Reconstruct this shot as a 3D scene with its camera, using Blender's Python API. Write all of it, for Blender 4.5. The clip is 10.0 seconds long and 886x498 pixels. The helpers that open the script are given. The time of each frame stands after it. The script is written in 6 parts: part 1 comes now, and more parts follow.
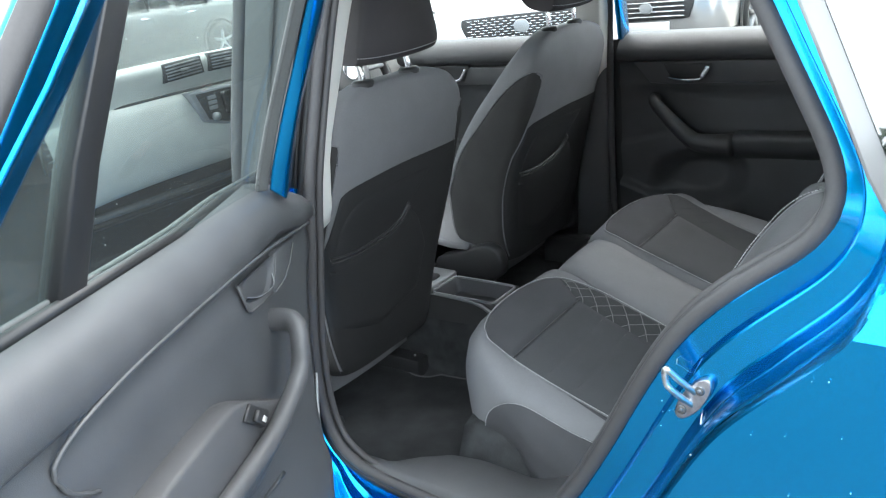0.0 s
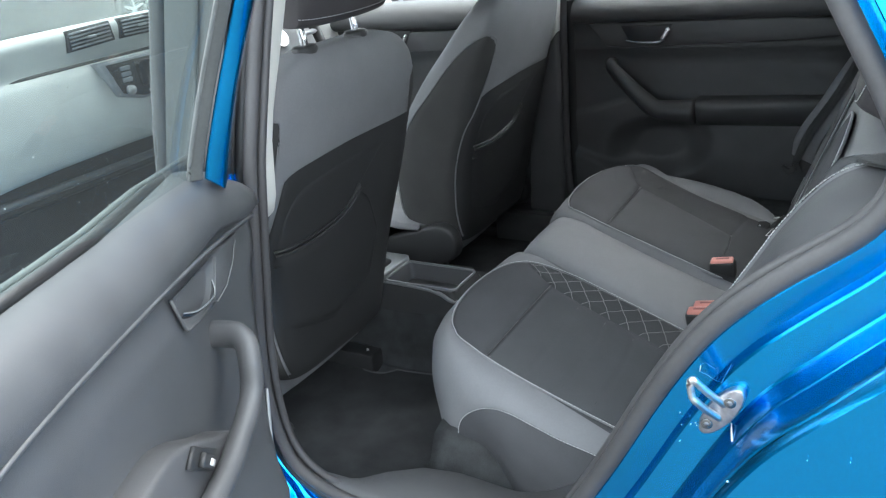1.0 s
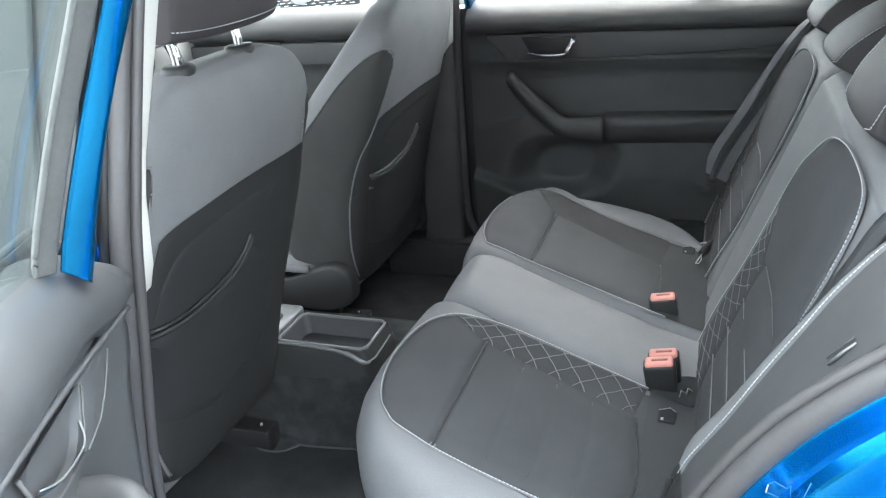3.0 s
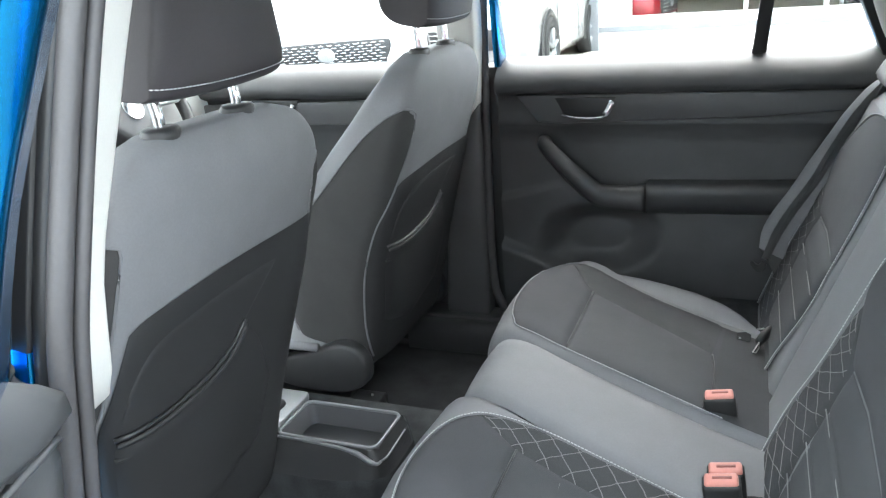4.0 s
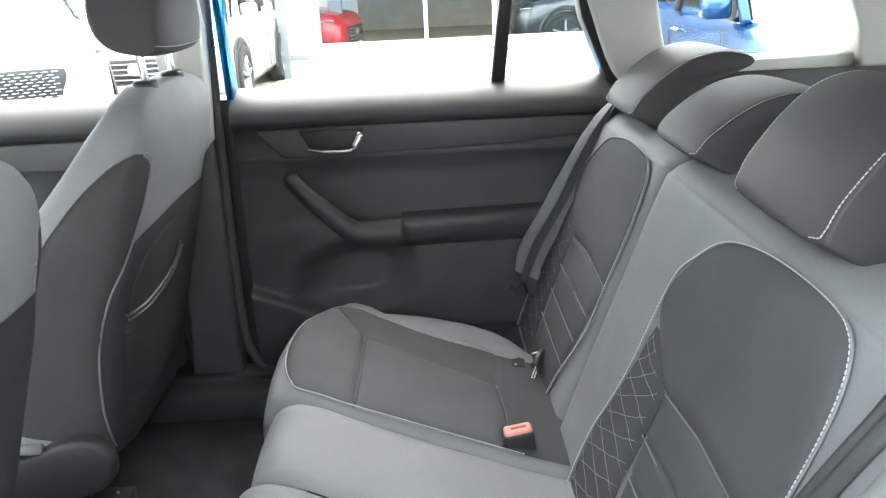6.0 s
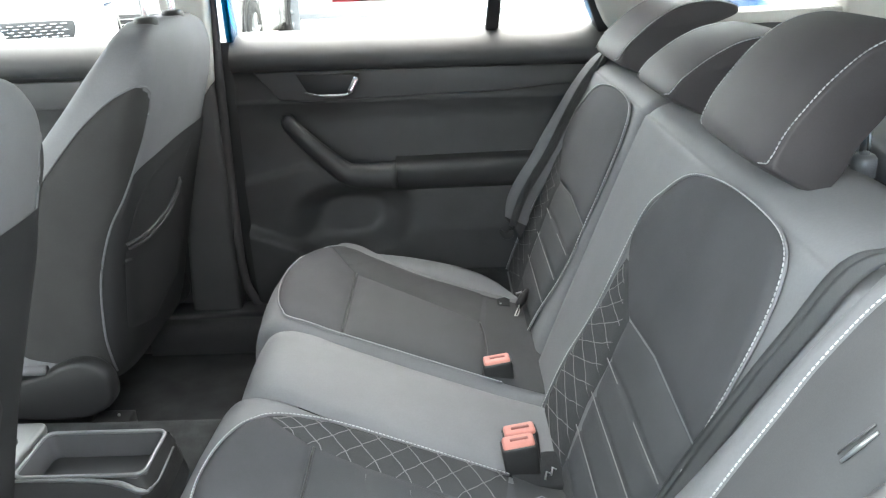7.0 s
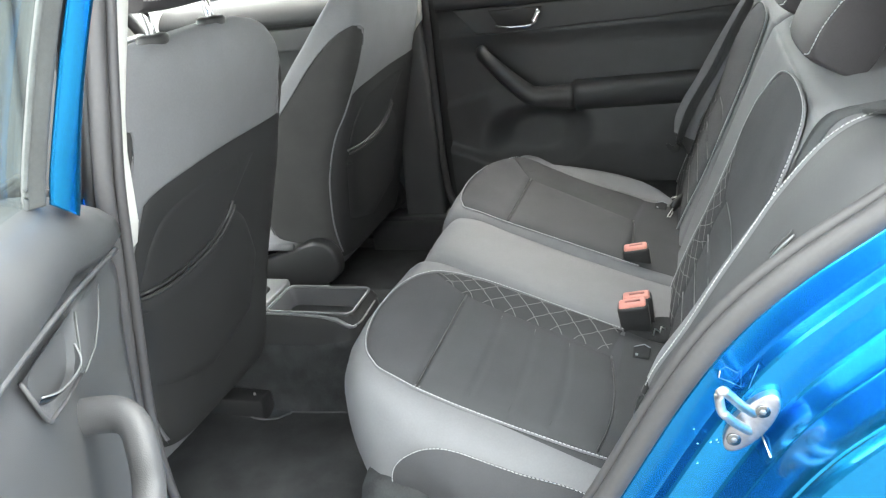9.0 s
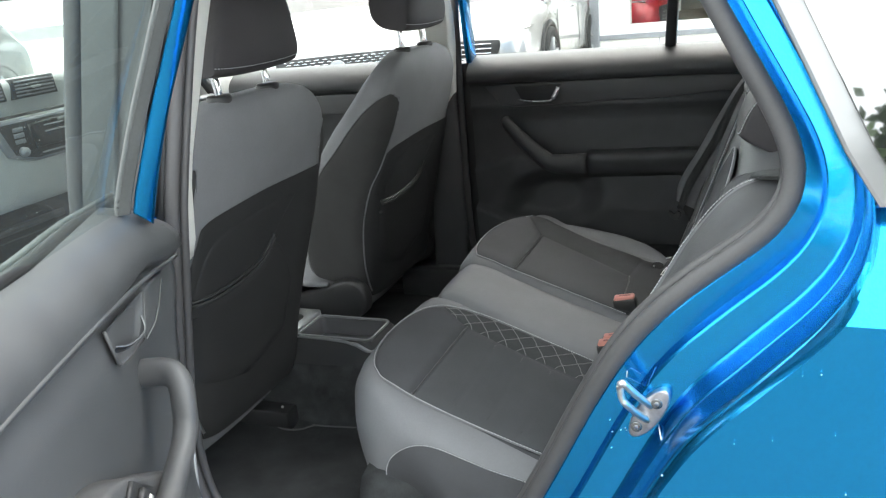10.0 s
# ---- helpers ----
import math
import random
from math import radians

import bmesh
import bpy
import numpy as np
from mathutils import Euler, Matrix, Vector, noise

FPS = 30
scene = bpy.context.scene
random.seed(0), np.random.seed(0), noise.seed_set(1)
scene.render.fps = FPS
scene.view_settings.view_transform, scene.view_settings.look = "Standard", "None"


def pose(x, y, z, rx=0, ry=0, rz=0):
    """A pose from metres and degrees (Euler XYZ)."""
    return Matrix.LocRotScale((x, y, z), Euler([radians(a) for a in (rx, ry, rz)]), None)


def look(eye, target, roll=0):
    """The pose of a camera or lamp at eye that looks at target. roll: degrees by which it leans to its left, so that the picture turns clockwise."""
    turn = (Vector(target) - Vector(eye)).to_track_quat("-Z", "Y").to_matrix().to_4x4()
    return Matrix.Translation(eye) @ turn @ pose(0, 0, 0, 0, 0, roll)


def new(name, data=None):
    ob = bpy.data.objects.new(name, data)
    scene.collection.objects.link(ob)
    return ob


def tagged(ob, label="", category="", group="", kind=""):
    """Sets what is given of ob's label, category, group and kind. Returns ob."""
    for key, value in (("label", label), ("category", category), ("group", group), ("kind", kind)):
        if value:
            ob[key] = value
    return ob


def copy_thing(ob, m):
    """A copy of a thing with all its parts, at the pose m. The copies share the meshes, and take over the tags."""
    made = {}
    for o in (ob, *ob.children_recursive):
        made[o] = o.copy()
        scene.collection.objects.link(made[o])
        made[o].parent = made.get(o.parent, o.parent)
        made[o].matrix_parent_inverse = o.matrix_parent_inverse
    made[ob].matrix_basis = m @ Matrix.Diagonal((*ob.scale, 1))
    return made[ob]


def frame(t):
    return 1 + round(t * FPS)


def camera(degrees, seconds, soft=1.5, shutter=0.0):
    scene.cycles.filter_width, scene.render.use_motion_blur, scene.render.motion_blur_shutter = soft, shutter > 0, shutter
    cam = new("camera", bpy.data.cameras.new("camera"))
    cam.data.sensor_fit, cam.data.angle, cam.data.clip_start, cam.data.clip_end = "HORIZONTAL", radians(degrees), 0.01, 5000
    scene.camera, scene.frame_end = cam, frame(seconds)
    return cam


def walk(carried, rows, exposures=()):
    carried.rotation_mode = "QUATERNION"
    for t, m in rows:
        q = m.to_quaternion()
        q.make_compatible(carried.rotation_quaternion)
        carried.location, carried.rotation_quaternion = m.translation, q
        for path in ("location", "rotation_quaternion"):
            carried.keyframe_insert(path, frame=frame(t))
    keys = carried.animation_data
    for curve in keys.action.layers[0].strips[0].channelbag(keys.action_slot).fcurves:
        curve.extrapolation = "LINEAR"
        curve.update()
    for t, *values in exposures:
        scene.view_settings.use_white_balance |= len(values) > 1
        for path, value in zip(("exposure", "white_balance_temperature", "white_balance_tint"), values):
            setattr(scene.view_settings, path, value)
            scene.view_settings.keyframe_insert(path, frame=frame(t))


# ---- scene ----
cam = camera(58.8, 10.0, soft=1.25)
PATH = [
    (0, (0.714, -1.593, 1.319), (-0.438, -0.115, 0.622), -6.9),
    (0.5, (0.631, -1.55, 1.309), (-0.398, -0.012, 0.549), -5.6),
    (1, (0.567, -1.487, 1.292), (-0.424, 0.062, 0.505), -6.8),
    (1.5, (0.507, -1.437, 1.289), (-0.387, 0.166, 0.494), -7.2),
    (2, (0.423, -1.421, 1.282), (-0.207, 0.301, 0.483), -5.4),
    (2.2, (0.403, -1.421, 1.279), (-0.202, 0.304, 0.467), -3.9),
    (3.3, (0.34, -1.247, 1.273), (-0.33, 0.46, 0.472), -5.4),
    (3.5, (0.337, -1.215, 1.263), (-0.353, 0.508, 0.518), -4.7),
    (4, (0.289, -1.145, 1.252), (-0.426, 0.599, 0.582), -4.6),
    (4.5, (0.235, -1.071, 1.241), (-0.371, 0.713, 0.572), -5.6),
    (5, (0.187, -1.029, 1.235), (-0.27, 0.783, 0.523), -6.4),
    (5.5, (0.152, -1.033, 1.243), (0.024, 0.842, 0.56), -4.3),
    (5.7, (0.152, -1.03, 1.25), (0.132, 0.861, 0.599), -4.1),
    (6.8, (0.171, -1.082, 1.233), (0.18, 0.794, 0.538), -1.2),
    (7, (0.188, -1.102, 1.221), (0.176, 0.759, 0.488), -1.8),
    (7.5, (0.218, -1.154, 1.205), (0.072, 0.67, 0.397), -2.3),
    (8, (0.264, -1.201, 1.212), (-0.088, 0.57, 0.351), -5.7),
    (8.5, (0.315, -1.294, 1.209), (-0.163, 0.458, 0.37), -7.0),
    (9, (0.386, -1.371, 1.227), (-0.241, 0.349, 0.42), -8.0),
    (9.5, (0.468, -1.454, 1.243), (-0.239, 0.244, 0.459), -7.8),
    (10, (0.541, -1.554, 1.252), (-0.215, 0.185, 0.616), -5.9),
]
walk(cam, [(t, look(eye, target, roll)) for t, eye, target, roll in PATH],
     [(0.0, 1.83, 6450), (0.5, 1.82, 6420), (1.0, 1.98, 6380), (2.0, 2.33, 6570), (3.5, 2.74, 6580), (4.5, 2.75, 6550), (5.5, 2.95, 6750), (7.0, 2.93, 6850), (7.5, 3.08, 6880), (8.5, 3.03, 7100), (9.0, 2.85, 7050), (9.5, 2.55, 6950), (10.0, 1.88, 6900)])

# ---- light ----
world = bpy.data.worlds.new("overcast")
scene.world = world
world.use_nodes = True
wn, wl = world.node_tree.nodes, world.node_tree.links
sky = wn.new("ShaderNodeTexSky")
sky.sky_type, sky.sun_disc = "NISHITA", False
sky.sun_elevation, sky.sun_rotation = radians(66.1), radians(7.8)
sky.air_density, sky.dust_density, sky.ozone_density = 1.0, 4.0, 1.0
haze = wn.new("ShaderNodeMixRGB")
haze.inputs[0].default_value = 0.75
haze.inputs[2].default_value = (8.9, 9.8, 10.1, 1)
wl.new(sky.outputs[0], haze.inputs[1])
wl.new(haze.outputs[0], wn["Background"].inputs[0])
wn["Background"].inputs[1].default_value = 0.195

sun = new("sun", bpy.data.lights.new("sun", "SUN"))
sun.data.energy, sun.data.angle, sun.data.color = 1.0, radians(60), (1.0, 0.99, 0.97)
sun.matrix_world = look((0.3, 2.2, 5.0), (0, 0, 0))


# ---- materials ----
def material(name, colour, rough=0.5, metal=0.0, coat=0.0, grain=0.0, grain_size=400.0, blotch=0.0, blotch_size=9.0, spec=0.5, weave=0.0):
    """A surface with fine relief (grain, or a woven pattern) and larger uneven wear (blotch)."""
    m = bpy.data.materials.new(name)
    m.use_nodes = True
    n, l = m.node_tree.nodes, m.node_tree.links
    b = n["Principled BSDF"]
    b.inputs["Roughness"].default_value = rough
    b.inputs["Metallic"].default_value = metal
    b.inputs["Coat Weight"].default_value = coat
    b.inputs["Coat Roughness"].default_value = 0.04
    b.inputs["Specular IOR Level"].default_value = spec
    b.inputs["Base Color"].default_value = (*colour, 1)
    co = n.new("ShaderNodeTexCoord")
    if blotch:
        t = n.new("ShaderNodeTexNoise")
        t.inputs["Scale"].default_value, t.inputs["Detail"].default_value = blotch_size, 5
        l.new(co.outputs["Object"], t.inputs["Vector"])
        t2 = n.new("ShaderNodeTexNoise")
        t2.inputs["Scale"].default_value, t2.inputs["Detail"].default_value = grain_size * 0.5, 2
        l.new(co.outputs["Object"], t2.inputs["Vector"])
        add = n.new("ShaderNodeMath")
        add.operation = "MULTIPLY_ADD"
        add.inputs[1].default_value = 0.4
        l.new(t2.outputs["Fac"], add.inputs[0])
        l.new(t.outputs["Fac"], add.inputs[2])
        ramp = n.new("ShaderNodeMapRange")
        ramp.inputs["From Min"].default_value, ramp.inputs["From Max"].default_value = 0.45, 0.95
        ramp.inputs["To Min"].default_value, ramp.inputs["To Max"].default_value = 1 - blotch, 1 + blotch
        l.new(add.outputs[0], ramp.inputs["Value"])
        mul = n.new("ShaderNodeVectorMath")
        mul.operation = "SCALE"
        mul.inputs[0].default_value = colour
        l.new(ramp.outputs[0], mul.inputs["Scale"])
        l.new(mul.outputs[0], b.inputs["Base Color"])
        rr = n.new("ShaderNodeMapRange")
        rr.inputs["To Min"].default_value, rr.inputs["To Max"].default_value = max(0.02, rough - 0.12 * blotch), min(1, rough + 0.3 * blotch)
        l.new(t.outputs["Fac"], rr.inputs["Value"])
        l.new(rr.outputs[0], b.inputs["Roughness"])
    if grain:
        if weave:
            g = n.new("ShaderNodeTexWave")
            g.inputs["Scale"].default_value, g.inputs["Distortion"].default_value, g.inputs["Detail"].default_value = weave, 1.5, 2
            g.bands_direction = "DIAGONAL"
        else:
            g = n.new("ShaderNodeTexNoise")
            g.inputs["Scale"].default_value, g.inputs["Detail"].default_value = grain_size, 3
        l.new(co.outputs["Object"], g.inputs["Vector"])
        bump = n.new("ShaderNodeBump")
        bump.inputs["Strength"].default_value, bump.inputs["Distance"].default_value = grain, 0.002
        l.new(g.outputs["Fac"], bump.inputs["Height"])
        l.new(bump.outputs[0], b.inputs["Normal"])
    return m


def glass_material(name, tint, rough=0.0, ior=1.3):
    m = bpy.data.materials.new(name)
    m.use_nodes = True
    b = m.node_tree.nodes["Principled BSDF"]
    b.inputs["Base Color"].default_value = (*tint, 1)
    b.inputs["Transmission Weight"].default_value = 1.0
    b.inputs["Roughness"].default_value = rough
    b.inputs["IOR"].default_value = ior
    return m


def dust_veil_glass(name, tint, dust):
    """A thin tinted pane: clear straight through, a mirror towards grazing angles, under an uneven pale film for dust
    and painted sky glare.
    """
    m = bpy.data.materials.new(name)
    m.use_nodes = True
    n, l = m.node_tree.nodes, m.node_tree.links
    clear, gloss, film = n.new("ShaderNodeBsdfTransparent"), n.new("ShaderNodeBsdfGlossy"), n.new("ShaderNodeBsdfDiffuse")
    clear.inputs["Color"].default_value = (*tint, 1)
    gloss.inputs["Roughness"].default_value = 0.01
    # This pale colour also paints in the sky's veil over the pane.
    film.inputs["Color"].default_value = (0.55, 0.58, 0.57, 1)
    facing, share = n.new("ShaderNodeLayerWeight"), n.new("ShaderNodeMapRange")
    facing.inputs["Blend"].default_value = 0.5
    share.interpolation_type = "SMOOTHERSTEP"
    share.inputs["From Min"].default_value, share.inputs["From Max"].default_value = 0.35, 1.0
    share.inputs["To Min"].default_value, share.inputs["To Max"].default_value = 0.08, 0.75
    l.new(facing.outputs["Facing"], share.inputs["Value"])
    pane, mix = n.new("ShaderNodeMixShader"), n.new("ShaderNodeMixShader")
    l.new(share.outputs[0], pane.inputs[0])
    l.new(clear.outputs[0], pane.inputs[1])
    l.new(gloss.outputs[0], pane.inputs[2])
    t, r, co = n.new("ShaderNodeTexNoise"), n.new("ShaderNodeMapRange"), n.new("ShaderNodeTexCoord")
    t.inputs["Scale"].default_value, t.inputs["Detail"].default_value = 5, 4
    r.inputs["To Min"].default_value, r.inputs["To Max"].default_value = dust * 0.6, dust * 1.4
    l.new(co.outputs["Object"], t.inputs["Vector"])
    l.new(t.outputs["Fac"], r.inputs["Value"])
    l.new(r.outputs[0], mix.inputs[0])
    l.new(pane.outputs[0], mix.inputs[1])
    l.new(film.outputs[0], mix.inputs[2])
    l.new(mix.outputs[0], n["Material Output"].inputs["Surface"])
    return m


def paint_material(name, colour, metal=0.75):
    """Metallic paint: a flaked base under a clear coat."""
    m = material(name, colour, rough=0.22, metal=metal, coat=0.4)
    n, l = m.node_tree.nodes, m.node_tree.links
    b = n["Principled BSDF"]
    b.inputs["Coat Roughness"].default_value = 0.02
    co = n.new("ShaderNodeTexCoord")
    v = n.new("ShaderNodeTexVoronoi")
    v.inputs["Scale"].default_value = 1800
    l.new(co.outputs["Object"], v.inputs["Vector"])
    hsv = n.new("ShaderNodeHueSaturation")
    hsv.inputs["Color"].default_value = (*colour, 1)
    mr = n.new("ShaderNodeMapRange")
    mr.inputs["To Min"].default_value, mr.inputs["To Max"].default_value = 0.8, 1.2
    l.new(v.outputs["Color"], mr.inputs["Value"])
    l.new(mr.outputs[0], hsv.inputs["Value"])
    l.new(hsv.outputs[0], b.inputs["Base Color"])
    return m


BLUE = paint_material("blue_metallic_paint", (0.0003, 0.288, 0.67), 0.96)
LIGHT = material("grey_leatherette", (0.185, 0.186, 0.196), 0.6, grain=0.14, grain_size=700, blotch=0.10, spec=0.32)
DARK = material("dark_grey_cloth", (0.066, 0.067, 0.072), 0.85, grain=0.25, grain_size=1300, blotch=0.16, spec=0.3)
BOLSTER = material("satin_grey_cloth", (0.067, 0.067, 0.070), 0.5, grain=0.12, grain_size=1400, blotch=0.12, spec=0.4)
SIDECLOTH = material("black_side_cloth", (0.050, 0.049, 0.049), 0.85, grain=0.25, grain_size=1300, blotch=0.16, spec=0.3)
SIDEPLASTIC = material("black_grained_plastic", (0.030, 0.030, 0.031), 0.45, grain=0.25, grain_size=900, blotch=0.12)
# Door plastic again, its colour darkened for the shade on the far side.
FARDOOR = material("grained_door_plastic_shaded", (0.052, 0.053, 0.055), 0.5, grain=0.22, grain_size=1100, blotch=0.14, blotch_size=14)
DARKCHROME = material("dark_satin_chrome", (0.26, 0.27, 0.28), 0.22, metal=1.0)
SEALGREY = material("grey_window_seal", (0.11, 0.115, 0.115), 0.7, grain=0.2, grain_size=600, blotch=0.2, blotch_size=40)
RIBBED = material("ribbed_dark_cloth", (0.066, 0.068, 0.072), 0.8, grain=0.3, grain_size=1300, blotch=0.15, spec=0.3)
QUILT = material("quilted_dark_cloth", (0.057, 0.058, 0.061), 0.85, grain=0.4, grain_size=1000, blotch=0.2, spec=0.3)
HEADCLOTH = material("head_restraint_cloth", (0.052, 0.047, 0.050), 0.6, grain=0.15, grain_size=900, blotch=0.12, spec=0.45)
BACKBOARD = material("seat_back_vinyl", (0.027, 0.027, 0.028), 0.62, grain=0.15, grain_size=800, blotch=0.12, spec=0.32)
THREAD = material("pale_stitching", (0.50, 0.50, 0.51), 0.7)
PIPING = material("grey_seam_thread", (0.20, 0.196, 0.196), 0.7)
PLASTIC = material("grained_dark_plastic", (0.075, 0.075, 0.078), 0.45, grain=0.25, grain_size=900, blotch=0.12)
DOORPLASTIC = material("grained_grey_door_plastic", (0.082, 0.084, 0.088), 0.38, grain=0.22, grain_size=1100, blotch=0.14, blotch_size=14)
BLACK = material("black_plastic", (0.024, 0.024, 0.025), 0.4, grain=0.1, grain_size=800, blotch=0.1)
GLOSSTRIM = material("glossy_window_trim", (0.16, 0.16, 0.165), 0.16, coat=1.0, spec=1.0)
RUBBER = material("rubber_seal", (0.062, 0.059, 0.061), 0.55, grain=0.1, grain_size=500, blotch=0.12)
PALE = material("pale_pillar_trim", (0.62, 0.61, 0.58), 0.6, grain=0.1, grain_size=900, blotch=0.05)
HEADLINER = material("pale_headliner", (0.70, 0.69, 0.66), 0.9, grain=0.2, grain_size=900, blotch=0.06)
CARPET = material("black_carpet", (0.046, 0.048, 0.050), 0.95, grain=0.9, grain_size=900, blotch=0.35, blotch_size=30, spec=0.2)
MATCLOTH = material("black_floor_mat", (0.040, 0.041, 0.043), 0.95, grain=0.8, grain_size=700, blotch=0.3, blotch_size=18, spec=0.2)
EDGING = material("mat_edge_binding", (0.085, 0.085, 0.088), 0.8, grain=0.3, grain_size=900, blotch=0.2)
CHROME = material("chrome", (0.75, 0.76, 0.78), 0.12, metal=1.0)
STEEL = material("zinc_plated_steel", (0.66, 0.66, 0.65), 0.4, metal=1.0, blotch=0.2, blotch_size=60, grain=0.1)
SILVER = material("satin_silver_plastic", (0.30, 0.31, 0.32), 0.35, metal=0.4)
CONSOLE = material("satin_dark_console", (0.10, 0.10, 0.105), 0.38, grain=0.1, grain_size=900, blotch=0.1)
REDPL = material("red_button_plastic", (0.60, 0.235, 0.195), 0.45, blotch=0.08)
WEB = material("belt_webbing", (0.150, 0.153, 0.158), 0.6, grain=0.5, grain_size=1200, blotch=0.1)
GLASS = glass_material("window_glass", (0.94, 0.97, 0.96))
DOORGLASS = dust_veil_glass("tinted_door_glass", (0.64, 0.74, 0.72), 0.045)
BUTTONMARK = material("faded_button_mark", (0.30, 0.10, 0.085), 0.5)
TRAYRIM = material("satin_grey_rim", (0.24, 0.245, 0.25), 0.32, metal=0.3, grain=0.1, grain_size=900, blotch=0.1)
CHANNEL = material("dark_window_channel", (0.075, 0.078, 0.078), 0.75, grain=0.2, grain_size=500, blotch=0.15)
DASH = material("soft_dashboard_plastic", (0.48, 0.49, 0.48), 0.55, grain=0.25, grain_size=800, blotch=0.12)
SCREEN = material("dark_screen_glass", (0.010, 0.011, 0.012), 0.06, coat=0.5)
SIDEGLASS = material("dark_side_glass", (0.010, 0.011, 0.012), 0.02, coat=1.0, spec=1.0)
SIDEGLASS.node_tree.nodes["Principled BSDF"].inputs["IOR"].default_value = 1.9
ASPHALT = material("asphalt", (0.10, 0.099, 0.097), 0.9, grain=0.8, grain_size=120, blotch=0.3, blotch_size=1.2)
PAVING = material("pale_paving", (0.52, 0.48, 0.42), 0.85, grain=0.5, grain_size=90, blotch=0.2, blotch_size=1.5)
WALLWHITE = material("white_cladding", (0.78, 0.78, 0.77), 0.5, grain=0.1, grain_size=30, blotch=0.05, blotch_size=2)
GREYFRAME = material("grey_window_frame", (0.22, 0.23, 0.25), 0.4, metal=0.3, blotch=0.08)
ROOMDARK = material("showroom_interior", (0.30, 0.26, 0.21), 0.7, grain=0.2, grain_size=20, blotch=0.2, blotch_size=2)
WHITEPAINT = paint_material("white_car_paint", (0.80, 0.80, 0.80), 0.0)
SILVERPAINT = paint_material("silver_car_paint", (0.50, 0.49, 0.48), 0.6)
REDPAINT = paint_material("red_car_paint", (0.45, 0.02, 0.03), 0.2)
DEEPBLUE = paint_material("deep_blue_car_paint", (0.01, 0.06, 0.16), 0.5)
TYRE = material("tyre_rubber", (0.018, 0.018, 0.018), 0.8, grain=0.3, grain_size=200, blotch=0.2)
GREYCAR = paint_material("dark_grey_car_paint", (0.05, 0.055, 0.06), 0.5)
LEAF = material("leaves", (0.05, 0.09, 0.03), 0.6, blotch=0.4, blotch_size=3)
BARK = material("bark", (0.12, 0.09, 0.07), 0.9, grain=0.8, grain_size=60, blotch=0.3)


# ---- mesh helpers ----
def link(name, bm, mat, parent=None, label="", smooth=True):
    me = bpy.data.meshes.new(name)
    bmesh.ops.recalc_face_normals(bm, faces=bm.faces)
    if smooth:
        for f in bm.faces:
            f.smooth = True
    bm.to_mesh(me)
    bm.free()
    for m in (mat if isinstance(mat, (list, tuple)) else [mat]):
        me.materials.append(m)
    ob = new(name, me)
    if parent is not None:
        ob.parent = parent
        ob.matrix_parent_inverse = parent.matrix_world.inverted()
    if label:
        ob["label"] = label
    if name in ("stitching", "quilting", "pleat_seams"):
        ob["kind"] = "stuff"
    return ob


def part(name, bm, mat, parent, label="", smooth=True):
    return link(name, bm, mat, parent, label, smooth)


def sharp(ob, angle=35):
    """Keeps hard edges hard on a smooth-shaded mesh."""
    ob.data.set_sharp_from_angle(angle=radians(angle))
    return ob


def thing(name, at, label, category, group="", kind=""):
    ob = new(name)
    ob.empty_display_size = 0.05
    ob.matrix_world = Matrix.Translation(at)
    return tagged(ob, label, category, group, kind)


def spline(pts, n=8, closed=False):
    """A smooth line through the points (tuples of any length)."""
    p = [np.array(q, float) for q in pts]
    out, k = [], len(p)
    for i in range(k if closed else k - 1):
        if closed:
            a, b, c, d = p[i - 1], p[i], p[(i + 1) % k], p[(i + 2) % k]
        else:
            b, c = p[i], p[i + 1]
            a = p[i - 1] if i else 2 * b - c
            d = p[i + 2] if i + 2 < k else 2 * c - b
        for j in range(n):
            t = j / n
            out.append(0.5 * (2 * b + (c - a) * t + (2 * a - 5 * b + 4 * c - d) * t * t + (3 * b - a - 3 * c + d) * t ** 3))
    if not closed:
        out.append(p[-1])
    return out


def resample(line, n):
    """n points at even steps along a line."""
    a = np.array(line, float)
    d = np.concatenate([[0], np.cumsum(np.linalg.norm(np.diff(a, axis=0), axis=1))])
    s = np.linspace(0, d[-1], n)
    return [np.array([np.interp(v, d, a[:, c]) for c in range(a.shape[1])]) for v in s]


def tube(points, r, segs=8, closed=False, flat=1.0, bm=None, up=(0, 0, 1)):
    """A round (or flattened) bar along a line."""
    bm = bm or bmesh.new()
    p = [Vector(q) for q in points]
    rings = []
    k = len(p)
    for i in range(k):
        a = p[i - 1] if (i or closed) else p[i]
        b = p[(i + 1) % k] if (i + 1 < k or closed) else p[i]
        d = (b - a).normalized()
        u = Vector(up) if up is not None else None
        if up is None:
            u = rings_up if rings else Vector((0, 0, 1)) if abs(d.z) < 0.9 else Vector((0, 1, 0))
        elif abs(d.dot(u)) > 0.95:
            u = Vector((1, 0, 0)) if abs(d.x) < 0.9 else Vector((0, 1, 0))
        s = d.cross(u).normalized()
        w = s.cross(d).normalized()
        rings_up = w
        ri = r[i] if isinstance(r, (list, tuple)) else r
        rings.append([bm.verts.new(p[i] + s * (ri * math.cos(2 * math.pi * j / segs)) + w * (ri * flat * math.sin(2 * math.pi * j / segs))) for j in range(segs)])
    for i in range(k if closed else k - 1):
        a, b = rings[i], rings[(i + 1) % k]
        for j in range(segs):
            bm.faces.new((a[j], a[(j + 1) % segs], b[(j + 1) % segs], b[j]))
    if not closed:
        bm.faces.new(rings[0][::-1])
        bm.faces.new(rings[-1])
    return bm


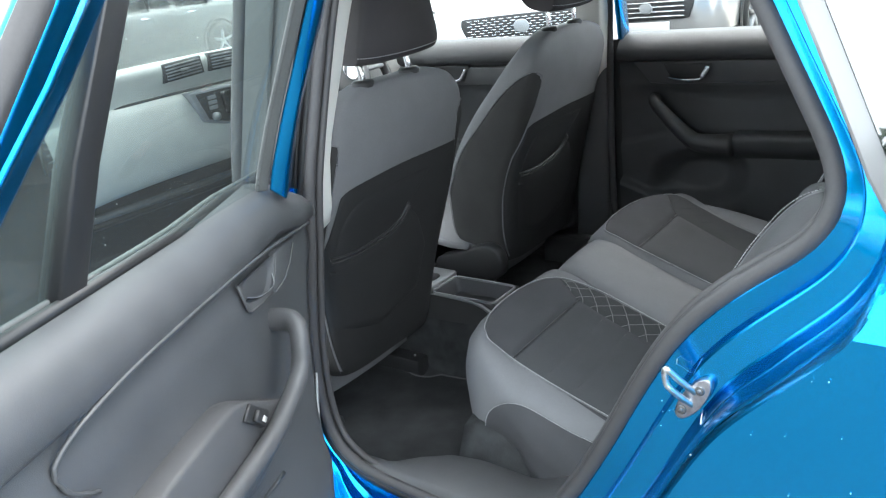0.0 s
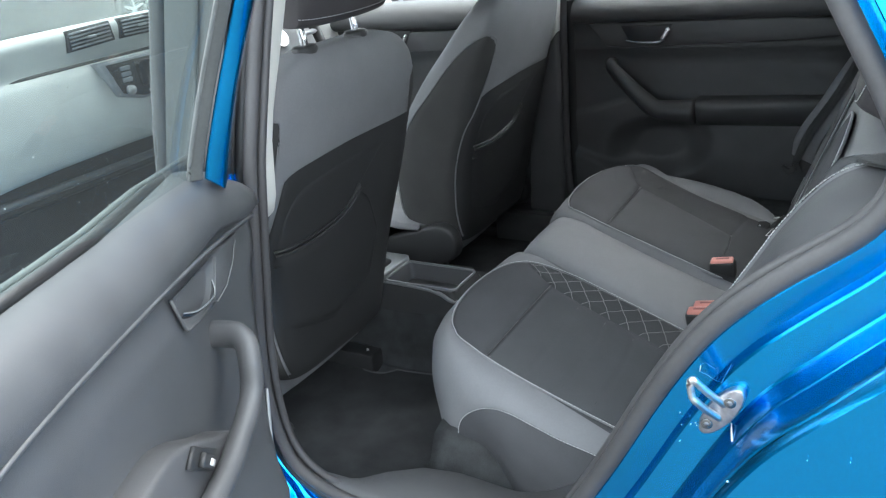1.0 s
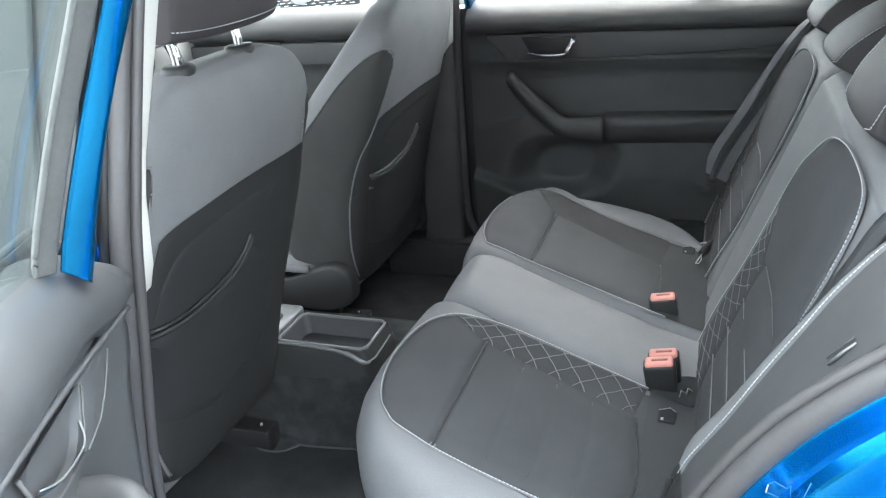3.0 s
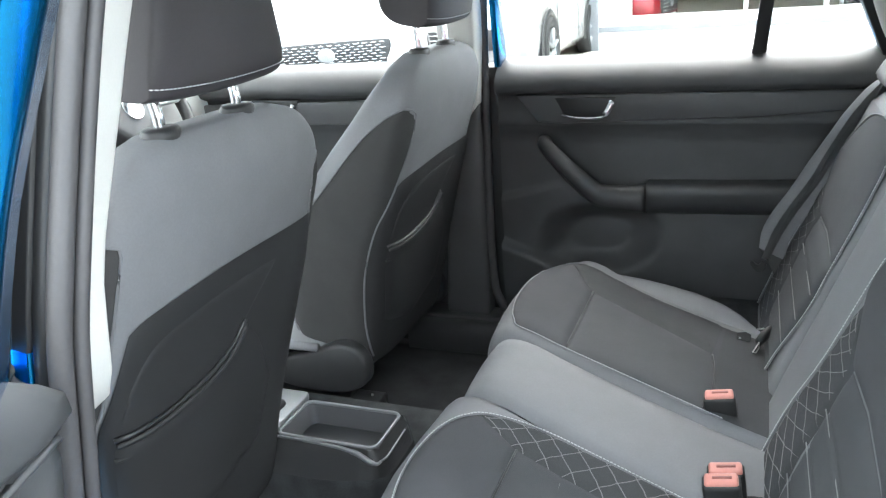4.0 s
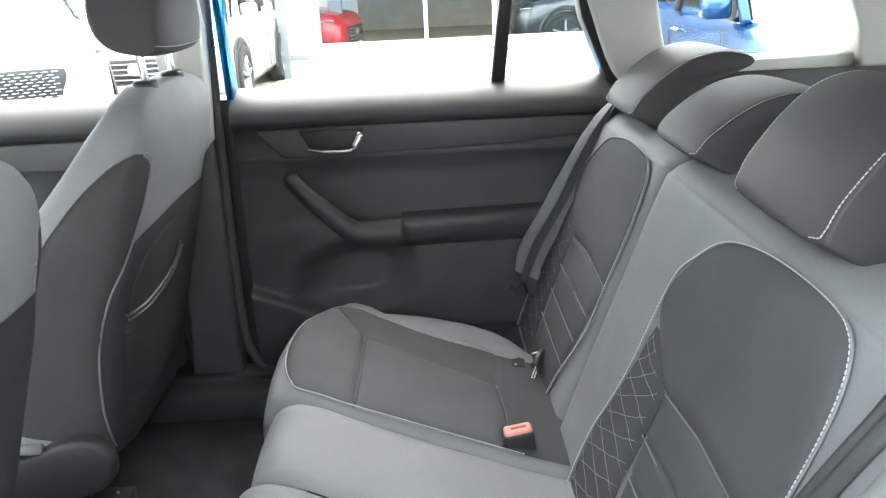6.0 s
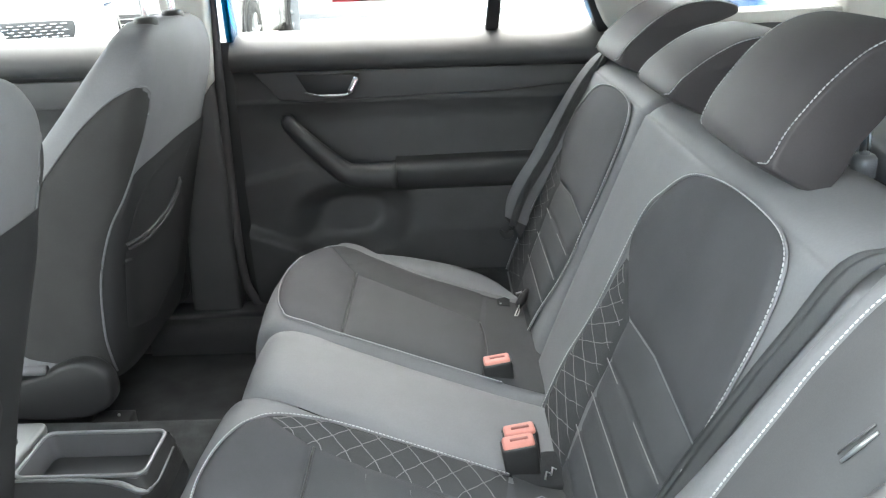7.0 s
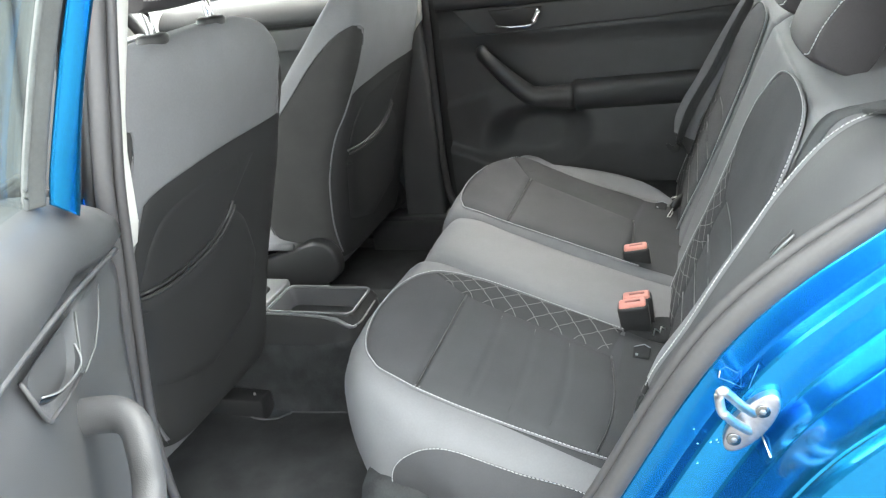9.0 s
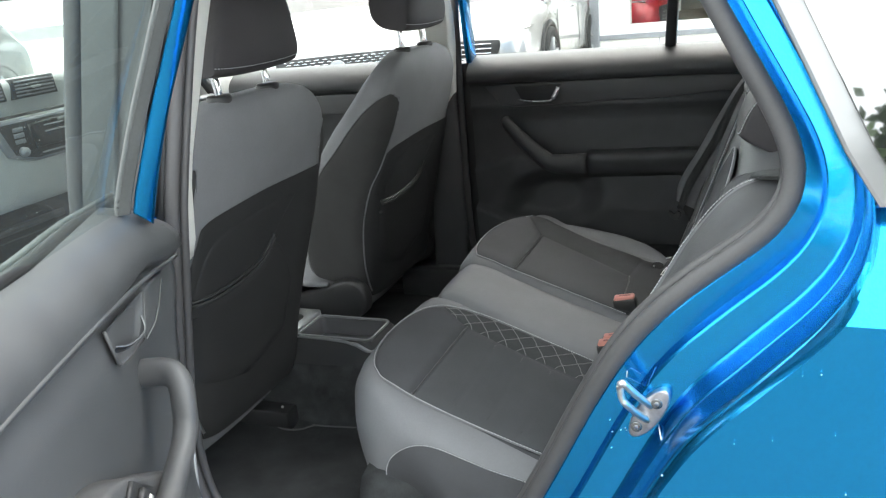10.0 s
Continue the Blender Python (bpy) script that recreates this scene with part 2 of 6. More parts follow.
def stitches(line, r=0.0008, dash=0.0040, gap=0.0015):
    """A row of separate short stitches along a line."""
    bm = bmesh.new()
    a = np.array(line, float)
    d = np.concatenate([[0], np.cumsum(np.linalg.norm(np.diff(a, axis=0), axis=1))])
    s = 0.0
    at = lambda v: Vector([float(np.interp(v, d, a[:, c])) for c in range(3)])
    while s + dash < d[-1]:
        tube([at(s), at(s + dash * 0.5), at(s + dash)], [r * 0.7, r, r * 0.7], 5, bm=bm)
        s += dash + gap
    return bm


def grid(rows, closed_u=False, closed_v=False, bm=None, caps=False):
    """A sheet over rows of points."""
    bm = bm or bmesh.new()
    v = [[bm.verts.new(Vector(q)) for q in row] for row in rows]
    nr, nc = len(v), len(v[0])
    for i in range(nr if closed_u else nr - 1):
        for j in range(nc if closed_v else nc - 1):
            bm.faces.new((v[i][j], v[i][(j + 1) % nc], v[(i + 1) % nr][(j + 1) % nc], v[(i + 1) % nr][j]))
    if caps:
        bm.faces.new(v[0][::-1])
        bm.faces.new(v[-1])
    return bm


def box(x0, x1, y0, y1, z0, z1, bevel=0.0, segs=2, bm=None):
    own = bmesh.new()
    bmesh.ops.create_cube(own, size=1)
    for q in own.verts:
        q.co = Vector(((x0 + x1) / 2 + q.co.x * (x1 - x0), (y0 + y1) / 2 + q.co.y * (y1 - y0), (z0 + z1) / 2 + q.co.z * (z1 - z0)))
    if bevel:
        bmesh.ops.bevel(own, geom=own.edges[:], offset=bevel, segments=segs, affect="EDGES", profile=0.5)
    if bm is None:
        return own
    me = bpy.data.meshes.new("joined")
    own.to_mesh(me)
    own.free()
    bm.from_mesh(me)
    bpy.data.meshes.remove(me)
    return bm


def rounded(x0, x1, y0, y1, r, n=5):
    out = []
    for cx, cy, a0 in ((x1 - r, y1 - r, 0), (x0 + r, y1 - r, 90), (x0 + r, y0 + r, 180), (x1 - r, y0 + r, 270)):
        for i in range(n + 1):
            a = radians(a0 + 90 * i / n)
            out.append((cx + r * math.cos(a), cy + r * math.sin(a)))
    return out


def slab(outline, a, b, place, bevel=0.0, segs=2):
    """A flat outline (closed, 2D) drawn out from depth a to depth b; place(u, v, depth) gives the point."""
    bm = bmesh.new()
    lo = [bm.verts.new(Vector(place(u, v, a))) for u, v in outline]
    hi = [bm.verts.new(Vector(place(u, v, b))) for u, v in outline]
    k = len(lo)
    f0 = bm.faces.new(lo[::-1])
    f1 = bm.faces.new(hi)
    for i in range(k):
        bm.faces.new((lo[i], lo[(i + 1) % k], hi[(i + 1) % k], hi[i]))
    if bevel:
        bmesh.ops.recalc_face_normals(bm, faces=bm.faces)
        bmesh.ops.bevel(bm, geom=list({e for f in (f0, f1) for e in f.edges}), offset=bevel, segments=segs, affect="EDGES", profile=0.5)
    bmesh.ops.triangulate(bm, faces=[f for f in bm.faces if len(f.verts) > 4])
    return bm


def patch(a, b, place, puff=0.004, lift=0.001, nu=40, nv=24, pleats=(), sink=0.0025):
    """An upholstery panel between two lines of surface coordinates. place(u, v, h) gives the point at height h over the foam.
    It swells towards its middle and is drawn in along its seams; pleats: fractions from a to b at which it is stitched down."""
    la, lb = resample(a, nu), resample(b, nu)
    rows = []
    for i in range(nv + 1):
        t = i / nv
        row = []
        for j in range(nu):
            s = j / (nu - 1)
            q = la[j] * (1 - t) + lb[j] * t
            edge = (1 - abs(2 * t - 1) ** 10) * (1 - abs(2 * s - 1) ** 14)
            h = lift + puff * edge
            for c in pleats:
                h -= sink * math.exp(-((t - c) / 0.018) ** 2)
            row.append(place(q[0], q[1], h))
        rows.append(row)
    return grid(rows)


# ---- the car's body ----
TUMBLE = 0.28


def lean_in(z, at=1.0):
    """How far the sides lean in above the belt line."""
    return TUMBLE * (math.hypot(z - at, 0.04) + z - at) / 2


APERTURE = spline([(-0.277, 0.53), (-0.255, 0.475), (-0.20, 0.445), (-0.09, 0.432), (0.06, 0.430), (0.15, 0.452), (0.205, 0.52), (0.245, 0.59), (0.284, 0.661),
                   (0.331, 0.757), (0.360, 0.811), (0.393, 0.864), (0.436, 0.912), (0.482, 0.952), (0.521, 0.979), (0.554, 1.006), (0.566, 1.034), (0.557, 1.070), (0.532, 1.114), (0.497, 1.175), (0.455, 1.25), (0.406, 1.325),
                   (0.36, 1.372), (0.1, 1.385), (-0.10, 1.38), (-0.168, 1.35), (-0.188, 1.27), (-0.202, 1.15), (-0.216, 1.0), (-0.242, 0.86), (-0.272, 0.71), (-0.281, 0.61)], 6, True)


APERTURE = resample(APERTURE + APERTURE[:1], 241)[:-1]
for _ in range(14):
    APERTURE = [(APERTURE[i - 1] + 2 * APERTURE[i] + APERTURE[(i + 1) % 240]) / 4 for i in range(240)]


def aperture_ring(offset, y, front=1.0):
    """The door opening's outline moved outwards by offset, at depth y."""
    k, ring = len(APERTURE), []
    for i in range(k):
        d = APERTURE[(i + 3) % k] - APERTURE[i - 3]
        nrm = np.array([d[1], -d[0]]) / (np.linalg.norm(d) + 1e-9)
        f = front if nrm[0] < -0.6 else 1.0
        if -0.6 <= nrm[0] < -0.2:
            f = front + (1 - front) * (nrm[0] + 0.6) / 0.4
        depth = y
        if nrm[0] > 0:
            k2 = min(1.0, max(0.0, (APERTURE[i][1] - 0.91) / 0.20))
            k2 *= k2 * (3 - 2 * k2)
            f *= 1 - 0.47 * k2
            depth = -0.742 + (y + 0.742) * (1 - 0.26 * k2)
        q = APERTURE[i] + nrm * offset * f
        g = (f - front) / (1 - front) if front < 1 and nrm[0] < 0 else 1.0
        ring.append((q[0], -0.742 + (depth + 0.742) * (0.3 + 0.7 * g) + lean_in(q[1]), q[1]))
    return ring


car = thing("car", (0.3, 0, 0.0), "metallic blue estate car with its rear passenger door open", "car")
jamb = [(0.012, -0.724), (0.013, -0.733), (0.016, -0.743), (0.025, -0.7480), (0.052, -0.7435), (0.054, -0.7475), (0.0565, -0.754), (0.059, -0.756), (0.092, -0.7575), (0.0945, -0.7595), (0.0965, -0.764), (0.1000, -0.786), (0.1010, -0.789),
        (0.1022, -0.790), (0.1026, -0.800), (0.1034, -0.822), (0.1045, -0.835), (0.106, -0.840), (0.108, -0.841)]
frame_ring = sharp(part("door_jamb", grid([aperture_ring(o, y, 0.42) for o, y in jamb], closed_v=True), [BLUE, BLACK], car, "glossy metallic blue door opening frame, black film up the front pillar"), 22)
for f in frame_ring.data.polygons:
    if f.center.x < -0.12 and 0.985 < f.center.z < 1.36:
        f.material_index = 1


def on_jamb(x, z, h=0.0006):
    """The point of the jamb's face at x, z."""
    o = min(math.hypot(x - q[0], z - q[1]) for q in APERTURE)
    return (x, float(np.interp(o, [q[0] for q in jamb], [q[1] for q in jamb])) - h, z)


back = [min(1.0, max(0.0, (q[0] - 0.12) / 0.12)) for q in APERTURE]
s_in, s_out = aperture_ring(-0.0065, -0.742), aperture_ring(0.0135, -0.742)
part("door_seal", tube([tuple(p + (q - p) * f for p, q in zip(a, b)) for a, b, f in zip(s_in, s_out, back)], [0.0105 + 0.001 * f for f in back], 12, True, 0.9, up=(0, 1, 0)), RUBBER, car, "dark grey rubber door seal")
f_in, f_out = aperture_ring(0.0125, -0.738), aperture_ring(0.0265, -0.7435)
part("seal_foot", tube([tuple(p + (q - p) * f for p, q in zip(a, b)) for a, b, f in zip(f_in, f_out, back)], [0.0095 - 0.0073 * f for f in back], 6, True, up=(0, 1, 0)), BLACK, car, "black line along the seal")
l_in, l_out = aperture_ring(-0.013, -0.726), aperture_ring(0.003, -0.730)
part("seal_lip", tube([tuple(p + (q - p) * f for p, q in zip(a, b)) for a, b, f in zip(l_in, l_out, back)], 0.0065, 8, True, up=(0, 1, 0)), RUBBER, car, "thin rubber lip")

# rear quarter panel with its shoulder crease
cut = aperture_ring(0.108, -0.841, 0.42)
lower = sorted([q for q in cut if 0.36 < q[2] < 1.06 and q[0] > 0.15], key=lambda q: q[2])
zs = np.linspace(0.40, 1.045, 66)
xs = np.interp(zs, [q[2] for q in lower], [q[0] for q in lower])
ys = np.interp(zs, [q[2] for q in lower], [q[1] for q in lower])
for _ in range(6):
    xs[1:-1] = (xs[:-2] + 2 * xs[1:-1] + xs[2:]) / 4
rows = []
for x, y0, z in zip(xs, ys, zs):
    y1 = 0.75 * min(0.085, max(0.0, z - 0.940)) + 0.35 * max(0.0, 0.76 - z) ** 2
    row = [(x + d, y0 + (-0.841 - y0) * d / 0.008 - 0.010 * math.sin(d / 0.008 * math.pi / 2) + (d / 0.008) * y1, z) for d in (0, 0.0012, 0.0028, 0.005, 0.008)]
    row += [(x + 0.008 + (1.85 - x) * t, -0.851 - 0.004 * min(1, t * 6) + y1, z) for t in (0.02, 0.06, 0.12, 0.3, 0.6, 1.0)]
    rows.append(row)
sharp(part("quarter_panel", grid(rows), BLUE, car, "glossy metallic blue rear quarter panel"), 20)
cp = [(x, z) for x, z in spline([(0.742, 1.04), (0.72, 1.085), (0.665, 1.17), (0.61, 1.27), (0.55, 1.36)], 6)]
rows = []
for x, z in cp:
    src = min((q for q in cut if q[0] > 0.3), key=lambda q: abs(q[2] - z))
    rows.append([(src[0] + (x - 0.03 - src[0]) * i / 6, src[1] + 0.046 * min(1, i / 2), z) for i in range(7)])
part("rear_pillar_skin", grid(rows), BLUE, car, "blue painted rear pillar")


def side_slab(outline, y0, y1, bevel=0.0):
    return slab(outline, y0, y1, lambda u, v, d: (u, d + (lean_in(v) if d < 0 else -lean_in(v)), v), bevel)


qg = [(0.647, 1.050), (0.626, 1.083), (0.593, 1.152), (0.562, 1.216), (0.533, 1.275), (0.500, 1.337), (1.05, 1.34), (1.18, 1.22), (1.26, 1.075), (0.9, 1.06)]
part("quarter_window_frame", side_slab([(0.632, 1.032), (0.604, 1.078), (0.571, 1.147), (0.540, 1.21), (0.510, 1.27), (0.472, 1.345), (1.06, 1.355), (1.2, 1.22), (1.285, 1.06), (0.9, 1.035)], -0.826, -0.802, 0.004), GLOSSTRIM, car, "glossy window surround mirroring the sky", False)
part("quarter_window", side_slab(qg, -0.829, -0.8255, 0.001), SIDEGLASS, car, "dark glossy rear quarter window", False)

# sill, floor, roof, ends
def sill_edge(x):
    """How far in the sill cover reaches."""
    return float(np.interp(x, [-0.30, -0.15, -0.11, -0.06, 0.0, 0.12, 0.30], [-0.712, -0.705, -0.668, -0.636, -0.625, -0.63, -0.64]))


rows = []
for x in np.linspace(-0.34, 0.30, 40):
    e = sill_edge(x)
    up = 0.14 * max(0.0, (x - 0.10) / 0.2) ** 1.5
    rows.append([(x, y, z + up) for y, z in ((-0.742, 0.440), (-0.735, 0.455), (-0.728, 0.460), (e - 0.008, 0.460), (e, 0.452), (e + 0.012, 0.42), (e + 0.03, 0.33))])
part("sill_trim", grid(rows), PLASTIC, car, "grained dark sill cover")
part("floor_pan", box(-1.5, 1.7, -0.72, 0.68, 0.28, 0.335), CARPET, car, "black carpeted floor")
tunnel = [(-0.26, 0.335), (-0.23, 0.36), (-0.20, 0.43), (-0.17, 0.455), (0.05, 0.455), (0.08, 0.43), (0.11, 0.36), (0.14, 0.335)]
part("centre_tunnel", slab(spline(tunnel, 4), -1.3, 0.15, lambda u, v, d: (d, u, v)), CARPET, car, "black carpeted centre tunnel")
part("seat_riser", grid([[(x, y, 0.334 + (z - 0.334) * (0.12 + 0.88 * min(1.0, max(0.0, (y + 0.655) / 0.075)))) for y in np.linspace(-0.735, 0.60, 54)] for x, z in spline([(-0.30, 0.334), (-0.20, 0.338), (-0.13, 0.352), (-0.08, 0.39), (-0.05, 0.45), (-0.04, 0.5), (0.4, 0.5)], 4)]), CARPET, car, "black carpet under the rear seat")
roof_line = spline([(-1.75, 0.98), (-1.45, 1.12), (-1.0, 1.34), (-0.7, 1.43), (-0.1, 1.475), (0.6, 1.47), (1.3, 1.42), (1.55, 1.36)], 5)
rf = [(x, z) for x, z in roof_line if z > 1.33]
part("roof_skin", grid([[(x, -0.04 + 0.66 * u, z - 0.05 * abs(u) ** 3) for u in np.linspace(-1, 1, 15)] for x, z in rf]), BLUE, car, "blue painted roof")
part("headliner", grid([[(x, -0.04 + 0.655 * u, z - 0.03 - 0.05 * abs(u) ** 3) for u in np.linspace(-1, 1, 15)] for x, z in rf]), HEADLINER, car, "pale cloth headliner")

# striker on the jamb
SX, SZ = 0.4275, 0.7755
bm = slab([(0.0365 * math.cos(a), 0.0135 * math.sin(a)) for a in np.linspace(0, 2 * math.pi, 28, endpoint=False)], -0.008, 0.008,
          lambda u, v, d: (SX + 0.558 * u - 0.83 * v, -0.7590 - d + 0.15 * v, SZ + 0.83 * u + 0.558 * v), 0.0016)
striker = part("striker_plate", bm, material("galvanised_plate", (0.40, 0.40, 0.43), 0.35, metal=1.0, blotch=0.25, blotch_size=90), car, "shiny oval steel striker plate")
for x, z in ((0.4365, 0.7905), (0.4135, 0.7585)):
    ring_of = lambda r, n: [(r * math.cos(a), r * math.sin(a)) for a in np.linspace(0, 2 * math.pi, n, endpoint=False)]
    part("screw", slab(ring_of(0.0064, 16), 0, 0.0016, lambda p, q, d: (x + p, -0.7668 - d, z + q), 0.0005), DARKCHROME, striker)
    part("screw_socket", slab(ring_of(0.003, 6), 0, 0.0004, lambda p, q, d: (x + p, -0.7684 - d, z + q)), GREYFRAME, striker)
loop = [(0.430, -0.764, 0.785), (0.417, -0.776, 0.803), (0.407, -0.785, 0.819), (0.4035, -0.787, 0.8235), (0.400, -0.787, 0.819), (0.402, -0.786, 0.803), (0.4055, -0.785, 0.797), (0.415, -0.776, 0.782), (0.427, -0.764, 0.766)]
part("striker_loop", tube(spline(loop, 4), 0.0042, 8), STEEL, striker)
wm = material("clear_sticker", (0.04, 0.22, 0.48), 0.5)
sticker = [((0.400, 0.8095), (0.401, 0.8175), (0.406, 0.8215), (0.416, 0.8145), (0.419, 0.8175), (0.419, 0.8025), (0.408, 0.8055), (0.400, 0.8095)), ((0.433, 0.8255), (0.425, 0.8055)), ((0.425, 0.7965), (0.431, 0.8045), (0.432, 0.7985), (0.425, 0.7965))]
for path in sticker:
    part("jamb_sticker", tube([on_jamb(u, v) for u, v in path], 0.0003, 4), wm, car, "faint edge of a clear sticker")
part("sticker_flake", tube([on_jamb(0.4005, 0.809), on_jamb(0.4015, 0.817)], 0.0006, 5), PALE, car)
for a, b in (((0.437, 0.759), (0.443, 0.755)), ((0.450, 0.751), (0.460, 0.743))):
    part("paint_mark", tube([on_jamb(*a), on_jamb(*b)], 0.0009, 6), PALE, car, "pale chalk mark on the jamb")
for i in range(7):
    rr = random.Random(i)
    x, z = 0.375 + 0.03 * rr.random(), 0.715 + 0.04 * rr.random()
    part("dried_drop", tube([on_jamb(x, z), on_jamb(x + 0.0012, z + 0.001)], 0.0003 + 0.0004 * rr.random(), 5), PALE, car)

# near B-pillar, its pale upper trim, and the closed front door
part("pillar_trim", slab(spline([(-0.262, 0.898), (-0.35, 0.895), (-0.34, 1.1), (-0.32, 1.36), (-0.196, 1.36), (-0.212, 1.2), (-0.238, 1.05)], 4, True), -0.712, -0.655, lambda u, v, d: (u, d + lean_in(v), v), 0.004), PALE, car, "pale upper pillar trim")
part("lower_pillar_trim", slab([(-0.36, 0.40), (-0.46, 0.40), (-0.44, 0.92), (-0.30, 0.92), (-0.33, 0.8)], -0.725, -0.65, lambda u, v, d: (u, d, v), 0.006), PLASTIC, car, "dark lower pillar trim")
part("pillar_skin", side_slab([(-0.30, 0.35), (-0.352, 0.35), (-0.336, 1.0), (-0.318, 1.37), (-0.245, 1.37), (-0.265, 1.0)], -0.775, -0.755, 0.003), BLUE, car, "blue painted pillar between the doors")
part("check_strap", box(-0.275, -0.225, -0.80, -0.76, 0.955, 0.968, 0.002), BLUE, car)

part("front_sill", box(-1.35, -0.38, -0.80, -0.62, 0.28, 0.40, 0.02), BLUE, car, "blue front sill")
part("front_jamb", tube(spline([(-0.375, -0.765, 0.40), (-0.368, -0.765, 0.7), (-0.358, -0.762, 0.98), (-0.342, -0.69, 1.30), (-0.35, -0.67, 1.37)], 5), 0.012, 8), RUBBER, car, "rubber seal of the front door opening")
part("pillar_film", side_slab([(-0.328, 0.985), (-0.311, 1.37), (-0.25, 1.37), (-0.268, 0.985)], -0.790, -0.776, 0.003), CHANNEL, car, "dark film on the pillar between the doors")
part("pillar_cover", side_slab([(-0.226, 0.985), (-0.213, 1.15), (-0.199, 1.27), (-0.182, 1.35), (-0.25, 1.365), (-0.262, 1.15), (-0.285, 0.985)], -0.7815, -0.7765, 0.001), BLACK, car, "black film on the pillar face")
part("pillar_gap", side_slab([(-0.306, 0.36), (-0.285, 1.115), (-0.262, 1.115), (-0.278, 0.36)], -0.782, -0.774, 0.002), BLACK, car)

# ---- the rear of the car ----
part("load_cover", grid([[(x, y, 0.985 + 0.004 * math.sin(40 * x)) for y in np.linspace(-0.60, 0.56, 6)] for x in np.linspace(0.72, 1.5, 24)]), BLACK, car, "black roller load cover")
part("cover_cassette", slab([(0.655, 0.965), (0.66, 1.0), (0.68, 1.012), (0.74, 1.012), (0.76, 1.0), (0.76, 0.965)], -0.62, 0.57, lambda u, v, d: (u, d, v), 0.005), SILVER, car, "grey load cover cassette")
part("far_rear_side", slab([(0.54, 0.4), (0.54, 1.045), (1.7, 1.06), (1.7, 0.4)], 0.60, 0.72, lambda u, v, d: (u, d, v), 0.01), PLASTIC, car, "dark rear side lining")
part("near_rear_side", slab([(0.62, 0.4), (0.64, 1.02), (1.7, 1.04), (1.7, 0.4)], -0.66, -0.78, lambda u, v, d: (u, d, v), 0.01), PLASTIC, car, "dark rear side lining")
part("far_rear_pillar", side_slab(spline([(0.545, 1.03), (0.48, 1.16), (0.42, 1.37), (0.57, 1.39), (0.60, 1.2), (0.635, 1.03)], 4, True), 0.60, 0.68, 0.008), PALE, car, "pale rear pillar trim")
part("far_end_pillar", side_slab([(1.02, 1.04), (1.0, 1.12), (0.86, 1.37), (1.5, 1.37), (1.6, 1.04)], 0.58, 0.68, 0.008), PALE, car, "pale end pillar trim")
part("far_window_rail", side_slab([(0.60, 1.04), (0.60, 1.06), (1.05, 1.07), (1.05, 1.04)], 0.60, 0.70, 0.005), PALE, car)
part("far_quarter_glass", side_slab([(0.62, 1.04), (0.55, 1.38), (0.92, 1.38), (1.04, 1.04)], 0.69, 0.694), GLASS, car, "clear far quarter window", False).visible_shadow = False
part("tailgate", slab([(-0.66, 0.35), (-0.66, 1.02), (0.60, 1.02), (0.60, 0.35)], 1.72, 1.66, lambda u, v, d: (d, u, v), 0.01), PLASTIC, car, "dark tailgate lining")
part("tailgate_glass", slab([(-0.58, 1.02), (-0.50, 1.38), (0.44, 1.38), (0.52, 1.02)], 1.70, 1.695, lambda u, v, d: (d - 0.42 * (v - 1.02), u, v)), GLASS, car, "rear window", False).visible_shadow = False
part("near_end_pillar", side_slab([(1.2, 1.03), (1.05, 1.37), (1.55, 1.37), (1.7, 1.03)], -0.66, -0.76, 0.008), PALE, car)

# ---- far side: front door, pillar, rear door ----
BY = 0.60


def far_door(name, x0, x1, label, relief=None):
    d = thing(name, ((x0 + x1) / 2, 0.66, 0.4), label, "car door", "far doors")
    prof = [(0.40, 0.03), (0.46, 0.012), (0.52, 0.004), (0.60, 0.0), (0.70, 0.002), (0.80, 0.006), (0.86, 0.008), (0.895, 0.004), (0.903, -0.004), (0.912, 0.004), (0.94, 0.008), (0.966, 0.004),
            (0.970, -0.006), (0.976, -0.014), (0.986, -0.018), (0.997, -0.016), (1.008, -0.010), (1.020, 0.001), (1.030, 0.016), (1.038, 0.034), (1.043, 0.054), (1.045, 0.075)]
    if relief:
        zs = sorted(set([q[0] for q in prof] + [round(v, 4) for v in np.linspace(0.40, 0.86, 70)]))
        prof = [(z, float(np.interp(z, [q[0] for q in prof], [q[1] for q in prof]))) for z in zs]
    part("inner_panel", grid([[(x, BY + o + (relief(x, z) if relief else 0), z) for x in np.linspace(x0, x1, 110 if relief else 24)] for z, o in prof]), FARDOOR, d, "grained inner panel in a shaded tone")
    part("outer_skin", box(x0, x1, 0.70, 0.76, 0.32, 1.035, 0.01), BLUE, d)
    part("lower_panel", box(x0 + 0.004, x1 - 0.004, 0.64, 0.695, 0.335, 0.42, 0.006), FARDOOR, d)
    return d


def ease(t):
    t = min(1.0, max(0.0, t))
    return t * t * (3 - 2 * t)


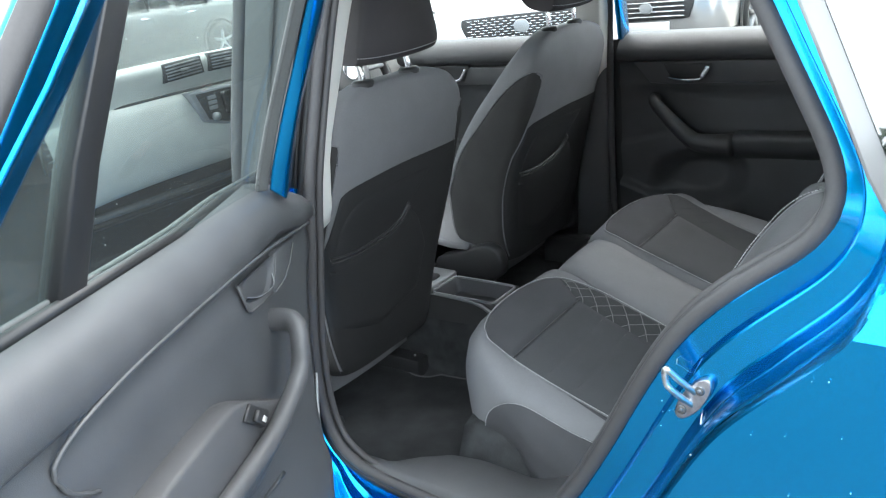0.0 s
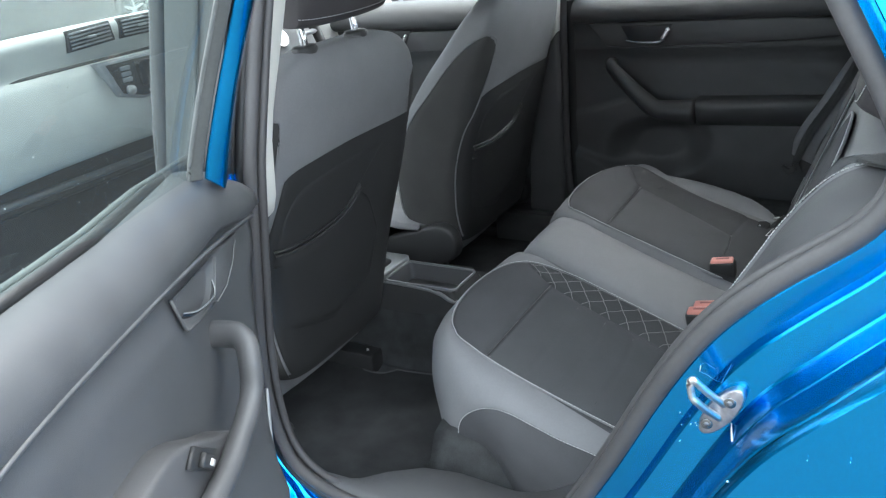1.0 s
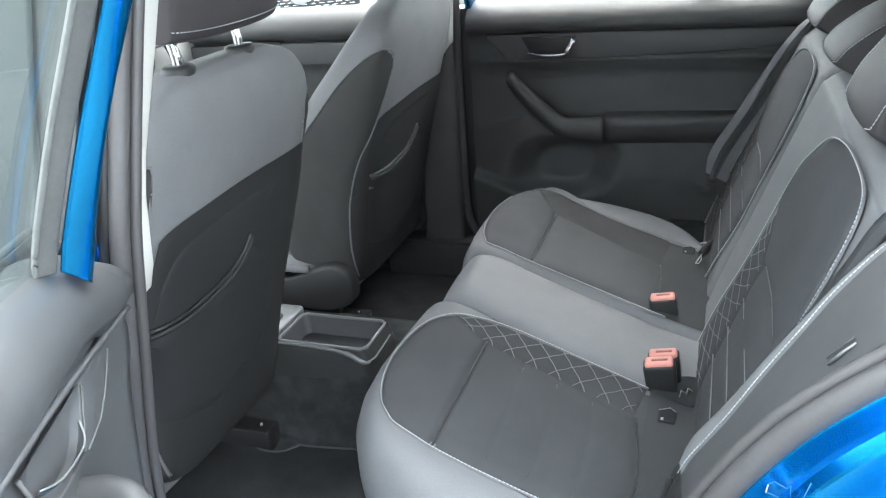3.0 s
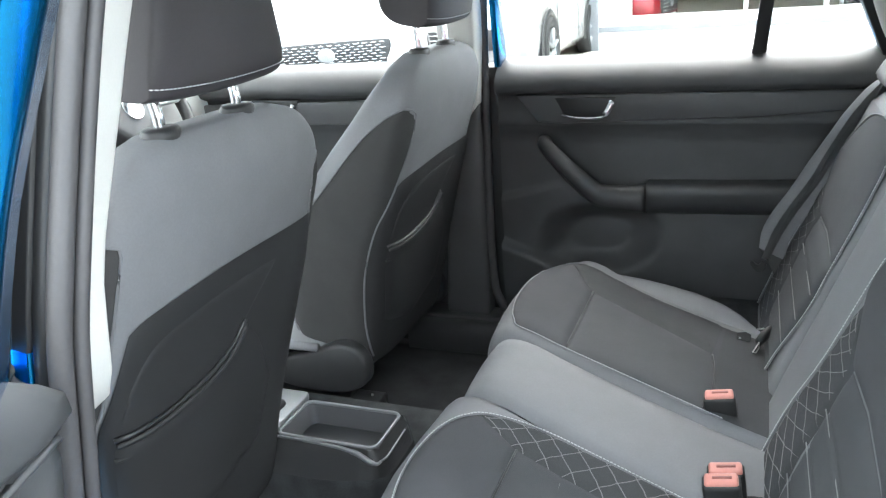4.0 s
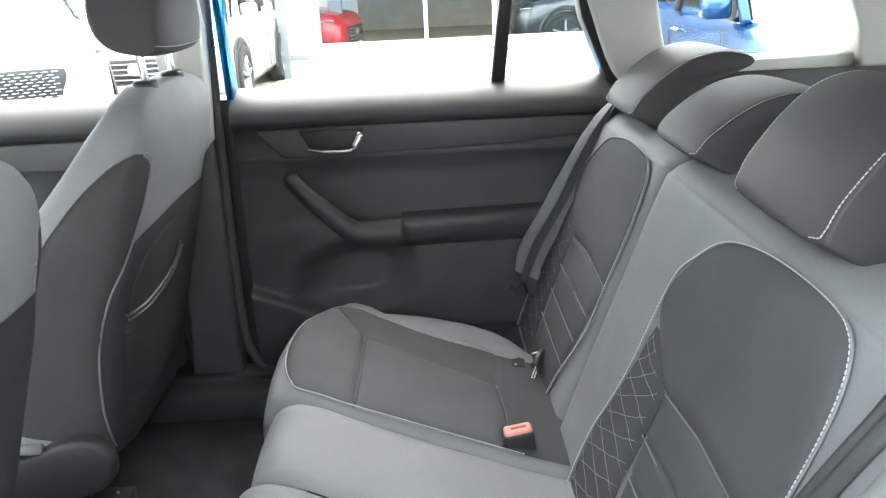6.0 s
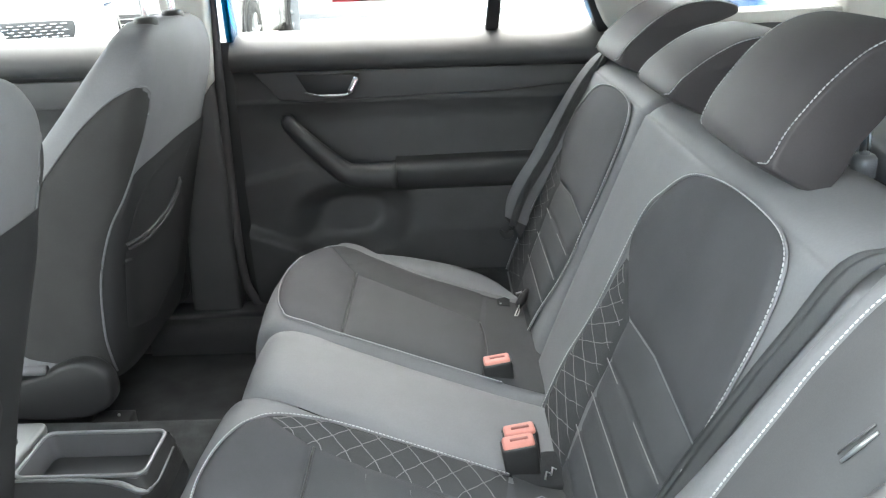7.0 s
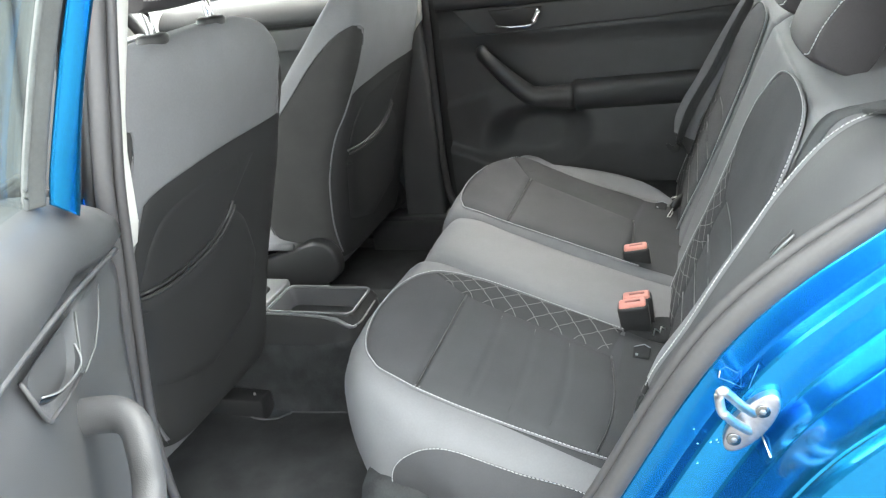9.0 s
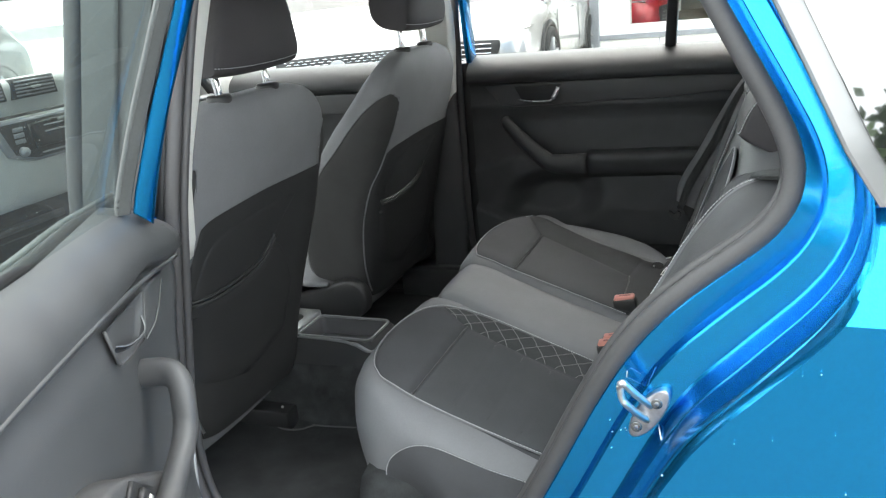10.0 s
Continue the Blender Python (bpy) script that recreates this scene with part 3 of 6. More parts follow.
def pocket_relief(x, z):
    """The hollow map pocket, the ledge in front of it and the folded facet under the pull handle."""
    hollow = 1 - ((abs(x + 0.035 - 0.25 * (z - 0.62)) / 0.155) ** 2.6 + (abs(z - 0.628) / 0.095) ** 2.6) ** (1 / 2.6)
    ledge = float(np.interp(x, [-0.30, -0.248, -0.214, -0.149, -0.10, 0.0, 0.10], [0.645, 0.615, 0.604, 0.575, 0.548, 0.530, 0.525])) - z
    facet = float(np.interp(x, [-0.28, -0.217, -0.124, -0.02], [0.728, 0.741, 0.767, 0.70])) - z
    step = 0.024 * ease(ledge / 0.016) * ease((0.06 - x) / 0.14)
    fold = 0.010 * ease(facet / 0.012) * ease((0.10 - facet) / 0.10) * ease((-0.09 - x) / 0.06)
    return 0.050 * ease(hollow / 0.60) * (1 - ease(ledge / 0.016)) - step - fold


fd = far_door("rear_driver_side_door", -0.262, 0.56, "closed rear door with shade-toned grained panel and pull handle", pocket_relief)
strip = [(-0.215, 0.968), (-0.165, 0.908), (-0.11, 0.903), (0.30, 0.915), (0.50, 0.93), (0.50, 0.968)]
part("decor_strip", slab(strip, BY + 0.006, BY - 0.010, lambda u, v, d: (u, d, v), 0.004), PLASTIC, fd, "smooth dark decor strip")
part("handle_recess", slab([(-0.125, 0.962), (-0.10, 0.917), (-0.015, 0.914), (0.012, 0.962)], BY + 0.01, BY - 0.013, lambda u, v, d: (u, d, v), 0.004), BLACK, fd, "recess behind the latch lever")
part("door_handle", tube(spline([(-0.108, BY - 0.018, 0.925), (-0.07, BY - 0.026, 0.919), (-0.025, BY - 0.026, 0.919), (-0.010, BY - 0.024, 0.926), (0.006, BY - 0.019, 0.954)], 5), [0.003] * 5 + [0.0045] * 10 + [0.010] * 6, 8, flat=0.9), CHROME, fd, "chrome latch lever")
pull = spline([(-0.150, BY + 0.01, 0.860), (-0.147, BY - 0.025, 0.862), (-0.132, BY - 0.045, 0.852), (-0.085, BY - 0.05, 0.805), (-0.035, BY - 0.05, 0.760), (-0.010, BY - 0.05, 0.748), (0.03, BY - 0.05, 0.745), (0.082, BY - 0.05, 0.745)], 5)
part("pull_handle", tube(pull, [0.012] * 4 + [0.016] * 8 + [0.0165 + 0.0005 * i for i in range(len(pull) - 12)], 10, flat=1.15), SIDEPLASTIC, fd, "angled black pull handle")
rows = []
for x in [0.079, 0.080, 0.083] + list(np.linspace(0.10, 0.50, 21)):
    p = 0.056 * (0.93 if x < 0.082 else 1.0) * float(np.interp(x, [0.08, 0.25, 0.40, 0.50], [1, 0.9, 0.62, 0.4]))
    rows.append([(x, BY - p * k * (0.0 if x < 0.0795 else 1.0), z + 0.02 * (x - 0.08)) for z, k in ((0.774, -0.2), (0.7735, 0.5), (0.770, 0.88), (0.763, 1.0), (0.752, 1.0), (0.736, 0.92), (0.720, 0.70), (0.705, 0.35), (0.692, -0.2))])
part("armrest", grid(rows), FARDOOR, fd, "moulded armrest in a shaded tone")
part("window_divider", side_slab([(0.282, 1.04), (0.298, 1.2), (0.312, 1.38), (0.336, 1.38), (0.324, 1.2), (0.310, 1.04)], 0.645, 0.675, 0.003), BLACK, fd, "black window divider bar")
part("window_pane", side_slab([(-0.262, 1.04), (-0.24, 1.38), (0.32, 1.38), (0.30, 1.04)], 0.660, 0.664), GLASS, fd, "clear rear side window", False).visible_shadow = False
part("window_pane", side_slab([(0.302, 1.04), (0.323, 1.38), (0.42, 1.38), (0.54, 1.04)], 0.660, 0.664), GLASS, fd, "small fixed window", False).visible_shadow = False
part("frame_rear", side_slab([(0.52, 1.03), (0.46, 1.16), (0.40, 1.38), (0.435, 1.38), (0.495, 1.16), (0.555, 1.03)], 0.62, 0.68, 0.004), BLACK, fd, "black window frame")
part("frame_front", side_slab([(-0.268, 1.03), (-0.250, 1.38), (-0.236, 1.38), (-0.254, 1.03)], 0.62, 0.68, 0.003), BLUE, fd, "blue painted window frame")
# Painted edge below the window; black here puts its shade into the colour.
part("frame_lower", slab([(-0.31, 0.36), (-0.31, 1.03), (-0.255, 1.03), (-0.255, 0.36)], 0.618, 0.70, lambda u, v, d: (u, d, v), 0.002), BLACK, fd, "shut face, black for its shade")
part("frame_top", side_slab([(-0.25, 1.36), (-0.25, 1.40), (0.45, 1.40), (0.45, 1.36)], 0.62, 0.68, 0.004), BLACK, fd)
part("far_seal", tube(spline([(-0.278, 0.602, 1.36), (-0.290, 0.602, 1.0), (-0.296, 0.602, 0.7), (-0.295, 0.602, 0.52), (-0.28, 0.602, 0.45), (-0.24, 0.602, 0.41), (-0.1, 0.602, 0.39), (0.2, 0.602, 0.39)], 5), 0.011, 8), RUBBER, car, "black rubber door seal")
part("far_pillar_trim", side_slab(spline([(-0.298, 0.955), (-0.375, 0.955), (-0.355, 1.38), (-0.283, 1.38)], 2, True), 0.57, 0.63, 0.006), PALE, car, "pale upper pillar trim")
part("far_lower_pillar", slab([(-0.302, 0.40), (-0.42, 0.40), (-0.38, 0.953), (-0.300, 0.953)], 0.575, 0.66, lambda u, v, d: (u, d, v), 0.01), PLASTIC, car, "dark lower pillar trim")
part("far_shut_face", box(-0.45, 0.60, 0.605, 0.70, 0.28, 0.41), BLACK, car)
part("far_sill", slab(spline([(0.50, 0.335), (0.50, 0.385), (0.512, 0.410), (0.545, 0.419), (0.63, 0.418), (0.64, 0.335)], 4), -0.50, 0.2, lambda u, v, d: (d, u, v)), PLASTIC, car, "dark far sill cover")
ff = far_door("driver_door", -1.32, -0.375, "closed driver door with shade-toned grained panel")
part("decor_strip", slab([(-0.55, 0.962), (-0.42, 0.955), (-0.42, 0.905), (-1.1, 0.90), (-1.2, 0.955)], BY + 0.006, BY - 0.010, lambda u, v, d: (u, d, v), 0.004), PLASTIC, ff)
part("handle_recess", slab([(-0.93, 0.967), (-0.90, 0.917), (-0.81, 0.914), (-0.785, 0.967)], BY + 0.01, BY - 0.013, lambda u, v, d: (u, d, v), 0.004), BLACK, ff)
part("door_handle", tube(spline([(-0.905, BY - 0.02, 0.925), (-0.86, BY - 0.026, 0.92), (-0.82, BY - 0.026, 0.922), (-0.795, BY - 0.02, 0.957)], 5), 0.006, 8), CHROME, ff, "chrome latch lever")
part("armrest", slab(spline([(-1.15, 0.70), (-0.45, 0.72), (-0.42, 0.70), (-0.45, 0.63), (-1.15, 0.60)], 4, True), BY + 0.01, BY - 0.06, lambda u, v, d: (u, d, v), 0.014, 3), FARDOOR, ff, "moulded armrest in a shaded tone")
part("window_pane", side_slab([(-0.385, 1.04), (-0.365, 1.38), (-0.95, 1.36), (-1.2, 1.2), (-1.34, 1.04)], 0.660, 0.664), GLASS, ff, "clear driver window", False).visible_shadow = False
part("frame_top", side_slab([(-0.36, 1.37), (-0.36, 1.41), (-0.95, 1.40), (-1.25, 1.20), (-1.40, 1.04), (-1.34, 1.04), (-1.2, 1.18), (-0.95, 1.35)], 0.62, 0.68, 0.004), BLACK, ff)
# front end: bulkhead, windscreen, screen pillars
part("bulkhead", box(-1.62, -1.5, -0.74, 0.70, 0.28, 0.93, 0.02), BLACK, car)
part("windscreen", slab([(-0.60, 0), (-0.52, 1), (0.44, 1), (0.52, 0)], 0, 0.005, lambda u, v, d: (-1.62 + 0.72 * v + d, u, 0.96 + 0.41 * v)), GLASS, car, "clear windscreen", False).visible_shadow = False
for s, nm in ((-1, "near"), (1, "far")):
    part("screen_pillar", tube([(-1.68, -0.04 + s * 0.66, 0.94), (-1.3, -0.04 + s * 0.635, 1.16), (-0.92, -0.04 + s * 0.58, 1.385), (-0.5, -0.04 + s * 0.57, 1.42)], 0.04, 8), BLACK, car, "dark windscreen pillar")
part("roof_rail_trim", tube([(-0.5, -0.64, 1.40), (0.3, -0.64, 1.42), (1.3, -0.62, 1.38)], 0.03, 8), HEADLINER, car)
part("roof_rail_trim", tube([(-0.5, 0.57, 1.40), (0.3, 0.57, 1.42), (1.3, 0.55, 1.38)], 0.03, 8), HEADLINER, car)
part("bonnet", grid([[(x, -0.04 + 0.7 * u, 0.94 - 0.12 * ((-1.62 - x) / 0.9) ** 2 - 0.06 * abs(u) ** 3) for u in np.linspace(-1, 1, 11)] for x in np.linspace(-2.5, -1.60, 8)]), BLUE, car, "blue bonnet")



# ---- rear bench ----
CPROF = spline([(-0.07, 0.345), (-0.112, 0.39), (-0.141, 0.46), (-0.150, 0.54), (-0.137, 0.600), (-0.106, 0.630), (-0.06, 0.629), (0.0, 0.612), (0.10, 0.586), (0.20, 0.560), (0.28, 0.540), (0.40, 0.515)], 5)
CTOP = [(p[0], p[1]) for p in CPROF if p[1] > 0.58 or p[0] > 0.1]
CTOP.sort(key=lambda q: q[0])
SLANT = 0.21


def ctop(x):
    return float(np.interp(x, [q[0] for q in CTOP], [q[1] for q in CTOP]))


def over_cushion(stations):
    """Gives a function that places points over a cushion of those cross-stations; v runs along the slightly slanted seams."""
    st = sorted(stations)
    vs, dzs, dxs = [q[0] for q in st], [q[1] for q in st], [q[2] for q in st]

    def surface(x, v):
        dz, dx, px = float(np.interp(v, vs, dzs)), float(np.interp(v, vs, dxs)), x
        for _ in range(6):
            w = min(1, max(0, (0.16 - px) / 0.28))
            px = x - dx * w * w * (3 - 2 * w)
        z = ctop(px)
        return Vector((x, v - SLANT * px, z + dz * min(1, max(0, (z - 0.345) / 0.2))))

    def place(x, v, h=0.0):
        e = 0.006
        n = (surface(x + e, v) - surface(x - e, v)).cross(surface(x, v + e) - surface(x, v - e)).normalized()
        return surface(x, v) + (n if n.z > 0 else -n) * h
    return place


def cushion_body(stations, name, parent, label):
    rows = []
    for y, dz, dx in stations:
        row = []
        for px, pz in CPROF:
            w = min(1, max(0, (0.16 - px) / 0.28))
            w = w * w * (3 - 2 * w)
            row.append((px + dx * w, y - SLANT * px, pz + dz * min(1, max(0, (pz - 0.345) / 0.2))))
        rows.append(row)
    return part(name, grid(rows), LIGHT, parent, label)


bench = thing("rear_bench_seat", (0.1, 0, 0.34), "rear bench seat in grey leatherette with dark cloth panels", "car seat")
roll = [(0.0, -0.016, 0.016), (0.006, -0.007, 0.008), (0.016, -0.001, 0.003), (0.03, 0.0, 0.0), (0.12, 0.001, -0.006), (0.20, 0.001, -0.008), (0.27, 0.0, -0.002), (0.315, -0.002, 0.010), (0.35, -0.006, 0.030),
        (0.38, -0.020, 0.056), (0.402, -0.045, 0.08), (0.416, -0.08, 0.098), (0.42, -0.12, 0.112), (0.412, -0.17, 0.12), (0.39, -0.22, 0.125)]
near_st = [(-0.158 - a * 1.06, b, c) for a, b, c in roll]
far_roll = [(0.0, -0.016, 0.014), (0.006, -0.007, 0.006), (0.016, -0.001, 0.0), (0.03, 0.0, -0.004), (0.12, 0.0, -0.012), (0.19, -0.001, -0.014), (0.25, -0.001, -0.009), (0.30, -0.001, 0.004), (0.335, -0.003, 0.025),
            (0.365, -0.005, 0.050), (0.395, -0.008, 0.066), (0.414, -0.030, 0.090), (0.423, -0.070, 0.106), (0.41, -0.14, 0.115), (0.39, -0.21, 0.125)]
far_st = [(0.050 + a, b, c) for a, b, c in far_roll]
near_c = cushion_body(near_st, "seat_cushion", bench, "near seat cushion with rounded front corner")
far_c = cushion_body(far_st, "seat_cushion", bench, "far seat cushion with rounded front corner")
rows = []
for x in np.linspace(-0.05, 0.33, 39):
    v0 = float(np.interp(x, [-0.055, 0.0, 0.06, 0.119, 0.33], [0.405, 0.422, 0.432, 0.437, 0.441]))
    v1 = float(np.interp(x, [-0.05, -0.02, 0.0, 0.05, 0.10, 0.20, 0.27, 0.33], [0.412, 0.436, 0.450, 0.478, 0.498, 0.509, 0.503, 0.480]))
    z0 = ctop(x) - 0.004
    z1 = float(np.interp(x, [-0.05, -0.02, 0.0, 0.05, 0.10, 0.15, 0.20, 0.25, 0.29, 0.33], [0.616, 0.614, 0.609, 0.598, 0.588, 0.580, 0.570, 0.557, 0.540, 0.515]))
    rows.append([(x, v0 + (v1 - v0) * f + g - SLANT * x, z0 + (z1 - z0) * k + d) for f, g, k, d in ((0, 0, 0, -0.004), (0.08, 0, 0.15, 0.001), (0.3, 0, 0.5, 0.003), (0.6, 0, 0.9, 0.003), (0.82, 0, 1, 0.0), (0.95, 0, 1, -0.006), (1, 0, 1, -0.016), (1, 0.002, 1, -0.04), (1, -0.006, 1, -0.09), (0.9, -0.02, 1, -0.16))])
part("side_pad", grid(rows), LIGHT, far_c, "rounded grey leatherette flank beside the door")
cushion_body([(-0.156, -0.018, 0.026), (-0.150, -0.008, 0.020), (-0.135, -0.002, 0.016), (-0.10, 0.0, 0.014), (-0.05, 0.001, 0.013), (0.0, 0.0, 0.013), (0.03, -0.002, 0.014), (0.042, -0.008, 0.018), (0.048, -0.018, 0.024)], "middle_cushion", bench, "plain grey middle cushion")


def quilting(a, b, place, count, h, r=0.0006):
    """Crossed seams over a strip between two lines."""
    la, lb = resample(a, 160), resample(b, 160)
    bm = bmesh.new()
    for s in (1, -1):
        for i in range(-2, count + 1):
            pts = []
            for t in np.linspace(0, 1, 12):
                k = (i + (t if s > 0 else 1 - t) * 1.5 + 0.5) / count
                if 0.01 < k < 0.99:
                    j = k * 159
                    qa, qb = la[int(j)], lb[int(j)]
                    q = qa * (1 - t) + qb * t
                    pts.append(place(q[0], q[1], h * (1 - abs(2 * t - 1) ** 10) + 0.0012))
            if len(pts) > 2:
                tube(pts, r, 4, bm=bm)
    return bm


def cushion_cover(body, place, front, stitched, quilt, low, rear):
    """The dark cloth of one seat: front runs from the plain seam's corner to the quilted side's corner; all lines are (x, v)."""
    line_at = lambda line, x: (x, float(np.interp(x, [q[0] for q in line], [q[1] for q in line])))
    front = spline(front, 6)
    a3, a9 = line_at(stitched, 0.002), line_at(stitched, 0.010)
    b3, b9 = line_at(low, 0.002), line_at(low, 0.010)
    near = stitched[-1][1] < 0
    part("underlay", patch([(-0.03, a3[1] + 0.012), (-0.03, quilt[1][1] - 0.02)], [(0.37, a3[1] + 0.012), (0.37, quilt[-1][1] - 0.012)], place, 0.0004, 0.0006, 30, 20), DARK, body)
    part("front_panel", patch(front, [(x, v) for x, v in (a3, ((a3[0] + b3[0]) / 2, (a3[1] + b3[1]) / 2), b3)], place, 0.006, 0.001, 60, 24), DARK, body, "dark woven cloth front panel")
    part("insert", patch([(a9[0], a9[1] + 0.002), (0.011, (a9[1] + b9[1]) / 2), (b9[0], b9[1] - 0.002)], rear, place, 0.0058, 0.001, 40, 60, (0.27, 0.5, 0.73), 0.0017 if near else 0.0002), RIBBED, body, "dark cloth insert with faint pleats")
    if near:
        pleat = bmesh.new()
        for k in (0.27, 0.5, 0.73):
            lo, hi = resample([(a9[0], a9[1]), (b9[0], b9[1])], 14), resample(rear, 14)
            tube([place(p[0] + (q[0] - p[0]) * k, p[1] + (q[1] - p[1]) * k, 0.0047) for p, q in zip(lo[1:-1], hi[1:-1])], 0.0006, 4, bm=pleat)
        part("pleat_seams", pleat, BLACK, body, "faint dark pleat lines")
    part("quilted_strip", patch(quilt, low, place, 0.004, 0.001, 60, 10), QUILT, body, "dark quilted cloth strip")
    part("quilting", quilting(quilt, low, place, 8, 0.004, 0.00075 if near else 0.0003), PIPING if near else QUILT, body, "fine diamond stitching")
    part("rear_panel", patch([(q[0] + 0.004, q[1]) for q in [line_at(stitched, rear[0][0])] + rear[1:-1] + [quilt[-1]]], [(0.37, stitched[-1][1]), (0.37, quilt[-1][1])], place, 0.002, 0.0025, 20, 8), QUILT, body)
    line = [place(x, v, 0.003) for x, v in resample(spline(stitched[::-1][:-1] + [tuple(q) for q in front[::3]] + quilt[1:], 4), 220)]
    part("piping", tube(line, 0.0018, 6), LIGHT, body, "corded seam")
    part("stitching", stitches([q + Vector((0, 0, 0.0022)) for q in line]), THREAD, body, "pale contrast stitching")
    part("seam", tube([place(0.006, a9[1] + (b9[1] - a9[1]) * i / 12, 0.0016) for i in range(13)], 0.0018, 5), BLACK, body, "dark seam")
    part("rear_seam", tube([place(x + 0.002, v, 0.0016) for x, v in resample(spline(rear, 6), 24)], 0.0018, 5), BLACK, body, "dark seam")


cushion_cover(near_c, over_cushion(near_st),
              [(-0.052, -0.518), (-0.084, -0.487), (-0.106, -0.432), (-0.116, -0.365), (-0.111, -0.299), (-0.090, -0.243), (-0.061, -0.210)],
              [(-0.052, -0.518), (-0.014, -0.524), (0.04, -0.520), (0.128, -0.510), (0.213, -0.501), (0.27, -0.494)],
              [(-0.061, -0.210), (-0.022, -0.190), (0.023, -0.178), (0.106, -0.172), (0.187, -0.169), (0.262, -0.168)],
              [(-0.056, -0.222), (-0.020, -0.234), (0.004, -0.243), (0.074, -0.2505), (0.136, -0.252), (0.212, -0.253), (0.25, -0.256)],
              [(0.254, -0.488), (0.263, -0.44), (0.266, -0.39), (0.262, -0.33), (0.250, -0.262)])
cushion_cover(far_c, over_cushion(far_st),
              [(-0.088, 0.078), (-0.108, 0.120), (-0.121, 0.180), (-0.126, 0.240), (-0.122, 0.300), (-0.107, 0.357), (-0.080, 0.398), (-0.055, 0.411)],
              [(-0.088, 0.078), (-0.053, 0.0715), (0.02, 0.070), (0.074, 0.0695), (0.17, 0.069), (0.27, 0.069)],
              [(-0.055, 0.411), (0.0, 0.428), (0.06, 0.436), (0.119, 0.440), (0.196, 0.442), (0.262, 0.444)],
              [(-0.052, 0.400), (-0.020, 0.355), (0.0, 0.332), (0.067, 0.318), (0.14, 0.302), (0.21, 0.284), (0.243, 0.278)],
              [(0.236, 0.072), (0.246, 0.12), (0.249, 0.17), (0.247, 0.23), (0.242, 0.275)])


def flank_height(x, a, dz, dx):
    """The height of one cross-station of the cushion at x."""
    px = x
    for _ in range(6):
        w = min(1, max(0, (0.16 - px) / 0.28))
        px = x - dx * w * w * (3 - 2 * w)
    pz = ctop(max(px, -0.125))
    return pz + dz * min(1, max(0, (pz - 0.345) / 0.2)), px


def on_side(x, z, h=0.0):
    """The outboard flank of the near cushion."""
    zs, ys = [], []
    for a, dz, dx in roll[5:]:
        hz, px = flank_height(x, a, dz, dx)
        zs.append(-hz)
        ys.append(-0.158 - a * 1.06 - SLANT * px)
    return Vector((x, float(np.interp(-z, zs, ys)) - h - 0.002, z))


side_top = spline([(-0.026, 0.490), (-0.022, 0.512), (-0.008, 0.535), (0.017, 0.556), (0.045, 0.567), (0.076, 0.566), (0.124, 0.557), (0.171, 0.548), (0.235, 0.536), (0.32, 0.515)], 5)
part("side_panel", patch(side_top, [(-0.015, 0.470), (0.03, 0.435), (0.15, 0.40), (0.33, 0.38)], on_side, 0.003, 0.003, 30, 14), DARK, near_c, "dark cloth flank")
part("stitching", stitches([on_side(x, z, 0.0045) for x, z in side_top]) , THREAD, near_c, "pale contrast stitching")


def bx(z):
    return 0.43 + 0.37 * (z - 0.778)


BPROF = spline([(0.30, 0.47), (0.335, 0.52), (0.364, 0.60), (0.43, 0.778), (0.490, 0.938), (0.506, 0.962), (0.530, 0.976), (0.57, 0.984), (0.62, 0.982), (0.65, 0.95), (0.66, 0.85), (0.66, 0.5)], 5)


def on_back(y, z, h=0.0):
    return Vector((bx(z) - 0.935 * h, y, z + 0.35 * h))


def back_body(y0, y1, name, label):
    st = [(y0, 0.02), (y0 + 0.004, 0.008), (y0 + 0.014, 0.001)] + [(y, 0.0) for y in np.linspace(y0 + 0.03, y1 - 0.03, 8)] + [(y1 - 0.014, 0.001), (y1 - 0.004, 0.008), (y1, 0.02)]
    rows = [[(px + c, y, pz - c * (0.5 if pz > 0.9 else 0)) for px, pz in BPROF] for y, c in st]
    return part(name, grid(rows), LIGHT, bench, label)


near_b = back_body(-0.615, 0.118, "backrest", "wide grey leatherette backrest")
far_b = back_body(0.124, 0.585, "backrest", "narrow grey leatherette backrest")


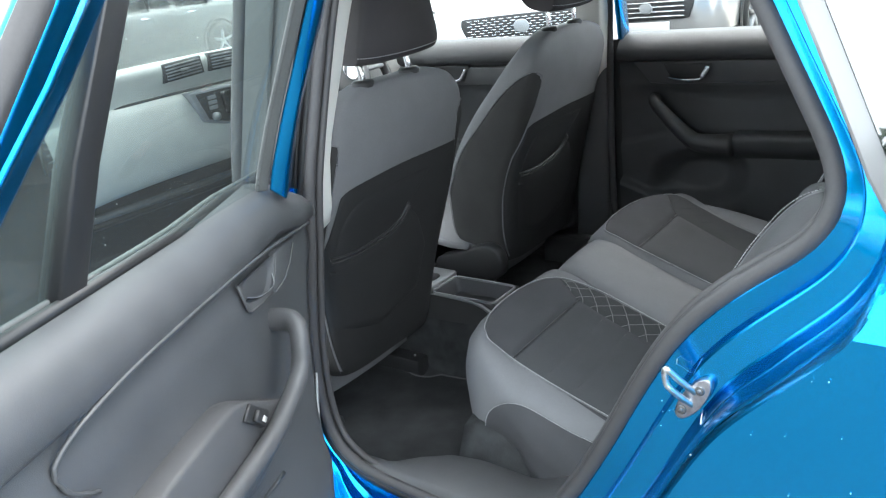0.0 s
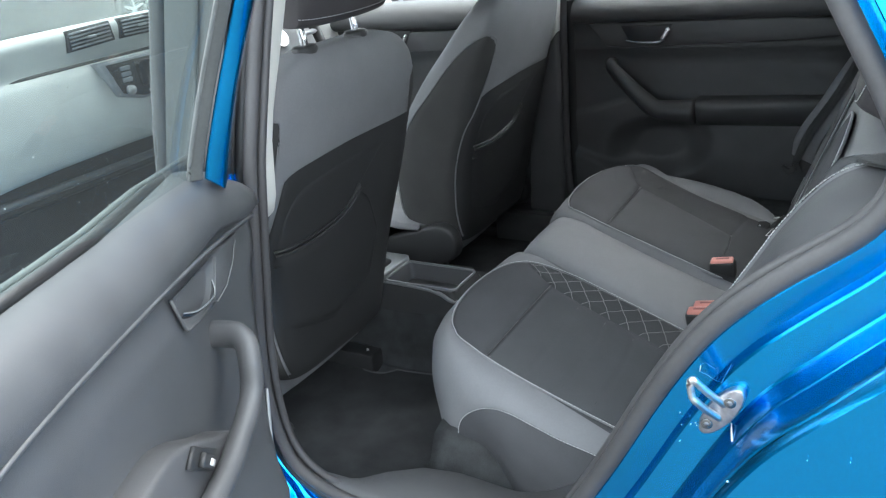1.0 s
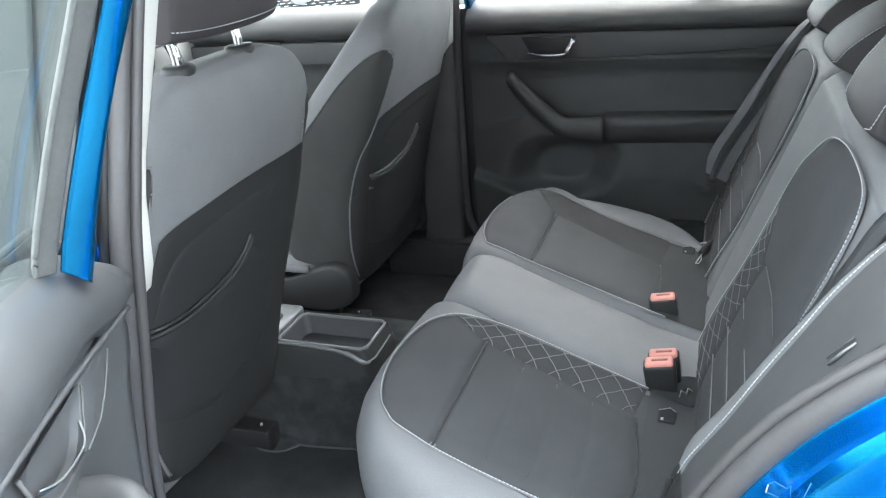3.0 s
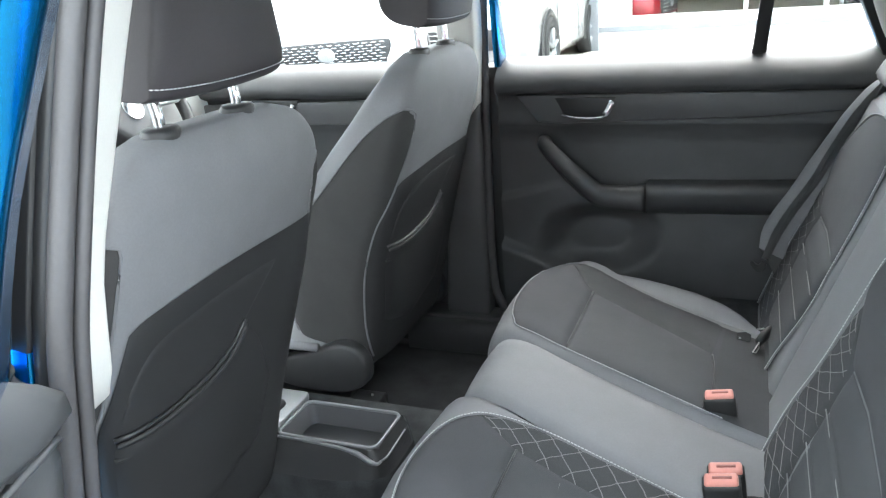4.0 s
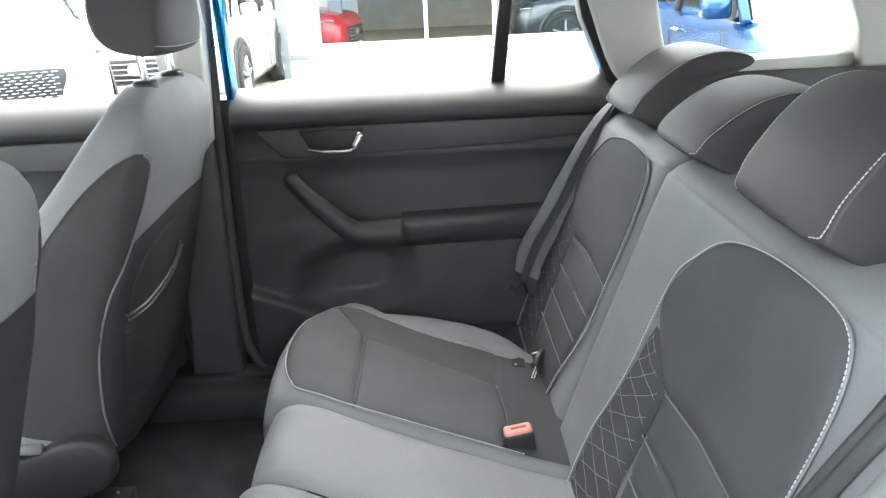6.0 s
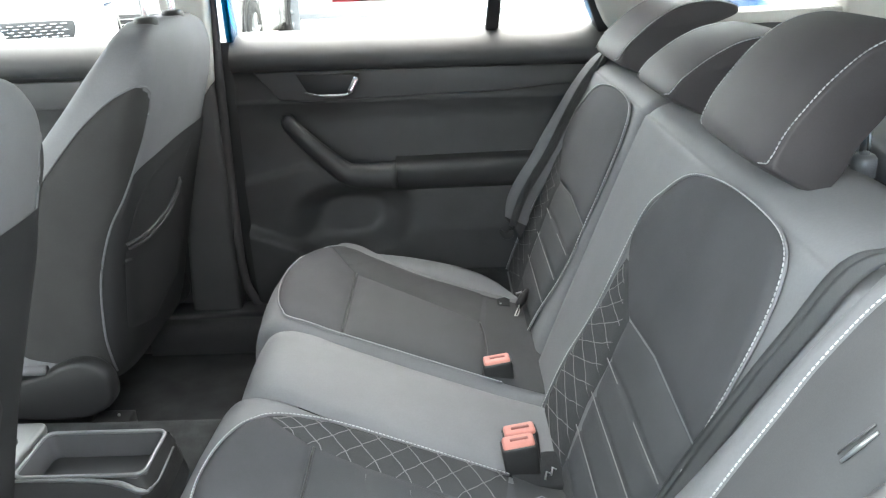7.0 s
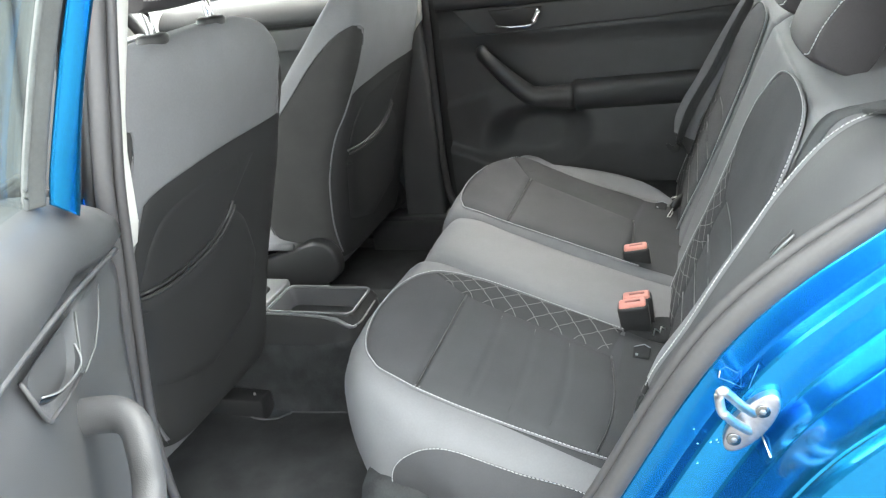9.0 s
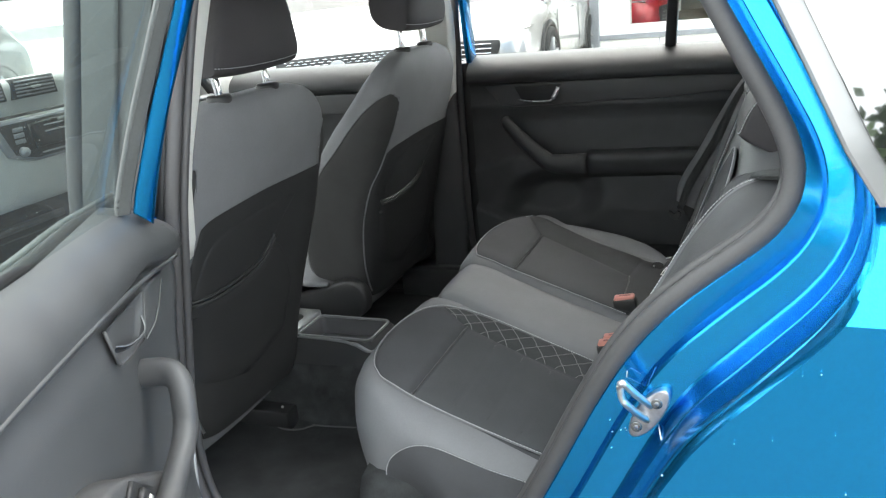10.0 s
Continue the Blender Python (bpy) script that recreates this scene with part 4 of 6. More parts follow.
def back_cover(body, dy, thread=0.0006):
    sh = lambda line: [(y + dy, z) for y, z in line]
    arch = spline([(-0.112, 0.797), (-0.078, 0.835), (-0.090, 0.873), (-0.141, 0.923), (-0.207, 0.953), (-0.32, 0.965), (-0.415, 0.962), (-0.452, 0.948), (-0.472, 0.912), (-0.476, 0.86), (-0.475, 0.80)], 5)
    left = [(-0.088, 0.800), (-0.066, 0.712), (-0.034, 0.615), (-0.028, 0.545), (-0.035, 0.50)]
    part("upper_panel", patch(sh([(-0.19, 0.757), (-0.30, 0.765), (-0.470, 0.757)]), sh(arch), on_back, 0.008, 0.001, 60, 16), DARK, body, "dark woven cloth shoulder panel")
    part("lower_panel", patch(sh([(-0.188, 0.754), (-0.30, 0.762), (-0.467, 0.755)]), sh([(-0.205, 0.548), (-0.30, 0.540), (-0.410, 0.545)]), on_back, 0.008, 0.001, 40, 60, (0.26, 0.5, 0.74), 0.003), RIBBED, body, "dark cloth panel with horizontal pleats")
    part("lower_strip", patch(sh([(-0.20, 0.552), (-0.30, 0.544), (-0.41, 0.549)]), sh([(-0.19, 0.49), (-0.30, 0.49), (-0.40, 0.49)]), on_back, 0.003, 0.001, 20, 8), QUILT, body)
    part("quilted_strip", patch(sh(left), sh([(-0.112, 0.800), (-0.191, 0.754), (-0.189, 0.682), (-0.181, 0.623), (-0.190, 0.57), (-0.215, 0.50)]), on_back, 0.004, 0.001, 60, 10), QUILT, body, "dark quilted cloth strip")
    part("quilting", quilting(sh(left), sh([(-0.108, 0.792), (-0.187, 0.75), (-0.186, 0.682), (-0.178, 0.623), (-0.187, 0.57), (-0.21, 0.50)]), on_back, 10, 0.004, thread), PIPING, body, "fine diamond stitching")
    line = resample(spline(left[::-1][:-1] + [tuple(q) for q in arch[8::5]] + [(-0.472, 0.75), (-0.472, 0.694), (-0.450, 0.639), (-0.414, 0.572), (-0.395, 0.50)], 4), 160)
    pts = [on_back(y + dy, z, 0.003) for y, z in line]
    part("piping", tube(pts, 0.0018, 6), LIGHT, body, "corded seam")
    part("stitching", stitches([q + Vector((-0.0022, 0, 0.001)) for q in pts]) , THREAD, body, "pale contrast stitching")
    rib = bmesh.new()
    for f in (0.26, 0.5, 0.74):
        z = 0.754 - f * 0.212
        tube([on_back(-0.192 + dy + i * (-0.270 + 0.05 * f) / 8, z, 0.0072) for i in range(9)], 0.0009, 4, bm=rib)
    part("pleat_seams", rib, PIPING, body)


back_cover(near_b, 0.0)
back_cover(far_b, 0.62, 0.0003)


def side_bolster(sgn, inner, y_seam, y_out, name, label):
    """The padded filler between backrest and door opening; inner(z) is its valley towards the backrest."""
    edge = spline(([(0.329, 0.697), (0.340, 0.722)] if sgn < 0 else [(0.318, 0.64), (0.322, 0.68), (0.340, 0.722)]) + [ (0.370, 0.772), (0.402, 0.832), (0.432, 0.885), (0.458, 0.930), (0.496, 0.980), (0.535, 1.003), (0.60, 1.010)], 5)
    rows = []
    for x, z in edge:
        a, row = inner(z), []
        k = min(1.0, max(0.0, (1.01 - z) / 0.12))
        for f, d in ((0.0, 0.058), (0.12, 0.045), (0.35, 0.024), (0.62, 0.008), (0.85, 0.001), (1.0, 0.0)) if sgn > 0 else ((0.0, 0.057), (0.12, 0.043), (0.35, 0.019), (0.62, 0.002), (0.85, -0.003), (1.0, 0.0)):
            row.append((x + 0.9 * d * k, a + (y_seam - a) * f, z - 0.4 * d * k))
        for f, d in ((0.05, 0.0015), (0.2, 0.002), (0.45, 0.008), (0.7, 0.020), (0.9, 0.042), (1.0, 0.075)):
            row.append((x + 0.9 * d, y_seam + (y_out - y_seam) * f, z - 0.4 * d))
        rows.append(row)
    b = part(name, grid([r[5:] for r in rows]), BOLSTER if sgn < 0 else LIGHT, bench, label)
    part("inner_edge", grid([r[:6] for r in rows]), LIGHT, b, "grey leatherette edge")
    line = [Vector(r[5]) + Vector((-0.0035, -0.0015, 0.0028)) for r in rows]
    if sgn < 0:
        part("stitching", stitches(line, 0.0008, 0.0038, 0.0012), THREAD, b, "pale contrast stitching")
    foot = [Vector(q) for q in rows[0]]
    if sgn > 0:
        part("lower_end", grid([foot, [q + Vector((0.02, 0, -0.03)) for q in foot], [q + Vector((0.05, 0, -0.10)) for q in foot]]), SIDECLOTH, b, "dark foot of the bolster")
    else:
        part("lower_end", grid([foot, [q + Vector((0.008, 0.002, -0.006)) for q in foot], [q + Vector((0.030, 0.004, -0.010)) for q in foot]]), BOLSTER, b, "folded lower end of the bolster")
        nose = spline([(0.345, 0.715), (0.324, 0.688), (0.306, 0.655), (0.297, 0.622), (0.294, 0.590), (0.297, 0.560), (0.304, 0.52)], 4)
        sheet = [[(x + 0.010 + dx, y, z) for y, dx in ((-0.545, 0.055), (-0.555, 0.020), (-0.568, 0.004), (-0.585, 0.0), (-0.61, 0.004), (-0.65, 0.018), (-0.70, 0.045), (-0.735, 0.07))] for x, z in nose]
        part("foot_cover", grid(sheet), SIDEPLASTIC, b, "smooth black cover under the bolster")
        part("foot_edge", tube([(x + 0.014, -0.556, z) for x, z in nose], 0.0045, 8), BLACK, b, "black belt edge beside the cover")
    return b


near_s = side_bolster(-1, lambda z: float(np.interp(z, [0.56, 0.72, 0.87, 0.985, 1.02], [-0.46, -0.488, -0.527, -0.568, -0.585])), -0.605, -0.722, "side_bolster", "satin cloth side bolster with grey edge")
part("belt_slot", tube([(0.4455, -0.668, 0.8895), (0.454, -0.6705, 0.9025), (0.4635, -0.673, 0.9155)], [0.0012, 0.0018, 0.0012], 8), TRAYRIM, near_s, "small grey slot")
part("slot_gap", tube([(0.4445, -0.6645, 0.8935), (0.453, -0.667, 0.9065), (0.4625, -0.6695, 0.9195)], 0.0008, 6), PLASTIC, near_s)
side_bolster(1, lambda z: float(np.interp(z, [0.62, 0.70, 0.78, 0.90], [0.556, 0.548, 0.536, 0.531])), 0.562, 0.60, "side_bolster", "narrow grey leatherette side bolster beside the door")


def rear_head_restraint(yc, w, tall=1.0, lift=0.0, deep=1.0):
    prof = spline([(0.4955, 1.009), (0.504, 1.034), (0.519, 1.058), (0.548, 1.094), (0.585, 1.124), (0.63, 1.134), (0.668, 1.122), (0.674, 1.108), (0.655, 1.094), (0.618, 1.075), (0.594, 1.046), (0.577, 1.022), (0.566, 0.994), (0.548, 0.976), (0.524, 0.985), (0.500, 0.999)], 4, True)
    prof = [(x if x < 0.497 else 0.497 + (x - 0.497) * deep, (z if z < 1.009 else 1.009 + (z - 1.009) * tall) + lift) for x, z in prof]
    c = np.mean(np.array(prof), axis=0)

    def ring(t, grow=0.0):
        k = 0.905 + 0.095 * (1 - min(1, abs(t)) ** 9) ** (1 / 2.6)
        return [(c[0] + (x - c[0]) * (k + grow) + 0.008 * t * t, yc + w * t, c[1] + (z - c[1]) * (k + grow) - 0.003 * t * t) for x, z in prof]
    ts = [math.copysign(1 - (1 - abs(t)) ** 2.2, t) for t in np.linspace(-1, 1, 31)]
    hr = part("head_restraint", grid([ring(t) for t in ts], closed_v=True, caps=True), HEADCLOTH, bench, "dark cloth shingle head restraint with pale seam")
    for s in (-1, 1):
        low = [Vector(ring(s * f, 0.006)[0]) + Vector((-0.0008, 0, -0.0045 + 0.005 * max(0.0, f - 0.72) ** 1 / 0.23)) for f in np.linspace(0.80, 0.93, 5)]
        pts = low + [Vector(q) for q in ring(s * 0.955, 0.008)[2:27]]
        part("stitching", stitches(pts, 0.0009, 0.0040, 0.0012), THREAD, hr, "pale contrast stitching")
        part("post", tube([(0.628, yc + s * 0.05, 0.97), (0.624, yc + s * 0.05, 1.085)], 0.0055, 10), CHROME, hr, "chrome post")
        part("post_collar", tube([(0.628, yc + s * 0.05, 0.975), (0.628, yc + s * 0.05, 0.994), (0.628, yc + s * 0.05, 0.999)], [0.013, 0.013, 0.009], 14), GREYFRAME, hr, "black plastic collar")
    return hr


rear_head_restraint(-0.252, 0.112)
rear_head_restraint(0.088, 0.098, 0.62, 0.004, 1.08)
rear_head_restraint(0.435, 0.108, 0.80, 0.004, 1.18)

# belts and buckles


def strap(name, pts, width_dir, half=None):
    rows = []
    for i, (q, d) in enumerate(zip(pts, width_dir)):
        q, d = Vector(q), Vector(d).normalized()
        w = half or (0.018 if i < 8 else max(0.0085, 0.018 - 0.002 * (i - 8)))
        rows.append([q - d * w, q - d * w * 0.5, q, q + d * w * 0.5, q + d * w])
    bm = grid(rows)
    geom = bmesh.ops.solidify(bm, geom=bm.faces[:], thickness=0.0014)
    return link(name, bm, WEB)


for off, lay in ((0.0, 0.0065), (0.0135, 0.0045)):
    bp = spline([(0.62, -0.70, 1.022 + off * 0.3), (0.565, -0.635 + off * 0.2, 1.016 + off * 0.2), (0.522, -0.578 + off * 0.5, 1.000)] + [tuple(on_back(y + off, z, lay)) for y, z in ((-0.556, 0.975), (-0.535, 0.912), (-0.516, 0.85), (-0.493, 0.76), (-0.478, 0.68), (-0.462, 0.60))], 6)
    wd = [(0.55, 0.85, 0.1)] * 12 + [(-0.55, 0.83, 0.0)] * (len(bp) - 12)
    sb = strap("seat_belt", bp, wd)
    tagged(sb, "dark grey seat belt webbing lying along the rear backrest", "seat belt", "rear seat belts")
for y, k in ((0.526, 0.0), (0.530, 0.011)):
    bp = spline([(0.535 + k, y + 0.02, 1.005), (0.505 + k, y + 0.006, 0.975), (0.474 + k, y, 0.934), (0.440 + k, y, 0.870), (0.407 + k, y, 0.80), (0.354 + k, y, 0.706), (0.328 + k * 0.5, y, 0.628)], 6)
    sb3 = strap("seat_belt", bp, [(0.88, 0.2, -0.42)] * len(bp), 0.0055)
    tagged(sb3, "dark grey seat belt hanging beside the far door", "seat belt", "rear seat belts")
place_tongue = lambda u, v, d: (0.321 + 0.8 * u - 0.5 * v, 0.522 + d, 0.612 + 0.5 * u + 0.8 * v)
part("tongue", slab(spline([(-0.014, 0.018), (-0.012, -0.006), (0.002, -0.013), (0.014, -0.004), (0.011, 0.008), (0.001, 0.005), (-0.004, 0.010), (-0.006, 0.018)], 3, True), -0.003, 0.003, place_tongue, 0.001), BLACK, sb3, "black belt tongue")


def loft_box(k):
    """The body of one buckle, narrowing a little towards its foot."""
    return grid([[(x * w + k * 0.2, y * w + k, z - k * 0.1) for x, y in rounded(-0.025, 0.025, -0.0145, 0.0145, 0.005)] for w, z in ((0.90, -0.050), (0.98, -0.01), (1.0, 0.012), (0.985, 0.0175), (0.92, 0.019))], closed_v=True, caps=True)


def buckle(at, tilt, double=False):
    b = thing("belt_buckle", at, "black belt buckle with a red release button" if not double else "pair of black belt buckles with red release buttons", "belt buckle", "rear belt buckles")
    M = Matrix.Translation(at) @ Euler((0, radians(tilt), radians(4))).to_matrix().to_4x4()

    def put(bm):
        bmesh.ops.transform(bm, matrix=M, verts=bm.verts)
        return bm
    for k in ((0.0,) if not double else (0.0, 0.030)):
        body = part("buckle_body", put(loft_box(k)), BLACK, b)
        part("release_button", put(box(-0.022 + k * 0.2, 0.022 + k * 0.2, -0.0125 + k, 0.0125 + k, 0.012 - k * 0.1, 0.0245 - k * 0.1, 0.004, 2)), REDPL, body, "faded red release button")
        part("button_mark", put(box(-0.011 + k * 0.2, 0.014 + k * 0.2, -0.003 + k, 0.003 + k, 0.0246 - k * 0.1, 0.0250 - k * 0.1)), BUTTONMARK, body)
    part("stalk", put(box(-0.004, 0.004, -0.014, 0.014, -0.09, -0.04, 0.002)), BLACK, b)
    part("pocket", put(slab(spline([(-0.012, -0.034), (0.046, -0.038), (0.060, -0.020), (0.060, 0.030), (0.040, 0.040), (-0.012, 0.016)], 3, True), 0, 0.012, lambda u, v, d: (u, v, -0.036 - 0.22 * u + d), 0.003)), MATCLOTH, b, "black gap lining between the cushions")
    for u, v, w in ((0.030, -0.022, -0.028), (0.040, -0.012, -0.031)):
        part("anchor", put(tube([(u - 0.004, v - 0.006, w), (u, v, w + 0.008), (u + 0.005, v + 0.004, w + 0.001)], 0.0013, 6)), STEEL, b, "small steel anchor piece")
    return b


buckle((0.266, 0.040, 0.552), -8)
buckle((0.279, -0.203, 0.562), -8, True)


def anchor_cover(at):
    """A low flap tucked into the crease, with a bead along its rear edge."""
    c = thing("anchor_cover", at, "small black plastic anchor flap tucked between the cushions", "anchor cover", "anchor covers")
    x, y, z = at
    flap = part("cover", slab([(-0.012, -0.016), (0.012, -0.012), (0.014, 0.011), (0.004, 0.016), (-0.012, 0.006)], -0.004, 0.005, lambda u, v, d: (x + u, y + v, z - 0.20 * u + 0.16 * v + d), 0.0015), MATCLOTH, c)
    part("bead", tube([(x - 0.011, y + 0.006, z + 0.0080), (x + 0.004, y + 0.0155, z + 0.0066), (x + 0.013, y + 0.0105, z + 0.0040)], 0.0010, 6), GREYFRAME, flap, "paler edge bead")
    part("mark", slab([(-0.002, -0.003), (0.002, -0.002), (0.002, 0.003), (-0.002, 0.002)], 0, 0.0005, lambda u, v, d: (x + u - 0.006, y + v - 0.011, z + 0.0045 - 0.20 * u + 0.16 * v + d)), SILVER, flap)


anchor_cover((0.296, -0.292, 0.5425))
anchor_cover((0.296, 0.325, 0.5385))
clip = thing("belt_clip", (0.322, 0.28, 0.54), "black belt stalk with a bright steel end beside the far backrest", "belt clip")
part("stalk", tube([(0.345, 0.315, 0.565), (0.332, 0.300, 0.558), (0.322, 0.285, 0.551)], [0.007, 0.008, 0.006], 8, flat=1.6), BLACK, clip)
part("steel_end", tube([(0.324, 0.283, 0.553), (0.318, 0.268, 0.548), (0.313, 0.258, 0.543), (0.319, 0.262, 0.541), (0.324, 0.275, 0.545)], 0.0013, 6, True), STEEL, clip, "bright steel eye")
part("steel_pin", tube([(0.320, 0.310, 0.566), (0.332, 0.308, 0.570)], 0.0018, 6), STEEL, clip, "bright pin")
# moulded side trim beside the near bolster
tr = thing("pillar_lining", (0.52, -0.72, 0.8), "dark lining of the rear door pillar with a belt slot", "trim panel")
part("lining", slab(spline([(0.40, 0.70), (0.47, 0.83), (0.55, 0.93), (0.585, 1.0), (0.57, 1.09), (0.49, 1.24), (0.42, 1.33), (0.62, 1.33), (0.66, 1.0), (0.6, 0.7)], 4, True), -0.735, -0.70, lambda u, v, d: (u, d + lean_in(v), v), 0.006), PLASTIC, tr)


# ---- front seats ----
FS = [(0.470, -0.425, -0.600, 0.192), (0.500, -0.416, -0.620, 0.200), (0.56, -0.402, -0.638, 0.208), (0.68, -0.374, -0.636, 0.218), (0.80, -0.344, -0.584, 0.226), (0.90, -0.316, -0.512, 0.228),
      (0.98, -0.292, -0.440, 0.224), (1.035, -0.281, -0.394, 0.210), (1.068, -0.282, -0.368, 0.188), (1.090, -0.287, -0.355, 0.158), (1.1045, -0.297, -0.347, 0.110)]
FZ = [f[0] for f in FS]
POW = 5.2


FSS = spline(FS, 4)


def soft(d, most=0.95):
    """Keeps a line on the flank from running round the corner."""
    return d if d < 0.6 else 0.6 + (most - 0.6) * math.tanh((d - 0.6) / (most - 0.6))


def front_seat(name, yc, label, drop=0.0, raised=0.0, slim=0.0):
    waist = lambda z: 1 - slim * ease((0.90 - z) / 0.35)
    fsec = lambda z: [float(np.interp(z, FZ, [f[i] for f in FS])) * (waist(z) if i == 3 else 1) for i in (1, 2, 3)]
    seat = thing(name, (-0.6, yc, 0.335), label, "car seat", "front seats")
    rows = []
    for z, xr, xf, w in FSS:
        w *= waist(z)
        xm, a = (xr + xf) / 2, (xr - xf) / 2
        row = []
        for k in range(56):
            t = 2 * math.pi * k / 56
            c, s = math.cos(t), math.sin(t)
            row.append((xm + a * math.copysign(abs(c) ** (2 / POW), c), yc + w * math.copysign(abs(s) ** (2 / POW), s), z))
        rows.append(row)
    bk = part("backrest", grid(rows, closed_v=True, caps=True), LIGHT, seat, "grey leatherette backrest")

    def on_rear(y, z, h=0.0):
        xr, xf, w = fsec(z)
        xm, a = (xr + xf) / 2, (xr - xf) / 2
        y = max(-0.985 * w, min(0.985 * w, y))
        return Vector((xm + (a + h) * (1 - min(1, abs(y) / (w + h)) ** POW) ** (1 / POW), yc + y, z))

    topz = [(q[0], q[1] + drop) for q in spline([(-0.24, 0.905), (-0.212, 0.903), (-0.200, 0.903), (-0.190, 0.908), (-0.176, 0.917), (-0.134, 0.924), (-0.016, 0.931), (0.114, 0.931), (0.24, 0.930)], 4)]
    r_line = spline([(0.475, -0.434), (0.54, -0.437), (0.60, -0.433), (0.69, -0.417), (0.778, -0.384), (0.83, -0.350), (0.893, -0.312), (0.93, -0.292), (0.975, -0.280)], 5)

    def on_wrap(th, z, h):
        xr, xf, w = fsec(z)
        xm, a = (xr + xf) / 2, (xr - xf) / 2
        c, s = math.cos(th), math.sin(th)
        return Vector((xm + (a + h) * math.copysign(abs(c) ** (2 / POW), c), yc + (w + h) * math.copysign(abs(s) ** (2 / POW), s), z))

    def wrap_angle(z):
        xr, xf, w = fsec(z)
        c = (float(np.interp(z, [q[0] for q in r_line], [q[1] for q in r_line])) - (xr + xf) / 2) / ((xr - xf) / 2)
        return math.acos(max(0.05, soft(c)) ** (POW / 2))
    fine = [(on_wrap(th, 0.9, 0), th) for th in np.linspace(-1, 1, 801) * wrap_angle(0.9)]
    arc = np.concatenate([[0], np.cumsum([(fine[i + 1][0] - fine[i][0]).length for i in range(800)])])
    us = [float(np.interp(v, arc, [f[1] for f in fine])) / wrap_angle(0.9) for v in np.linspace(0, arc[-1], 90)]
    rows = []
    for i in range(41):
        t = i / 40
        row = []
        for u in us:
            y = on_wrap(u * wrap_angle(0.9), 0.9, 0).y - yc
            z = 0.474 + (float(np.interp(y, [q[0] for q in topz], [q[1] for q in topz])) - 0.474) * t
            row.append(on_wrap(u * wrap_angle(z), z, 0.0022 + 0.003 * (1 - abs(2 * t - 1) ** 24) * (1 - abs(u) ** 20)))
        rows.append(row)
    part("back_board", grid(rows), BACKBOARD, bk, "black vinyl seat back")
    low = lambda line: [(y, z + 0.85 * drop) for y, z in line]
    crest = spline(low([(-0.196, 0.80), (-0.186, 0.845), (-0.160, 0.880), (-0.11, 0.893), (0.0, 0.900), (0.10, 0.898)]), 5)
    part("lower_skirt", grid([[on_wrap(a, z, h) for a in np.linspace(-math.pi, math.pi, 64, endpoint=False)] for z, h in ((0.486, 0.0036), (0.474, 0.004), (0.4702, 0.001), (0.4701, -0.03))], closed_v=True), BACKBOARD, bk, "black lower edge of the seat back")
    hem = spline(low([(-0.205, 0.772), (-0.13, 0.774), (-0.05, 0.784), (-0.008, 0.802), (0.014, 0.828)]), 5)
    part("pocket_back", patch(hem, crest, on_rear, 0.003, 0.0042, 40, 20), BACKBOARD, bk, "raised panel over the pocket")
    part("pocket_front", patch(low([(-0.185, 0.60), (-0.05, 0.56), (0.08, 0.60), (0.10, 0.70), (0.05, 0.80)]), hem, on_rear, 0.0085, 0.0030, 40, 14), BACKBOARD, bk, "bulging pocket front")
    part("pocket_edge", tube([on_rear(y, z, 0.013) for y, z in hem], 0.0036, 6), BACKBOARD, bk, "pocket hem")
    part("pocket_gap", tube([on_rear(y, z + 0.007, 0.0095) for y, z in hem], 0.0032, 6), BLACK, bk, "dark pocket opening")
    part("pocket_fold", tube([on_rear(y, z, 0.0075) for y, z in spline(low([(-0.20, 0.746), (-0.12, 0.748), (-0.045, 0.758), (0.0, 0.776), (0.02, 0.80)]), 5)], 0.003, 6), BACKBOARD, bk, "fold of the pocket")

    for sgn in (-1, 1):
        def on_flank(x, z, h=0.0):
            xr, xf, w = fsec(z)
            xm, a = (xr + xf) / 2, (xr - xf) / 2
            d = max(-0.985, soft((x - xm) / a, 0.95 if sgn * yc < 0 else 0.86))
            return Vector((xm + a * d, yc + sgn * ((w + h) * (1 - abs(d) ** POW) ** (1 / POW)), z))
        f = spline([(-0.302, 1.017), (-0.335, 1.003), (-0.374, 0.975), (-0.412, 0.940), (-0.465, 0.882), (-0.540, 0.80), (-0.602, 0.69), (-0.618, 0.607), (-0.602, 0.52), (-0.569, 0.482)], 5)
        r = spline([(-0.302, 1.017), (-0.284, 1.010), (-0.273, 0.995), (-0.274, 0.975), (-0.290, 0.93), (-0.312, 0.893), (-0.350, 0.83), (-0.384, 0.778), (-0.417, 0.69), (-0.433, 0.60), (-0.437, 0.54), (-0.434, 0.475)], 5)
        fr, rr = resample(f, 40), resample(r, 40)
        part("side_panel", patch(f, r, on_flank, 0.006, 0.001, 40, 16), SIDECLOTH, bk, "dark cloth side panel")
        line = [on_flank(q[0], q[1], 0.004) for q in fr[::-1]] + [on_flank(q[0], q[1], 0.004) for q in rr]
        part("stitching", stitches(line), THREAD, bk, "pale contrast stitching")
        part("piping", tube(line, 0.002, 6), LIGHT, bk, "corded seam")

    # seat base, recliner covers, rails
    prof = spline([(-0.50, 0.40), (-0.50, 0.50), (-0.58, 0.535), (-0.75, 0.555), (-0.93, 0.575), (-1.0, 0.56), (-1.03, 0.50), (-1.0, 0.41)], 4)
    rows = []
